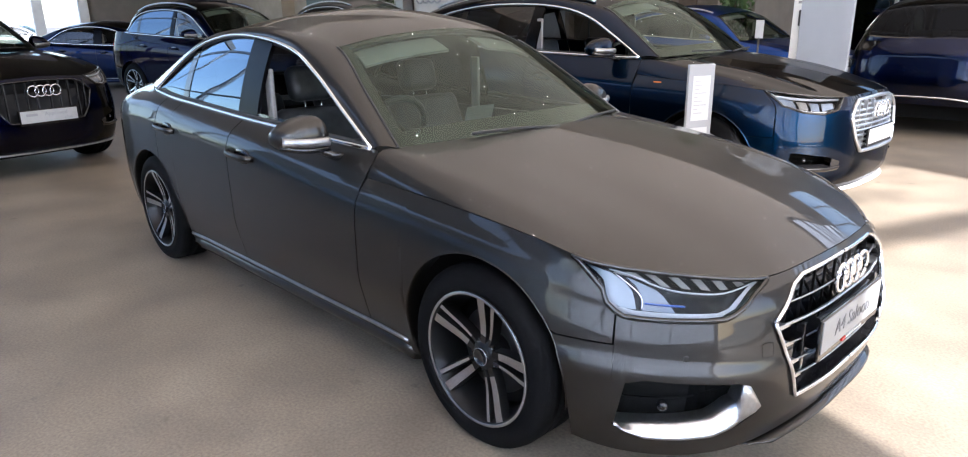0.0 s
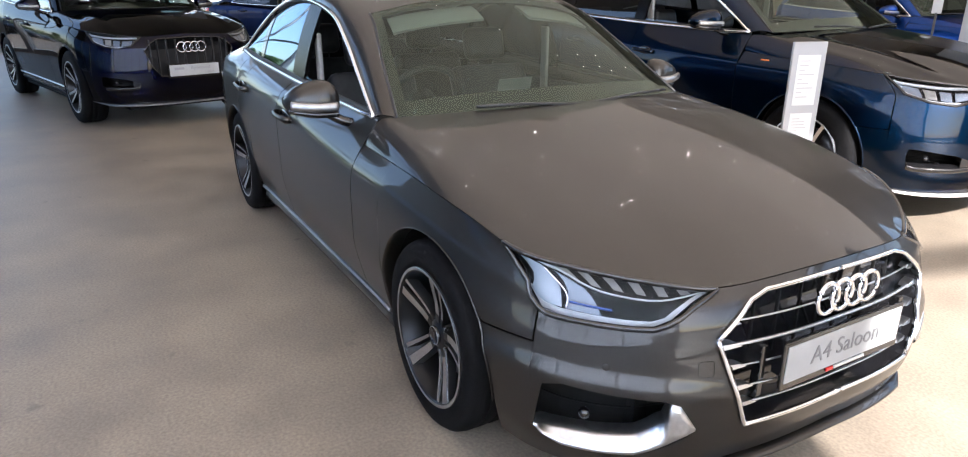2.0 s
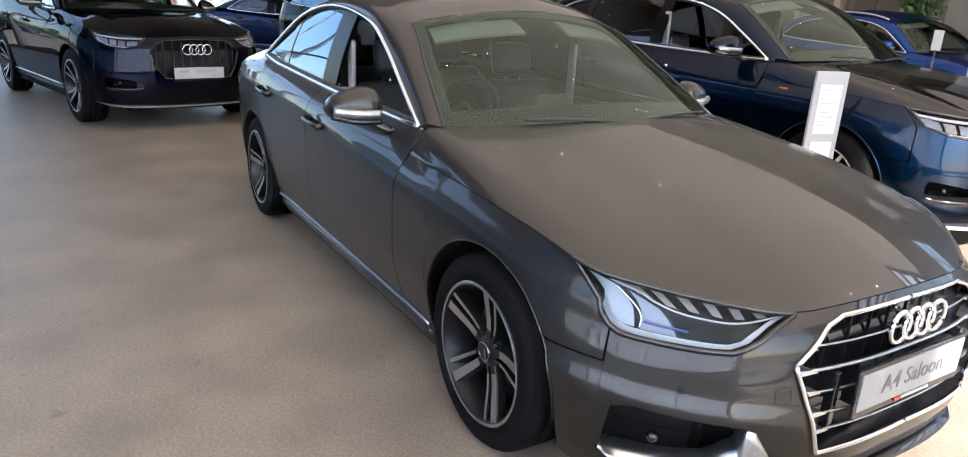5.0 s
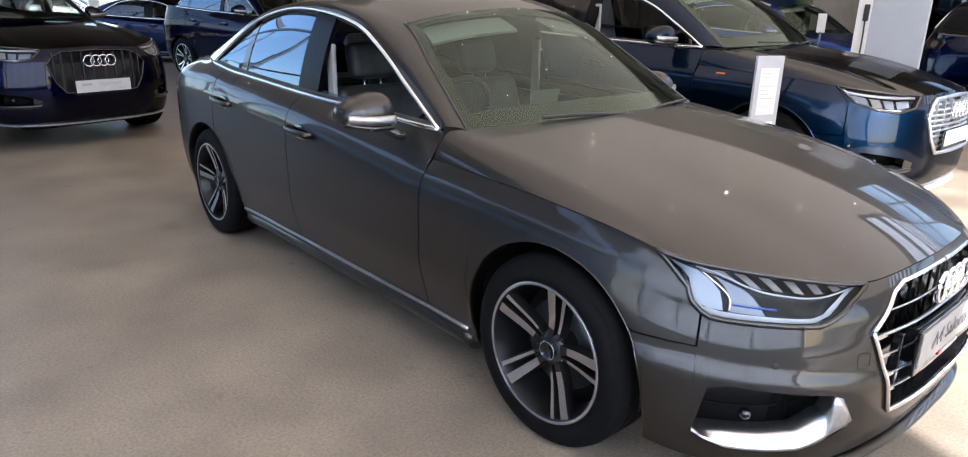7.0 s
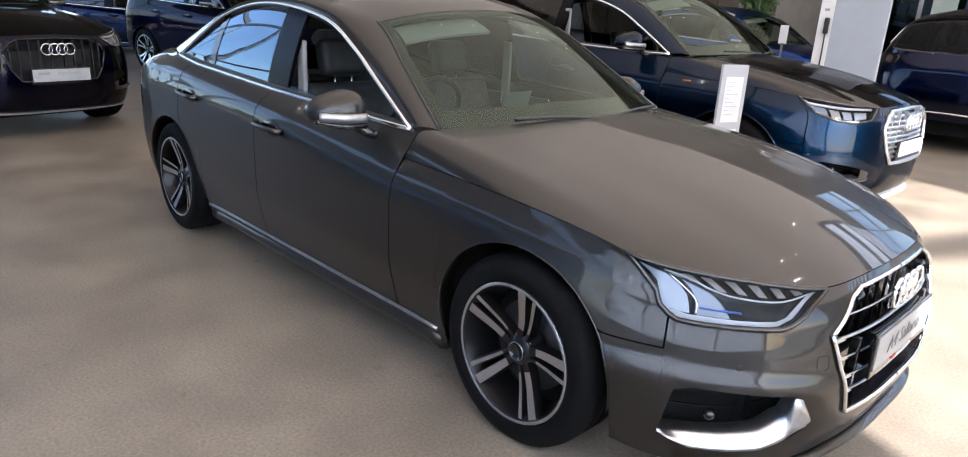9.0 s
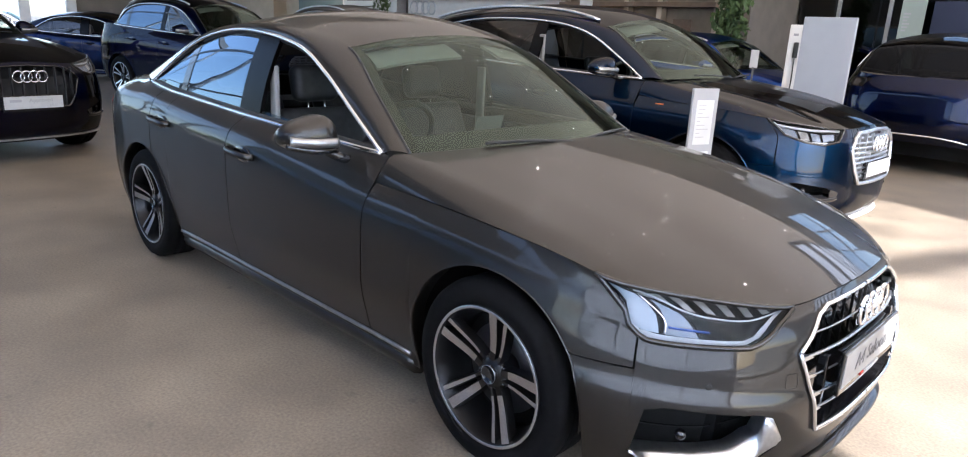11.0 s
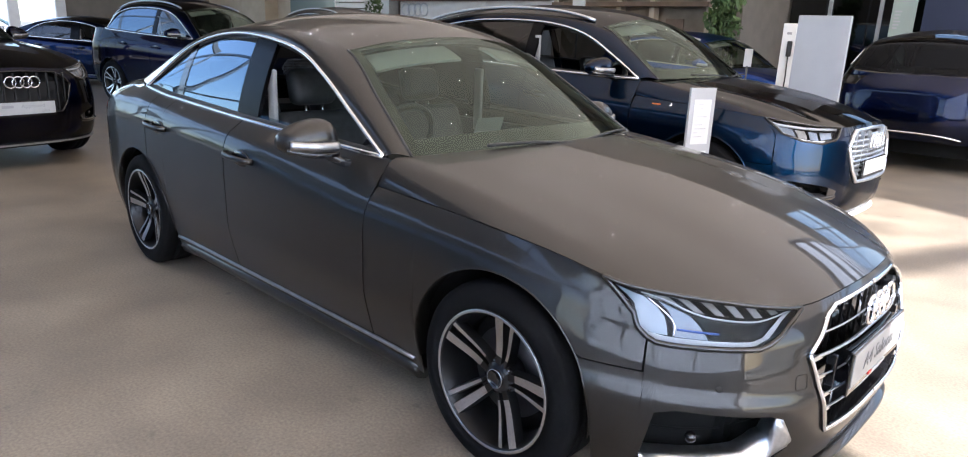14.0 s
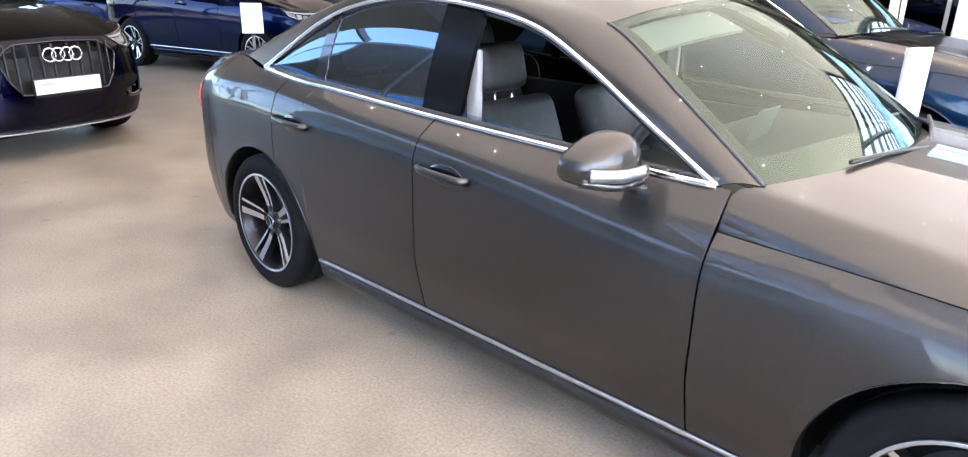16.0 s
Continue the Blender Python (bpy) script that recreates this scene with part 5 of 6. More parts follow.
def variant(S, kx=1.0, ky=1.0, kz=1.0, **more):
    """A car shape stretched from another, with its own details."""
    t3 = lambda p: (p[0] * kx, p[1] * ky, p[2] * kz)
    N = dict(S)
    for k in ("xF", "xR", "cf", "cr", "wb", "bumper_x", "rbumper_x", "boot_x", "splitter_x"):
        N[k] = S[k] * kx
    N["W"], N["sill_z"] = S["W"] * ky, S["sill_z"] * kz
    N["doors"] = tuple(v * kx for v in S["doors"])
    for k in ("front", "side"):
        N[k] = [st(q["x"] * kx, [(d, z * kz) for d, z in q["prof"]], t3(q["top"])) for q in S[k]]
    g = dict(S["grille"])
    g["y"], g["lo"], g["hi"] = [v * ky for v in g["y"]], [v * kz for v in g["lo"]], [v * kz for v in g["hi"]]
    g["slats"] = [(z * kz, h, r, m_) for z, h, r, m_ in g["slats"]]
    g["blades"] = [(z * kz, a, b, c) for z, a, b, c in g["blades"]]
    g["up_z"], g["badge"] = tuple(v * kz for v in g["up_z"]), (g["badge"][0] * kz, g["badge"][1])
    f = dict(S["fog"])
    f["y"], f["lo"], f["hi"] = [v * ky for v in f["y"]], [v * kz for v in f["lo"]], [v * kz for v in f["hi"]]
    h = dict(S["lamp"])
    h["x"], h["z"] = [v * kx for v in h["x"]], [v * kz for v in h["z"]]
    G = dict(S["house"])
    for k in ("dlo", "upper"):
        G[k] = [t3(p) for p in G[k]]
    for k in ("ws_bot", "ws_top", "rw_top", "rw_bot"):
        G[k] = t3(G[k])
    G["belt_end"], G["pillars"] = G["belt_end"] * kx, tuple(v * kx for v in G["pillars"])
    N["grille"], N["fog"], N["lamp"], N["house"] = g, f, h, G
    N["cowl"] = [t3(p) for p in S["cowl"]]
    N["plate"] = (S["plate"][0] * kz, *S["plate"][1:])
    t = S["tail"]
    N["tail"] = dict(y=tuple(v * ky for v in t["y"]), x=t["x"] * kx, z=tuple(v * kz for v in t["z"]))
    N["handles"] = [(a * kx, b * kz) for a, b in S["handles"]]
    N["mirror"] = t3(S["mirror"])
    c = dict(S["cabin"])
    c["front"], c["rear"], c["belt"], c["wheel_x"] = c["front"] * kx, c["rear"] * kx, c["belt"] * kz, c["wheel_x"] * kx
    c["seats"] = tuple(v * kx for v in c["seats"])
    N["cabin"] = c
    for k, v in more.items():
        N[k] = {**N[k], **v} if isinstance(v, dict) else v
    return N


# ---------------------------------------------------------------- the showroom
FLOOR = material("floor_stone", (0.4, 0.36, 0.31), 0.5, 0, 0.0)
WALL_DARK = vary(material("taupe_wall", (0.19, 0.17, 0.145), 0.7), 3, (0.17, 0.152, 0.13), (0.21, 0.188, 0.16), bump=0.2)
# Darker solid version of the ceiling, standing in for its dimmer far end.
CEIL_SOLID = vary(material("taupe_ceiling", (0.42, 0.36, 0.295), 0.8), 1.5, (0.39, 0.335, 0.275), (0.45, 0.385, 0.315))
TINTED = glass("blue_tinted_pane", (0.24, 0.33, 0.46), face=0.05)
# Unseen ceiling made translucent so that it glows and lights the room.
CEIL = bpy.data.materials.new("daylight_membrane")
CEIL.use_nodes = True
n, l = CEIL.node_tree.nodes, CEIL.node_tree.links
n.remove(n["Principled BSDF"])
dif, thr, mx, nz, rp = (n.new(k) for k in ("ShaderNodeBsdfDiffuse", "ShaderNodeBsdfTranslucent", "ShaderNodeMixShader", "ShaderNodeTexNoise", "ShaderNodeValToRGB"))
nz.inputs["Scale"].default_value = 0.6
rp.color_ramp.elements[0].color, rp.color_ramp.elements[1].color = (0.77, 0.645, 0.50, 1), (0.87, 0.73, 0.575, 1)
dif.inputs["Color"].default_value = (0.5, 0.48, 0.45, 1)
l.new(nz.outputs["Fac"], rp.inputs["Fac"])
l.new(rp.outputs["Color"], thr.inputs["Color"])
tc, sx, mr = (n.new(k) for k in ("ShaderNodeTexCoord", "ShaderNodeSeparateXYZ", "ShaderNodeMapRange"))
mr.inputs["From Min"].default_value, mr.inputs["From Max"].default_value = -6.5, 2.5  # more see-through eastwards, which puts a brightness gradient into the ceiling
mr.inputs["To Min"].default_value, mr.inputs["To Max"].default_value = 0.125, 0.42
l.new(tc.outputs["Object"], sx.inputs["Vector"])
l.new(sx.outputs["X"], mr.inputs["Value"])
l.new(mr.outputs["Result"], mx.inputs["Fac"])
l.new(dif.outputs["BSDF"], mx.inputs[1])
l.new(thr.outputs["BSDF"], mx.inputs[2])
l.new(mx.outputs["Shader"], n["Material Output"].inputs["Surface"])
WHITE_PAINT = vary(material("white_board", (0.75, 0.75, 0.74), 0.45), 5, (0.72, 0.72, 0.71), (0.78, 0.78, 0.77))
FRAME_GREY = vary(material("grey_frame", (0.4, 0.41, 0.42), 0.4, 0.3), 20, (0.36, 0.37, 0.38), (0.44, 0.45, 0.46))
STEEL = vary(material("dark_steel", (0.1, 0.105, 0.11), 0.45, 0.4), 12, (0.085, 0.09, 0.095), (0.12, 0.125, 0.13))
ASPHALT = vary(material("asphalt", (0.05, 0.05, 0.052), 0.9), 1.5, (0.04, 0.04, 0.042), (0.065, 0.065, 0.067), bump=0.4, bump_scale=60)
PAVING = vary(material("grey_paving", (0.11, 0.11, 0.107), 0.9), 0.8, (0.085, 0.085, 0.083), (0.14, 0.14, 0.136), bump=0.3, bump_scale=40)
LEAF = vary(material("leaf", (0.05, 0.10, 0.03), 0.6), 4, (0.035, 0.075, 0.02), (0.09, 0.15, 0.045))
BARK = vary(material("bark", (0.12, 0.09, 0.06), 0.9), 20, (0.09, 0.065, 0.045), (0.16, 0.12, 0.085))
DOWNLIGHT = material("downlight_glow", (1.0, 0.96, 0.9), 0.5, emit=200.0)

# Translucent sheet that glows in the sun, added as blinds and roof lights.
n, l, b = nodes_of(ADDED_GLOW)
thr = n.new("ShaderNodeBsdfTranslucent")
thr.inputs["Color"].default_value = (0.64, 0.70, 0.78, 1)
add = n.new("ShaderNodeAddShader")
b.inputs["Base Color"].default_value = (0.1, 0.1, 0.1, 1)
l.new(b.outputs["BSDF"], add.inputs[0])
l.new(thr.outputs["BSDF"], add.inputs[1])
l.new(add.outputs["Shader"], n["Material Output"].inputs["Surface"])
n, l, b = nodes_of(FLOOR)
tc = n.new("ShaderNodeTexCoord")
fine, coarse = n.new("ShaderNodeTexNoise"), n.new("ShaderNodeTexNoise")
fine.inputs["Scale"].default_value, fine.inputs["Detail"].default_value = 85, 5
coarse.inputs["Scale"].default_value, coarse.inputs["Detail"].default_value = 2.2, 8
for k in (fine, coarse):
    l.new(tc.outputs["Object"], k.inputs["Vector"])
r1, r2 = n.new("ShaderNodeValToRGB"), n.new("ShaderNodeValToRGB")
r1.color_ramp.elements[0].position, r1.color_ramp.elements[1].position = 0.3, 0.7
r1.color_ramp.elements[0].color, r1.color_ramp.elements[1].color = (0.190, 0.157, 0.118, 1), (0.292, 0.244, 0.187, 1)
r2.color_ramp.elements[0].position, r2.color_ramp.elements[1].position = 0.3, 0.7
r2.color_ramp.elements[0].color, r2.color_ramp.elements[1].color = (0.68, 0.68, 0.69, 1), (1.08, 1.08, 1.075, 1)
mul = n.new("ShaderNodeMix")
mul.data_type, mul.blend_type = "RGBA", "MULTIPLY"
mul.inputs["Factor"].default_value = 1.0
l.new(fine.outputs["Fac"], r1.inputs["Fac"])
l.new(coarse.outputs["Fac"], r2.inputs["Fac"])
l.new(r1.outputs["Color"], mul.inputs["A"])
l.new(r2.outputs["Color"], mul.inputs["B"])
spots = n.new("ShaderNodeTexNoise")
spots.inputs["Scale"].default_value, spots.inputs["Detail"].default_value = 7.0, 2
l.new(tc.outputs["Object"], spots.inputs["Vector"])
r3 = n.new("ShaderNodeValToRGB")
r3.color_ramp.elements[0].position, r3.color_ramp.elements[1].position = 0.70, 0.76
r3.color_ramp.elements[0].color, r3.color_ramp.elements[1].color = (1, 1, 1, 1), (0.72, 0.72, 0.73, 1)
l.new(spots.outputs["Fac"], r3.inputs["Fac"])
smudge = n.new("ShaderNodeMix")
smudge.data_type, smudge.blend_type = "RGBA", "MULTIPLY"
smudge.inputs["Factor"].default_value = 1.0
l.new(mul.outputs["Result"], smudge.inputs["A"])
l.new(r3.outputs["Color"], smudge.inputs["B"])
l.new(smudge.outputs["Result"], b.inputs["Base Color"])
rg = n.new("ShaderNodeMapRange")
rg.inputs["To Min"].default_value, rg.inputs["To Max"].default_value = 0.38, 0.62
l.new(coarse.outputs["Fac"], rg.inputs["Value"])
l.new(rg.outputs["Result"], b.inputs["Roughness"])


def slab(name, x0, y0, z0, x1, y1, z1, mat, label="", category="", kind="structure", bevel=0.0):
    return tagged(part(name, box_bm(x0, y0, z0, x1, y1, z1, bevel), mat, None), label, category, kind=kind)


def prism(name, poly, z0, z1, mat, label, category):
    """A flat slab with the outline poly."""
    bm = bmesh.new()
    f = bm.faces.new([bm.verts.new((x, y, z0)) for x, y in poly])
    top = bmesh.ops.extrude_face_region(bm, geom=[f])
    bmesh.ops.translate(bm, vec=(0, 0, z1 - z0), verts=[v for v in top["geom"] if isinstance(v, bmesh.types.BMVert)])
    bmesh.ops.recalc_face_normals(bm, faces=bm.faces)
    return tagged(part(name, bm, mat, None), label, category, kind="structure")


CEIL_Z = 5.2
slab("floor", -27, -17, -0.12, 14, 15, 0.0, FLOOR, "beige speckled stone showroom floor", "floor")
slab("ground", -400, -400, -0.5, 400, 400, -0.13, PAVING, "worn grey paving outside the showroom", "ground")
road = slab("road", -120, -8, -0.13, 60, 0, -0.124, ASPHALT, "grey asphalt road beyond the paving", "road")
road.matrix_world = pose(-20, -16, 0, 0, 0, -24)
# the building's own grid runs slantwise to the cars
EAST = Matrix.Rotation(math.atan2(-0.361, 0.9326), 4, "Z")
UE = 5.0


def turned_slab(name, u0, v0, z0, u1, v1, z1, mat, label, category, kind="structure"):
    o = slab(name, u0, v0, z0, u1, v1, z1, mat, label, category, kind)
    o.matrix_world = EAST
    return o


YC = 10.98
ue = lambda y: (UE + 0.1 + 0.361 * y) / 0.9326
XC = -7.6
XS_, YS = 0.2, 7.6
along = lambda u, v: (0.9326 * u + 0.361 * v, -0.361 * u + 0.9326 * v)
front_y = lambda x: 3.0 - 0.45 * (x + 27.2)
# Both pieces glow; the reception one is added to brighten the wall there.
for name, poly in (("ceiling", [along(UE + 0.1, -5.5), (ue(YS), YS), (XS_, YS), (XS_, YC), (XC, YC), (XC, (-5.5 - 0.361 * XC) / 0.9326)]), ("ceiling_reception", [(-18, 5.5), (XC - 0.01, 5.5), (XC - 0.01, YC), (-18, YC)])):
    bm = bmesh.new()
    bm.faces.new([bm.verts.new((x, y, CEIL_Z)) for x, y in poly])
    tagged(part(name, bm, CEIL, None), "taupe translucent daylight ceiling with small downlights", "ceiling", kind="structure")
prism("ceiling_west", [(-27.2, 3.0), (XC, front_y(XC)), (XC, 5.5), (-18, 5.5), (-18, YC), (-27.2, YC)], CEIL_Z, CEIL_Z + 0.2, CEIL_SOLID, "taupe solid ceiling over the far cars", "ceiling")
XS = XC
south_edge = lambda x: (-5.5 - 0.361 * x) / 0.9326
XR = -3.0
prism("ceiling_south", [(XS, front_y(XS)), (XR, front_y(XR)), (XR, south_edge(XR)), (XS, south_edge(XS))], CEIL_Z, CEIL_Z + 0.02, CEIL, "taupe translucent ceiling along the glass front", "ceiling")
# Unseen glowing sheet, added to brighten the grey car's fender and bumper.
prism("ceiling_glazed", [(XR + 0.01, front_y(XR)), along(UE + 0.1, -10.6), along(UE + 0.1, -5.5), (XR + 0.01, south_edge(XR))], CEIL_Z + 0.1, CEIL_Z + 0.104, ADDED_GLOW, "pale frosted roof light along the glass front", "ceiling")
# Unseen wall, added only to stop sun coming in over the ceiling.
turned_slab("wall_east_upper", UE, -10.3, CEIL_Z, UE + 0.25, -4.9, 16, WALL_DARK, "dark taupe upper storey wall", "wall")
prism("ceiling_rear", [(-27.2, YC), (XS_, YC), (XS_, 14.8), (-27.2, 14.8)], CEIL_Z, CEIL_Z + 0.2, CEIL_SOLID, "taupe solid ceiling along the rear wall", "ceiling")
# Out of view; its pane is frosted to glow without letting direct sun in.
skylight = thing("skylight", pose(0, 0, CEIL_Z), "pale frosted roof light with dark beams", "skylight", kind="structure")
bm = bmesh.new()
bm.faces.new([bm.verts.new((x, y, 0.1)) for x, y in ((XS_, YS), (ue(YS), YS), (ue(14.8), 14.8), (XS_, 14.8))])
part("frosted_pane", bm, ADDED_GLOW, skylight)
for i in range(7):
    part("beam", box_bm(XS_, YS + 1.15 * i - 0.05, -0.1, ue(YS + 1.15 * i), YS + 1.15 * i + 0.05, 0.08, 0.005), STEEL, skylight)
for i in range(3):
    part("beam", box_bm(XS_ + 2.6 * i - 0.05, YS + 0.06, -0.08, XS_ + 2.6 * i + 0.05, 14.8, 0.08, 0.005), STEEL, skylight)
slab("wall_north", -27, 11.0, 0, -4.75, 11.25, CEIL_Z, WALL_DARK, "dark taupe rear wall", "wall")
slab("wall_return", -5.0, 11.25, 0, -4.75, 14.0, CEIL_Z, WALL_DARK, "dark taupe return wall", "wall")
slab("wall_north_far", -4.75, 13.6, 0, -2.2, 13.85, CEIL_Z, WALL_DARK, "dark taupe wall behind the partition", "wall")
slab("wall_north_low", -2.2, 13.6, 0, 10, 13.85, 2.4, WALL_DARK, "dark taupe wall below the high windows", "wall")
slab("wall_west", -27.2, 5.5, 0, -27, 11.2, CEIL_Z, WALL_DARK, "dark taupe end wall", "wall")


turned_slab("wall_east", UE, 0.25, 0, UE + 0.25, 0.43, CEIL_Z, WALL_DARK, "slim dark taupe pier beside the sunny window", "wall")
# Unseen low wall, added to darken what the bumper mirrors.
turned_slab("wall_east_low", UE, -10.3, 0, UE + 0.25, 0.25, 0.6, WALL_DARK, "dark taupe low wall below the blinds", "wall")
# The blinds are added: they glow but let no sun patch through.
shaded = thing("window_5", EAST @ Matrix.Translation((UE, -10.3, 0)), "tall windows with drawn pale blinds", "window", kind="structure")
for i in range(5):
    part("post", box_bm(-0.04, 2.11 * i + 0.02, 0.6, 0.04, 2.11 * i + 0.10, CEIL_Z, 0.005), FRAME_GREY, shaded)
for i in range(10):
    part("blind", box_bm(0.06, 1.055 * i + 0.001, 0.6, 0.064, 1.055 * i + 1.054, CEIL_Z), ADDED_GLOW, shaded)
turned_slab("wall_east_far", UE, 4.75, 0, UE + 0.25, 12, CEIL_Z, WALL_DARK, "dark taupe wall beyond the sunny window", "wall")
sunny = thing("window_3", EAST @ Matrix.Translation((UE, 0.43, 0)), "tall sunny window with one broad crossbar", "window", kind="structure")
part("crossbar", box_bm(-0.03, 0, 3.92, 0.03, 4.32, 4.14, 0.005), STEEL, sunny)
part("window_sill", box_bm(-0.06, 0, 0, 0.06, 4.32, 0.12, 0.005), STEEL, sunny)
part("pane", box_bm(0.045, 0.03, 0.12, 0.055, 4.29, CEIL_Z), PANE, sunny).visible_shadow = False
high = thing("window_4", pose(-2.2, 13.7, 2.4), "row of high windows with dark bars", "window", kind="structure")
for i in range(10):
    part("bar", box_bm(i * 1.2 - 0.04, -0.06, 0, i * 1.2 + 0.04, 0.06, CEIL_Z - 2.4, 0.005), STEEL, high)
part("rail", box_bm(0, -0.05, 1.5, 10, 0.05, 1.57, 0.005), STEEL, high)
part("pane", box_bm(0, 0.07, 0, 11, 0.08, CEIL_Z - 2.4), PANE, high).visible_shadow = False

# slanting glass front
FX0, FY0, FX1, FY1 = -27.0, 1.2, 9.0, -15.0
flen = math.hypot(FX1 - FX0, FY1 - FY0)
fang = math.atan2(FY1 - FY0, FX1 - FX0)
front_m = Matrix.Translation((FX0, FY0, 0)) @ Matrix.Rotation(fang, 4, "Z")
glazing = thing("window_1", front_m, "full-height glass front with pale grey posts", "window", kind="structure")
nb = 22
for i in range(nb + 1):
    x = flen * i / nb
    part("post", box_bm(x - 0.035, -0.08, 0, x + 0.035, 0.08, CEIL_Z, 0.005), FRAME_GREY, glazing)
for z, h in ((0.0, 0.12), (2.6, 0.08), (CEIL_Z - 0.12, 0.12)):
    part("rail", box_bm(0, -0.06, z, flen, 0.06, z + h, 0.005), FRAME_GREY, glazing)
for i in range(0, nb + 1, 2):
    x = flen * i / nb
    part("roof_bar", box_bm(x - 0.05, 0, CEIL_Z, x + 0.05, 1.9, CEIL_Z + 0.16, 0.005), STEEL, glazing)
for i in range(nb):
    x = flen * i / nb
    if i < 10 or i >= 16:
        part("pane", box_bm(x + 0.04, -0.006, 0.12, x + flen / nb - 0.04, 0.006, CEIL_Z - 0.12), PANE, glazing).visible_shadow = False
    else:
        # Unseen bays: blue tint and dark panels added to shape the car's reflections.
        part("pane", box_bm(x + 0.04, -0.006, 0.12, x + flen / nb - 0.04, 0.006, 2.6), TINTED, glazing, "blue-tinted pane")
        part("panel", box_bm(x + 0.04, -0.03, 2.69, x + flen / nb - 0.04, 0.03, CEIL_Z - 0.12, 0.004), WALL_DARK, glazing, "dark taupe solid panel")
west = thing("window_2", Matrix.Translation((-27, 1.2, 0)) @ Matrix.Rotation(radians(90), 4, "Z"), "glass end wall with pale grey posts", "window", kind="structure")
for i in range(4):
    x = 4.3 * i / 3
    part("post", box_bm(x - 0.16, -0.08, 0, x + 0.16, 0.08, CEIL_Z, 0.01), WHITE_PAINT, west)
for z, h in ((0.0, 0.12), (CEIL_Z - 0.12, 0.12)):
    part("rail", box_bm(0, -0.06, z, 4.3, 0.06, z + h, 0.005), FRAME_GREY, west)

# downlights
dl = lathe_data("ceiling_light", [(0.0, -0.010), (0.0056, -0.009), (0.0076, -0.005), (0.03, -0.004), (0.036, 0.0), (0.038, 0.02)], [DOWNLIGHT, WHITE_PAINT], 20, [0, 0, 1, 1, 1])
rnd = random.Random(4)
made = 0
for i in range(17):
    for j in range(17):
        x, y = -10.2 + i * 0.74 + rnd.uniform(-0.24, 0.24), -1.8 + j * 0.72 + rnd.uniform(-0.24, 0.24)
        if 0.9326 * x - 0.361 * y > UE - 0.5 or y < 3.0 - 0.45 * (x + 27) + 0.6 or (x > XS_ - 0.2 and y > YS - 0.2) or y > YC - 0.1 or rnd.random() < 0.35:
            continue
        o = new("ceiling_light", dl)
        o.matrix_world = pose(x, y, CEIL_Z - 0.022, 90, 0, 0)
        tagged(o, "small round recessed downlight in the ceiling", "downlight", "ceiling downlights")
        made += 1

# ---------------------------------------------------------------- cars
A4 = dict(SALOON, paint=GREY_PAINT, plate_mat=PLATE_DIM, lip_front=GREY_PAINT, house=dict(SALOON["house"], rear_glass=MIRROR_TINT), cabin=dict(SALOON["cabin"], seat_mat=LEATHER))
grey_saloon, grey_shell = build_car(A4, pose(0, 0.0, 0), "metallic taupe-grey saloon with chrome window trim and twin-spoke alloy wheels", "display cars")
for yy, zz, kind_ in ((0.712, 0.492, "parking_sensor"), (0.43, 0.486, "parking_sensor"), (0.492, 0.492, "towing_cover")):
    ss_ = np.array([grey_shell.s_of_y(-yy) + d for d in (-0.01, 0.0, 0.01)])
    pts_ = grey_shell.at(grey_shell.columns(ss_, A4["front"]), np.array([[zz - 0.01, zz, zz + 0.01]] * 3))
    c_ = pts_[1, 1]
    ea, eb = pts_[2, 1] - pts_[0, 1], pts_[1, 2] - pts_[1, 0]
    ea, eb = ea / np.linalg.norm(ea), eb / np.linalg.norm(eb)
    out_ = np.cross(ea, eb)
    for sgn in (1, -1):
        mir_ = np.array([1, sgn, 1])
        a = np.linspace(0, 2 * math.pi, 25)[:-1]
        if kind_ == "parking_sensor":
            rows_ = [(c_ + out_ * h_ + r_ * (np.cos(a)[:, None] * ea + np.sin(a)[:, None] * eb)) * mir_ for r_, h_ in ((0.009, -0.002), (0.009, 0.001), (0.0075, 0.0014), (0.0005, 0.0014))]
            g_ = np.stack(rows_, 1)
            sheet("parking_sensor", np.vstack([g_, g_[:1]]), GREY_PAINT, grey_saloon, (0, 0, 0.5), 0)
            tube("sensor_ring", (c_ + out_ * 0.001 + 0.0092 * (np.cos(a)[:, None] * ea + np.sin(a)[:, None] * eb)) * mir_, 0.0006, LINER, grey_saloon, closed=True, seg=5)
        else:
            q_ = np.sign(np.cos(a)) * np.abs(np.cos(a)) ** 0.35, np.sign(np.sin(a)) * np.abs(np.sin(a)) ** 0.35
            tube("towing_cover", (c_ + out_ * 0.0005 + 0.022 * (q_[0][:, None] * ea + q_[1][:, None] * eb)) * mir_, 0.0005, LINER, grey_saloon, closed=True, seg=5)
note = thing("paper_card", pose(-0.93, 0.0, 0.908, 0, 18, 0), "pale paper card standing on the dashboard behind the windscreen", "card")
part("sheet", box_bm(-0.0015, -0.09, 0.0, 0.0015, 0.09, 0.12, 0.0005), SHEET_PALE, note)
TEAL = variant(SUV, plate=(0.595, 0.25, 0.052), plate_mat=PLATE_DIM, paint=TEAL_BLUE_PAINT, lip_front=PALE_SKID, house=dict(open_window=True), fender_badge=(-0.40, 0.95))
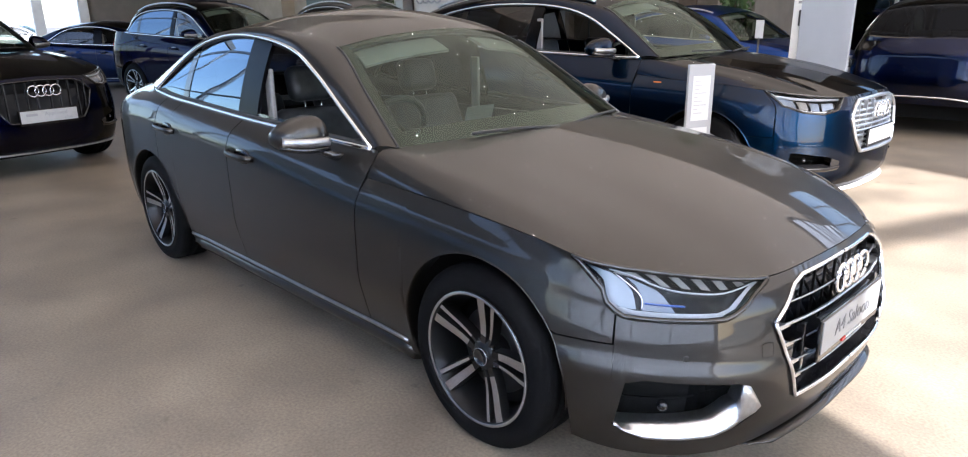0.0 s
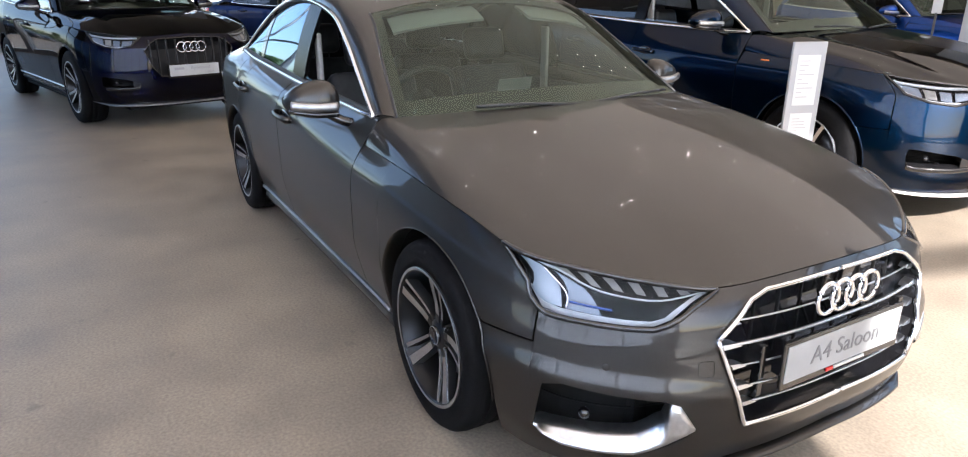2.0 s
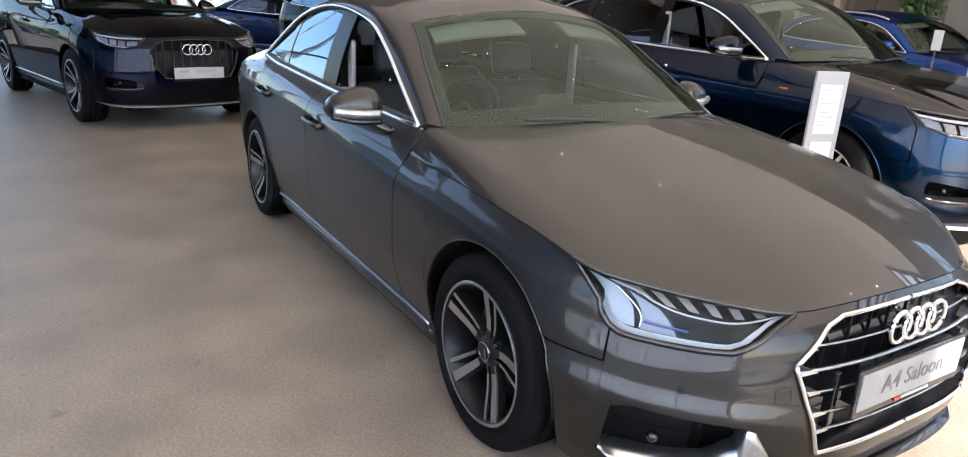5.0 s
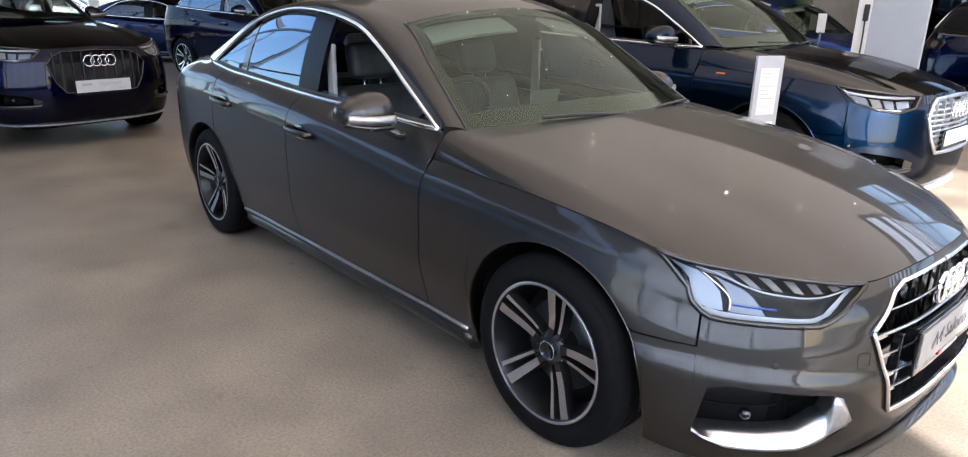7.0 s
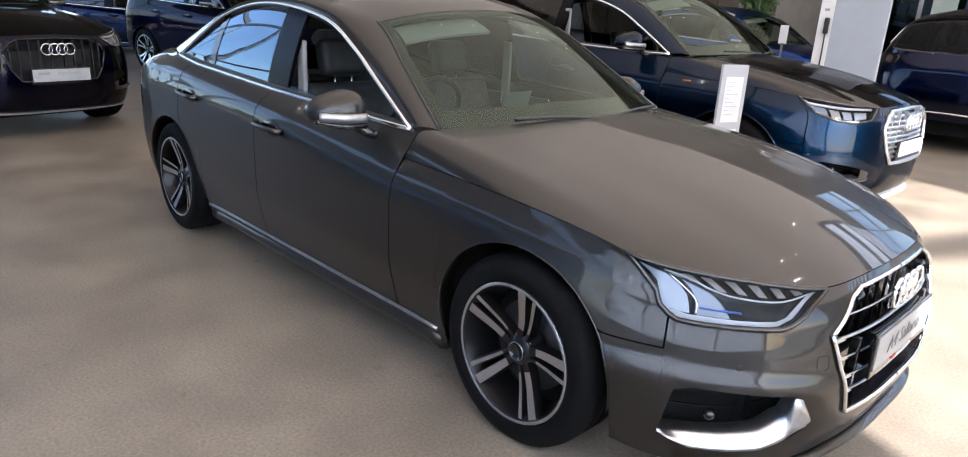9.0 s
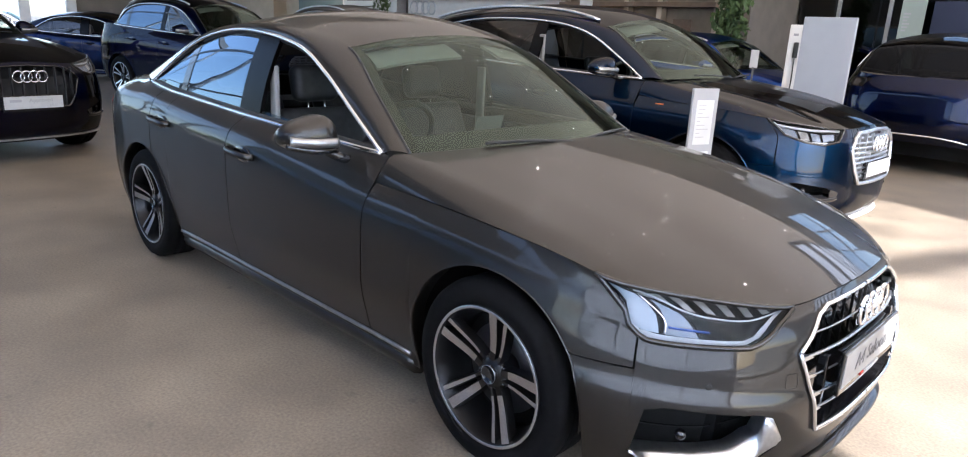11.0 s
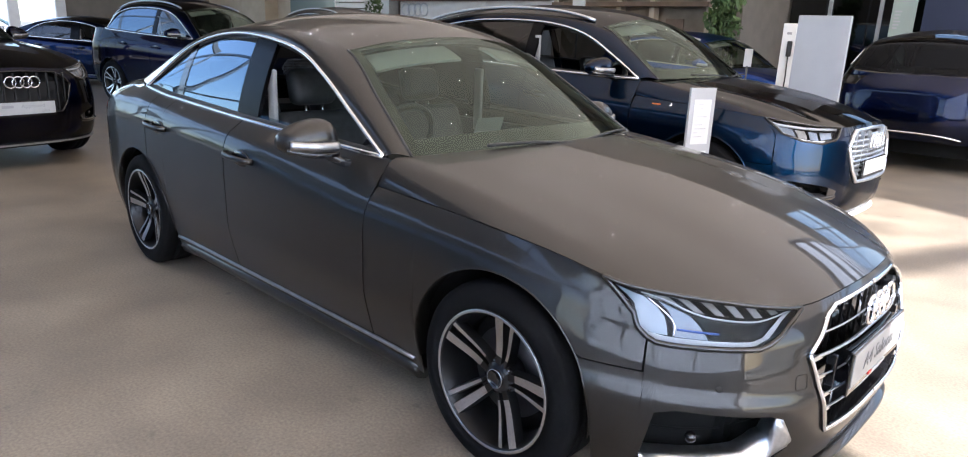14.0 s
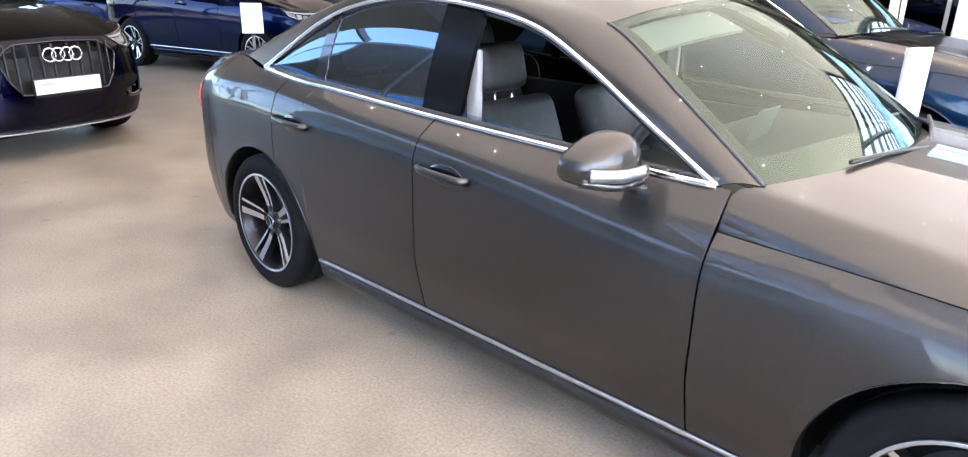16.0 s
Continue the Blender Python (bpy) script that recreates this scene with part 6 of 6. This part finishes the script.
fwd = lambda p: (p[0] + 0.15 * min(1.0, max(0.0, (p[0] + 3.44) / 2.6)), p[1], p[2] + 0.045 * min(1.0, max(0.0, (p[2] - 0.9) / 0.18)))
for k in ("dlo", "upper"):
    TEAL["house"][k] = [fwd(p) for p in TEAL["house"][k]]
for k in ("ws_bot", "ws_top", "rw_top", "rw_bot"):
    TEAL["house"][k] = fwd(TEAL["house"][k])
TEAL["cowl"] = [(p[0] + 0.13, p[1], p[2] + 0.03) for p in TEAL["cowl"]]
TEAL["mirror"] = fwd(TEAL["mirror"])
TEAL["doors"] = (-0.61, *TEAL["doors"][1:])
TEAL["front"][0] = dict(TEAL["front"][0], x=-0.61, top=(-0.61, -0.872, 0.995))
TEAL["side"] = [dict(q, top=(q["top"][0], q["top"][1], q["top"][2] + 0.04)) for q in TEAL["side"]]
TEAL["side"][-1] = dict(TEAL["side"][-1], x=-0.61, top=(-0.61, -0.81, 1.112))
build_car(TEAL, pose(-1.0, 3.27, 0), "dark teal-blue electric crossover with silver octagonal grille", "display cars")
Q7 = variant(SUV, 1.023, 1.02, 1.055, paint=BLACK_BLUE_PAINT, hub=0.385, R=0.385, rim=0.27, arch_r=0.43, grille=dict(back=LAMP_DARK, bezel=0.008, frame_mat=GLOSS_BLACK, slats=[], uprights=(0.06, 0.15, 0.24, 0.33, 0.40), up_mat=BLACK_PLASTIC, label="black octagonal grille with upright bars"),
             plate=(0.585, 0.26, 0.056), plate_text=[("Approved", 0.052, 0.06, 0.018, GREY_INK), ("plus", 0.045, 0.17, -0.028, GREY_INK)], plate_bars=[(0.05, 0.012, -0.16, 0.018, GREY_INK)])
build_car(Q7, pose(-7.08, -0.90, 0, 0, 0, 13.5), "black-blue large crossover with black grille and white show plate", "display cars")
COMPACT = variant(SUV, 1.0, 0.976, 1.085, paint=DEEP_BLUE_PAINT, house=dict(rear_glass=MIRROR_TINT), wheel_face=SATIN)
shorter = lambda p: (p[0] * 0.965 if p[0] > -2.7 else -2.6055 + (p[0] + 2.7) * 0.72, *p[1:])
for k in ("dlo", "upper"):
    COMPACT["house"][k] = [shorter(p) for p in COMPACT["house"][k]]
for k in ("rw_top", "rw_bot"):
    COMPACT["house"][k] = shorter(COMPACT["house"][k])
build_car(COMPACT, pose(-9.25, 3.48, 0, 0, 0, 11.5), "deep blue compact crossover with silver roof rails", "display cars")
build_car(dict(SALOON, paint=DEEP_BLUE_PAINT), pose(-15.2, 4.4, 0, 0, 0, 46), "deep blue fastback saloon with chrome window line", "display cars")
build_car(variant(SUV, 1.06, 1.02, 1.15, paint=BLACK_PAINT, hub=0.40, R=0.40, arch_r=0.445), pose(-10.4, 7.3, 0), "black large crossover parked in the far row", "display cars")
build_car(variant(SUV, 0.915, 0.95, 0.975, paint=BRIGHT_BLUE_PAINT), pose(-3.02, 9.03, 0, 0, 0, -10), "bright blue compact crossover in the far row", "display cars")
build_car(variant(SUV, 1.0, 1.08, 1.04, paint=NAVY_PAINT, house=dict(rear_glass=BLACK_GLASS, rails=False), wheel_face=GLOSS_BLACK, rear_strip=0.47, tail_mat=GLOSS_BLACK, tail_label="dark tail lamp"), pose(-0.86, 11.32, 0, 0, 0, 90), "very dark blue crossover with a chrome strip on its rear bumper", "display cars")
build_car(dict(SALOON, paint=BLACK_PAINT), pose(-21.5, -8.5, -0.13, 0, 0, -24), "black saloon parked outside on the asphalt", "car")

build_car(dict(SALOON, paint=SILVER_PAINT), pose(-36, 2.2, -0.13, 0, 0, 80), "pale silver saloon parked outside the end window", "car")
build_car(variant(SUV, 0.915, 0.95, 0.975, paint=SILVER_PAINT), pose(-39, 7.2, -0.13, 0, 0, 80), "pale silver crossover parked outside the end window", "car")

# ---------------------------------------------------------------- signs
SHEET = vary(material("printed_sheet", (0.54, 0.55, 0.56), 0.4, 0, 0.5), 8, (0.51, 0.52, 0.53), (0.57, 0.58, 0.59))
BEIGE = vary(material("beige_plaster", (0.45, 0.38, 0.29), 0.8), 2.5, (0.41, 0.345, 0.26), (0.49, 0.42, 0.33), bump=0.2)
TEAL_GLASS = material("frosted_teal_glass", (0.16, 0.21, 0.21), 0.25, 0, 0.5)
NAVY = material("navy_board", (0.02, 0.03, 0.07), 0.5)
TERRACOTTA = vary(material("terracotta_tile", (0.5, 0.2, 0.09), 0.7), 10, (0.40, 0.15, 0.065), (0.58, 0.26, 0.13))
WARM_GLOW = material("warm_niche_light", (1.0, 0.62, 0.25), 0.5, emit=0.35)

sign = thing("info_stand", pose(-0.94, 2.185, 0, 0, 0, 71), "pale grey information stand with two printed sheets", "sign")
part("panel", box_bm(-0.115, -0.012, 0.02, 0.115, 0.012, 1.11, 0.004), material("stand_acrylic", (0.36, 0.37, 0.39), 0.2, 0.0, 0.6), sign)
part("base", box_bm(-0.16, -0.14, 0.0, 0.16, 0.14, 0.02, 0.005), STEEL, sign)
for z0, z1, k in ((0.72, 1.03, 9), (0.36, 0.67, 13)):
    for side_ in (-1, 1):
        sh = part("printed_sheet", box_bm(-0.078, side_ * 0.0135 - 0.0012, z0, 0.078, side_ * 0.0135 + 0.0012, z1, 0.0004), SHEET, sign)
        rr = random.Random(k)
        for i in range(k):
            zz = z1 - 0.035 - i * (z1 - z0 - 0.06) / k
            part("printed_bar", box_bm(-0.062, side_ * 0.0152 - 0.0004, zz - 0.0025, -0.062 + rr.uniform(0.03, 0.12), side_ * 0.0152 + 0.0004, zz + 0.002), GREY_INK, sh)

board = thing("display_board", pose(-1.0, 4.5, 0, 0, 0, 4), "tall plain pale grey display board", "board")
part("panel", box_bm(-0.225, -0.03, 0.03, 0.225, 0.03, 1.70, 0.006), vary(material("grey_board", (0.34, 0.36, 0.39), 0.5), 4, (0.32, 0.34, 0.37), (0.36, 0.38, 0.41)), board)
part("base", box_bm(-0.27, -0.2, 0.0, 0.27, 0.2, 0.03, 0.008), FRAME_GREY, board)

kiosk = thing("charger_totem", pose(-2.31, 7.13, 0, 0, 0, 10), "white charger totem with a black handset", "totem")
part("panel", box_bm(-0.085, -0.03, 0.0, 0.085, 0.03, 1.72, 0.010), WHITE_PAINT, kiosk)
part("base", box_bm(-0.13, -0.12, 0.0, 0.13, 0.12, 0.018, 0.005), STEEL, kiosk)
part("handset", box_bm(-0.005, -0.075, 1.30, 0.055, -0.03, 1.50, 0.014, 3), BLACK_PLASTIC, kiosk)
part("logo_bar", box_bm(-0.03, -0.032, 1.58, 0.03, -0.0295, 1.61), GREY_INK, kiosk)
tube("cable", smooth_curve([(0.025, -0.06, 1.31), (0.035, -0.09, 0.95), (0.0, -0.08, 0.7), (-0.03, -0.03, 0.85)], 20), 0.009, BLACK_PLASTIC, kiosk)

card = thing("price_card", pose(-2.68, 6.8, 0, 0, 0, 20), "small white price card on a slim post", "sign")
part("card", box_bm(-0.05, -0.004, 1.15, 0.05, 0.004, 1.38, 0.003), SHEET, card)
part("post", box_bm(-0.012, -0.006, 0, 0.012, 0.006, 1.16, 0.003), STEEL, card)
part("base", box_bm(-0.1, -0.08, 0, 0.1, 0.08, 0.012, 0.004), STEEL, card)
tag = thing("white_sign", pose(-7.7, 1.8, 0, 0, 0, 60), "white sign card standing beside the blue crossover", "sign")
part("card", box_bm(-0.12, -0.01, 0.78, 0.12, 0.01, 1.12, 0.004), SHEET, tag)
part("post", box_bm(-0.02, -0.008, 0, 0.02, 0.008, 0.76, 0.003), STEEL, tag)
part("base", box_bm(-0.15, -0.12, 0, 0.15, 0.12, 0.015, 0.004), STEEL, tag)

# reception end of the rear wall
desk = thing("reception_wall", pose(0, 10.85, 0), "white reception wall with a raised four-ring badge and a tiled canopy", "wall panel")
part("panel", box_bm(-14.8, -0.05, 0.0, -9.1, 0.05, 2.27, 0.01), WHITE_PAINT, desk)
part("canopy", box_bm(-14.85, -0.35, 2.42, -9.0, 0.1, 2.58, 0.01), BEIGE, desk)
tile = lathe_data("tile", [(0.0, -0.16), (0.055, -0.16), (0.06, 0.0), (0.062, 0.2)], [TERRACOTTA], 10)
for i in range(48):
    o = new("tile", tile)
    o.parent = desk
    o.matrix_basis = pose(-14.8 + i * 0.12, -0.22, 2.36, 12, 0, 0)
for kk in range(4):
    a = np.linspace(0, 2 * math.pi, 33)[:-1]
    tube("badge_ring", np.stack([-14.53 + kk * 0.255 + 0.165 * np.cos(a), np.full(32, -0.06), 2.05 + 0.165 * np.sin(a)], 1), 0.022, SATIN, desk, closed=True, seg=6)
slab("column_1", -15.35, 10.55, 0, -15.0, 10.9, CEIL_Z, FRAME_GREY, "grey square column beside the reception wall", "column")
slab("column_2", -23.4, 10.4, 0, -21.7, 10.9, CEIL_Z, BEIGE, "beige square column", "column")
slab("wall_beige", -27, 10.9, 0, -20.8, 10.97, CEIL_Z, BEIGE, "warm beige stretch of the rear wall", "wall")
slab("glass_screen", -20.7, 10.8, 0, -17.9, 10.9, 2.6, TEAL_GLASS, "frosted teal glass screen", "screen")
louvre = thing("louvred_screen", pose(-16.6, 10.7, 0), "white louvred screen beside the reception wall", "screen")
for i in range(14):
    part("slat", box_bm(-1.2, -0.03, 0.1 + i * 0.18, 1.2, 0.03, 0.25 + i * 0.18, 0.006), WHITE_PAINT, louvre)
for x_ in (-1.2, 1.2):
    part("post", box_bm(x_ - 0.04, -0.05, 0, x_ + 0.04, 0.05, 2.65, 0.005), WHITE_PAINT, louvre)

# middle of the rear wall: recess with shelves and lit niche
recess = thing("wall_unit", pose(-7.1, 10.7, 0), "dark brown wall unit with a warmly lit niche", "wall unit")
TAUPE = vary(material("taupe_veneer", (0.2, 0.16, 0.115), 0.6), 5, (0.17, 0.135, 0.095), (0.23, 0.185, 0.135))
BROWN = vary(material("brown_veneer", (0.13, 0.085, 0.055), 0.5), 6, (0.10, 0.065, 0.04), (0.16, 0.105, 0.07))
part("back", box_bm(-1.9, 0.1, 0, 1.9, 0.2, 2.9), TAUPE, recess)
for z_ in (2.12, 2.42, 2.72):
    part("beam", box_bm(-1.9, -0.25, z_, 1.9, 0.1, z_ + 0.09, 0.006), BROWN, recess)
part("niche", box_bm(-1.1, 0.05, 1.72, -0.3, 0.098, 1.98, 0.004), BROWN, recess)
part("niche_light", box_bm(-1.0, 0.03, 1.94, -0.4, 0.048, 1.97), WARM_GLOW, recess)
for x_ in (-1.9, -0.2, 0.6, 1.85):
    part("post", box_bm(x_ - 0.06, -0.1, 0, x_ + 0.06, 0.1, 2.9, 0.006), BEIGE, recess)
part("dark_door", box_bm(0.85, 0.06, 0, 1.25, 0.098, 1.9, 0.006), BROWN, recess)
picture = thing("picture_board", pose(-7.6, 9.6, 0, 0, 0, -8), "white picture board with a dark drawing on an easel post", "sign")
part("panel", box_bm(-0.17, -0.015, 1.55, 0.17, 0.015, 2.3, 0.005), SHEET, picture)
for i in range(7):
    part("printed_bar", box_bm(-0.12 + 0.034 * i, -0.018, 1.86, -0.10 + 0.034 * i, -0.014, 1.93 + 0.03 * ((i * 7) % 4)), INK, picture)
part("post", box_bm(-0.02, -0.01, 0, 0.02, 0.01, 1.56, 0.004), STEEL, picture)
part("base", box_bm(-0.2, -0.16, 0, 0.2, 0.16, 0.015, 0.004), STEEL, picture)

# glass partition at the right of the rear wall
partition = thing("window_5", pose(0, 13.2, 0), "dark glazed partition with slim pale posts", "window", kind="structure")
for x_ in (-3.9, -2.95, -1.6, 0.2):
    part("post", box_bm(x_ - 0.035, -0.04, 0, x_ + 0.035, 0.04, 3.4, 0.005), FRAME_GREY, partition)
part("pane", box_bm(-4.7, 0.0, 0, 0.2, 0.01, 3.4), DARK_GLASS, partition)
poster = thing("poster_stand", pose(-2.45, 12.8, 0, 0, 0, 3), "pale green poster on a floor stand", "poster")
part("panel", box_bm(-0.2, -0.015, 1.0, 0.2, 0.015, 2.42, 0.004), material("pale_green_print", (0.42, 0.50, 0.45), 0.5), poster)
for i in range(6):
    part("printed_bar", box_bm(-0.15, -0.018, 1.85 + 0.06 * i, -0.07 + 0.02 * (i % 3), -0.014, 1.88 + 0.06 * i), SHEET, poster)
part("post", box_bm(-0.02, -0.01, 0, 0.02, 0.01, 1.01, 0.004), STEEL, poster)
part("base", box_bm(-0.2, -0.16, 0, 0.2, 0.16, 0.015, 0.004), STEEL, poster)
navy = thing("navy_board", pose(-1.35, 12.7, 0), "large navy display board", "board")
part("panel", box_bm(-0.75, -0.03, 0.0, 0.95, 0.03, 2.38, 0.006), NAVY, navy)


# ---------------------------------------------------------------- plants
def leaf_cloud(name, centres, count, size, seed, mat, parent, label=""):
    """Many small folded leaves scattered in rough clumps."""
    rr = random.Random(seed)
    verts, faces = [], []
    for _ in range(count):
        c, r = rr.choice(centres)
        d = Vector((rr.gauss(0, 1), rr.gauss(0, 1), rr.gauss(0, 1))).normalized() * r * rr.random() ** 0.4
        p = Vector(c) + d
        q = Euler((rr.uniform(0, 6.3), rr.uniform(0, 6.3), rr.uniform(0, 6.3))).to_matrix()
        k = size * rr.uniform(0.6, 1.3)
        b0 = len(verts)
        for v in ((-k, 0, 0), (0, -k * 0.45, k * 0.1), (k, 0, 0), (0, k * 0.45, k * 0.1)):
            verts.append(p + q @ Vector(v))
        faces += [(b0, b0 + 1, b0 + 2), (b0, b0 + 2, b0 + 3)]
    return obj(name, verts, faces, mat, parent, label, smooth=False)


def tree(x, y, z, h, seed, label):
    t = thing("tree", pose(x, y, z), label, "tree", "trees outside")
    rr = random.Random(seed)
    tube("trunk", smooth_curve([(0, 0, 0), (0.05, 0.03, h * 0.3), (-0.04, 0.05, h * 0.6)], 10), 0.13, BARK, t)
    cs = []
    for k in range(9):
        a = rr.uniform(0, 6.3)
        c = (math.cos(a) * h * rr.uniform(0.05, 0.24), math.sin(a) * h * rr.uniform(0.05, 0.24), h * rr.uniform(0.42, 0.95))
        cs.append((c, h * rr.uniform(0.10, 0.17)))
        tube("limb", smooth_curve([(0, 0.02, h * 0.4), (c[0] * 0.5, c[1] * 0.5, (h * 0.4 + c[2]) / 2), c], 8), 0.045, BARK, t, seg=6)
    leaf_cloud("crown", cs, 2600, 0.16, seed, LEAF, t)
    return t


for i, (x, y, h) in enumerate(((-30, -44, 5.0), (-46, -36, 4.5), (-58, -30, 5.5), (-70, -22, 5.0), (-40, -50, 5.5), (-12, -52, 5.0), (-66, -8, 4.5), (-52, -47, 5.0))):
    tree(x, y, -0.13, h, 11 + i, "leafy green tree outside the glass front")
tagged(leaf_cloud("hedge", [((-70 + 1.3 * (k // 2), -14 - 0.62 * (k // 2), 0.5 + 1.3 * (k % 2)), 1.0 + 0.25 * math.sin(k * 1.7)) for k in range(84)], 16000, 0.17, 5, LEAF, None), "tall green hedge along the road outside", "hedge", kind="stuff")
plant = thing("tall_plant", pose(-4.61, 9.9, 0), "tall green indoor tree in a dark planter", "plant")
bm = bmesh.new()
bmesh.ops.create_cone(bm, cap_ends=True, segments=20, radius1=0.20, radius2=0.26, depth=0.5)
bmesh.ops.translate(bm, vec=(0, 0, 0.25), verts=bm.verts)
part("planter", bm, STEEL, plant)
tube("stem", smooth_curve([(0, 0, 0.45), (0.04, 0.02, 1.0), (0, 0, 1.7)], 10), 0.03, BARK, plant)
leaf_cloud("foliage", [((0.1 * math.sin(k * 2.1), 0.1 * math.cos(k * 1.7), 1.15 + 0.14 * k), 0.24) for k in range(11)], 1500, 0.07, 3, LEAF, plant)
bouquet = thing("flower_vase", pose(-14.88, 9.9, 0), "white flowers in a tall pale vase on a plinth", "flowers")
part("plinth", box_bm(-0.2, -0.2, 0, 0.2, 0.2, 1.45, 0.01), WHITE_PAINT, bouquet)
vase = new("vase", lathe_data("vase", [(0.0, 0.0), (0.08, 0.0), (0.1, 0.12), (0.07, 0.3), (0.085, 0.34)], [FRAME_GREY], 20))
vase.parent = bouquet
vase.matrix_basis = pose(0, 0, 1.45, 90, 0, 0)
leaf_cloud("leaves", [((0, 0, 1.97), 0.26), ((0.15, 0, 2.08), 0.2), ((-0.16, 0.05, 2.04), 0.2), ((0.02, 0, 2.2), 0.16)], 520, 0.06, 8, LEAF, bouquet)
leaf_cloud("petals", [((0.03, -0.05, 2.08), 0.24), ((-0.12, 0, 2.15), 0.16)], 200, 0.045, 9, WHITE_PAINT, bouquet, "white petals")
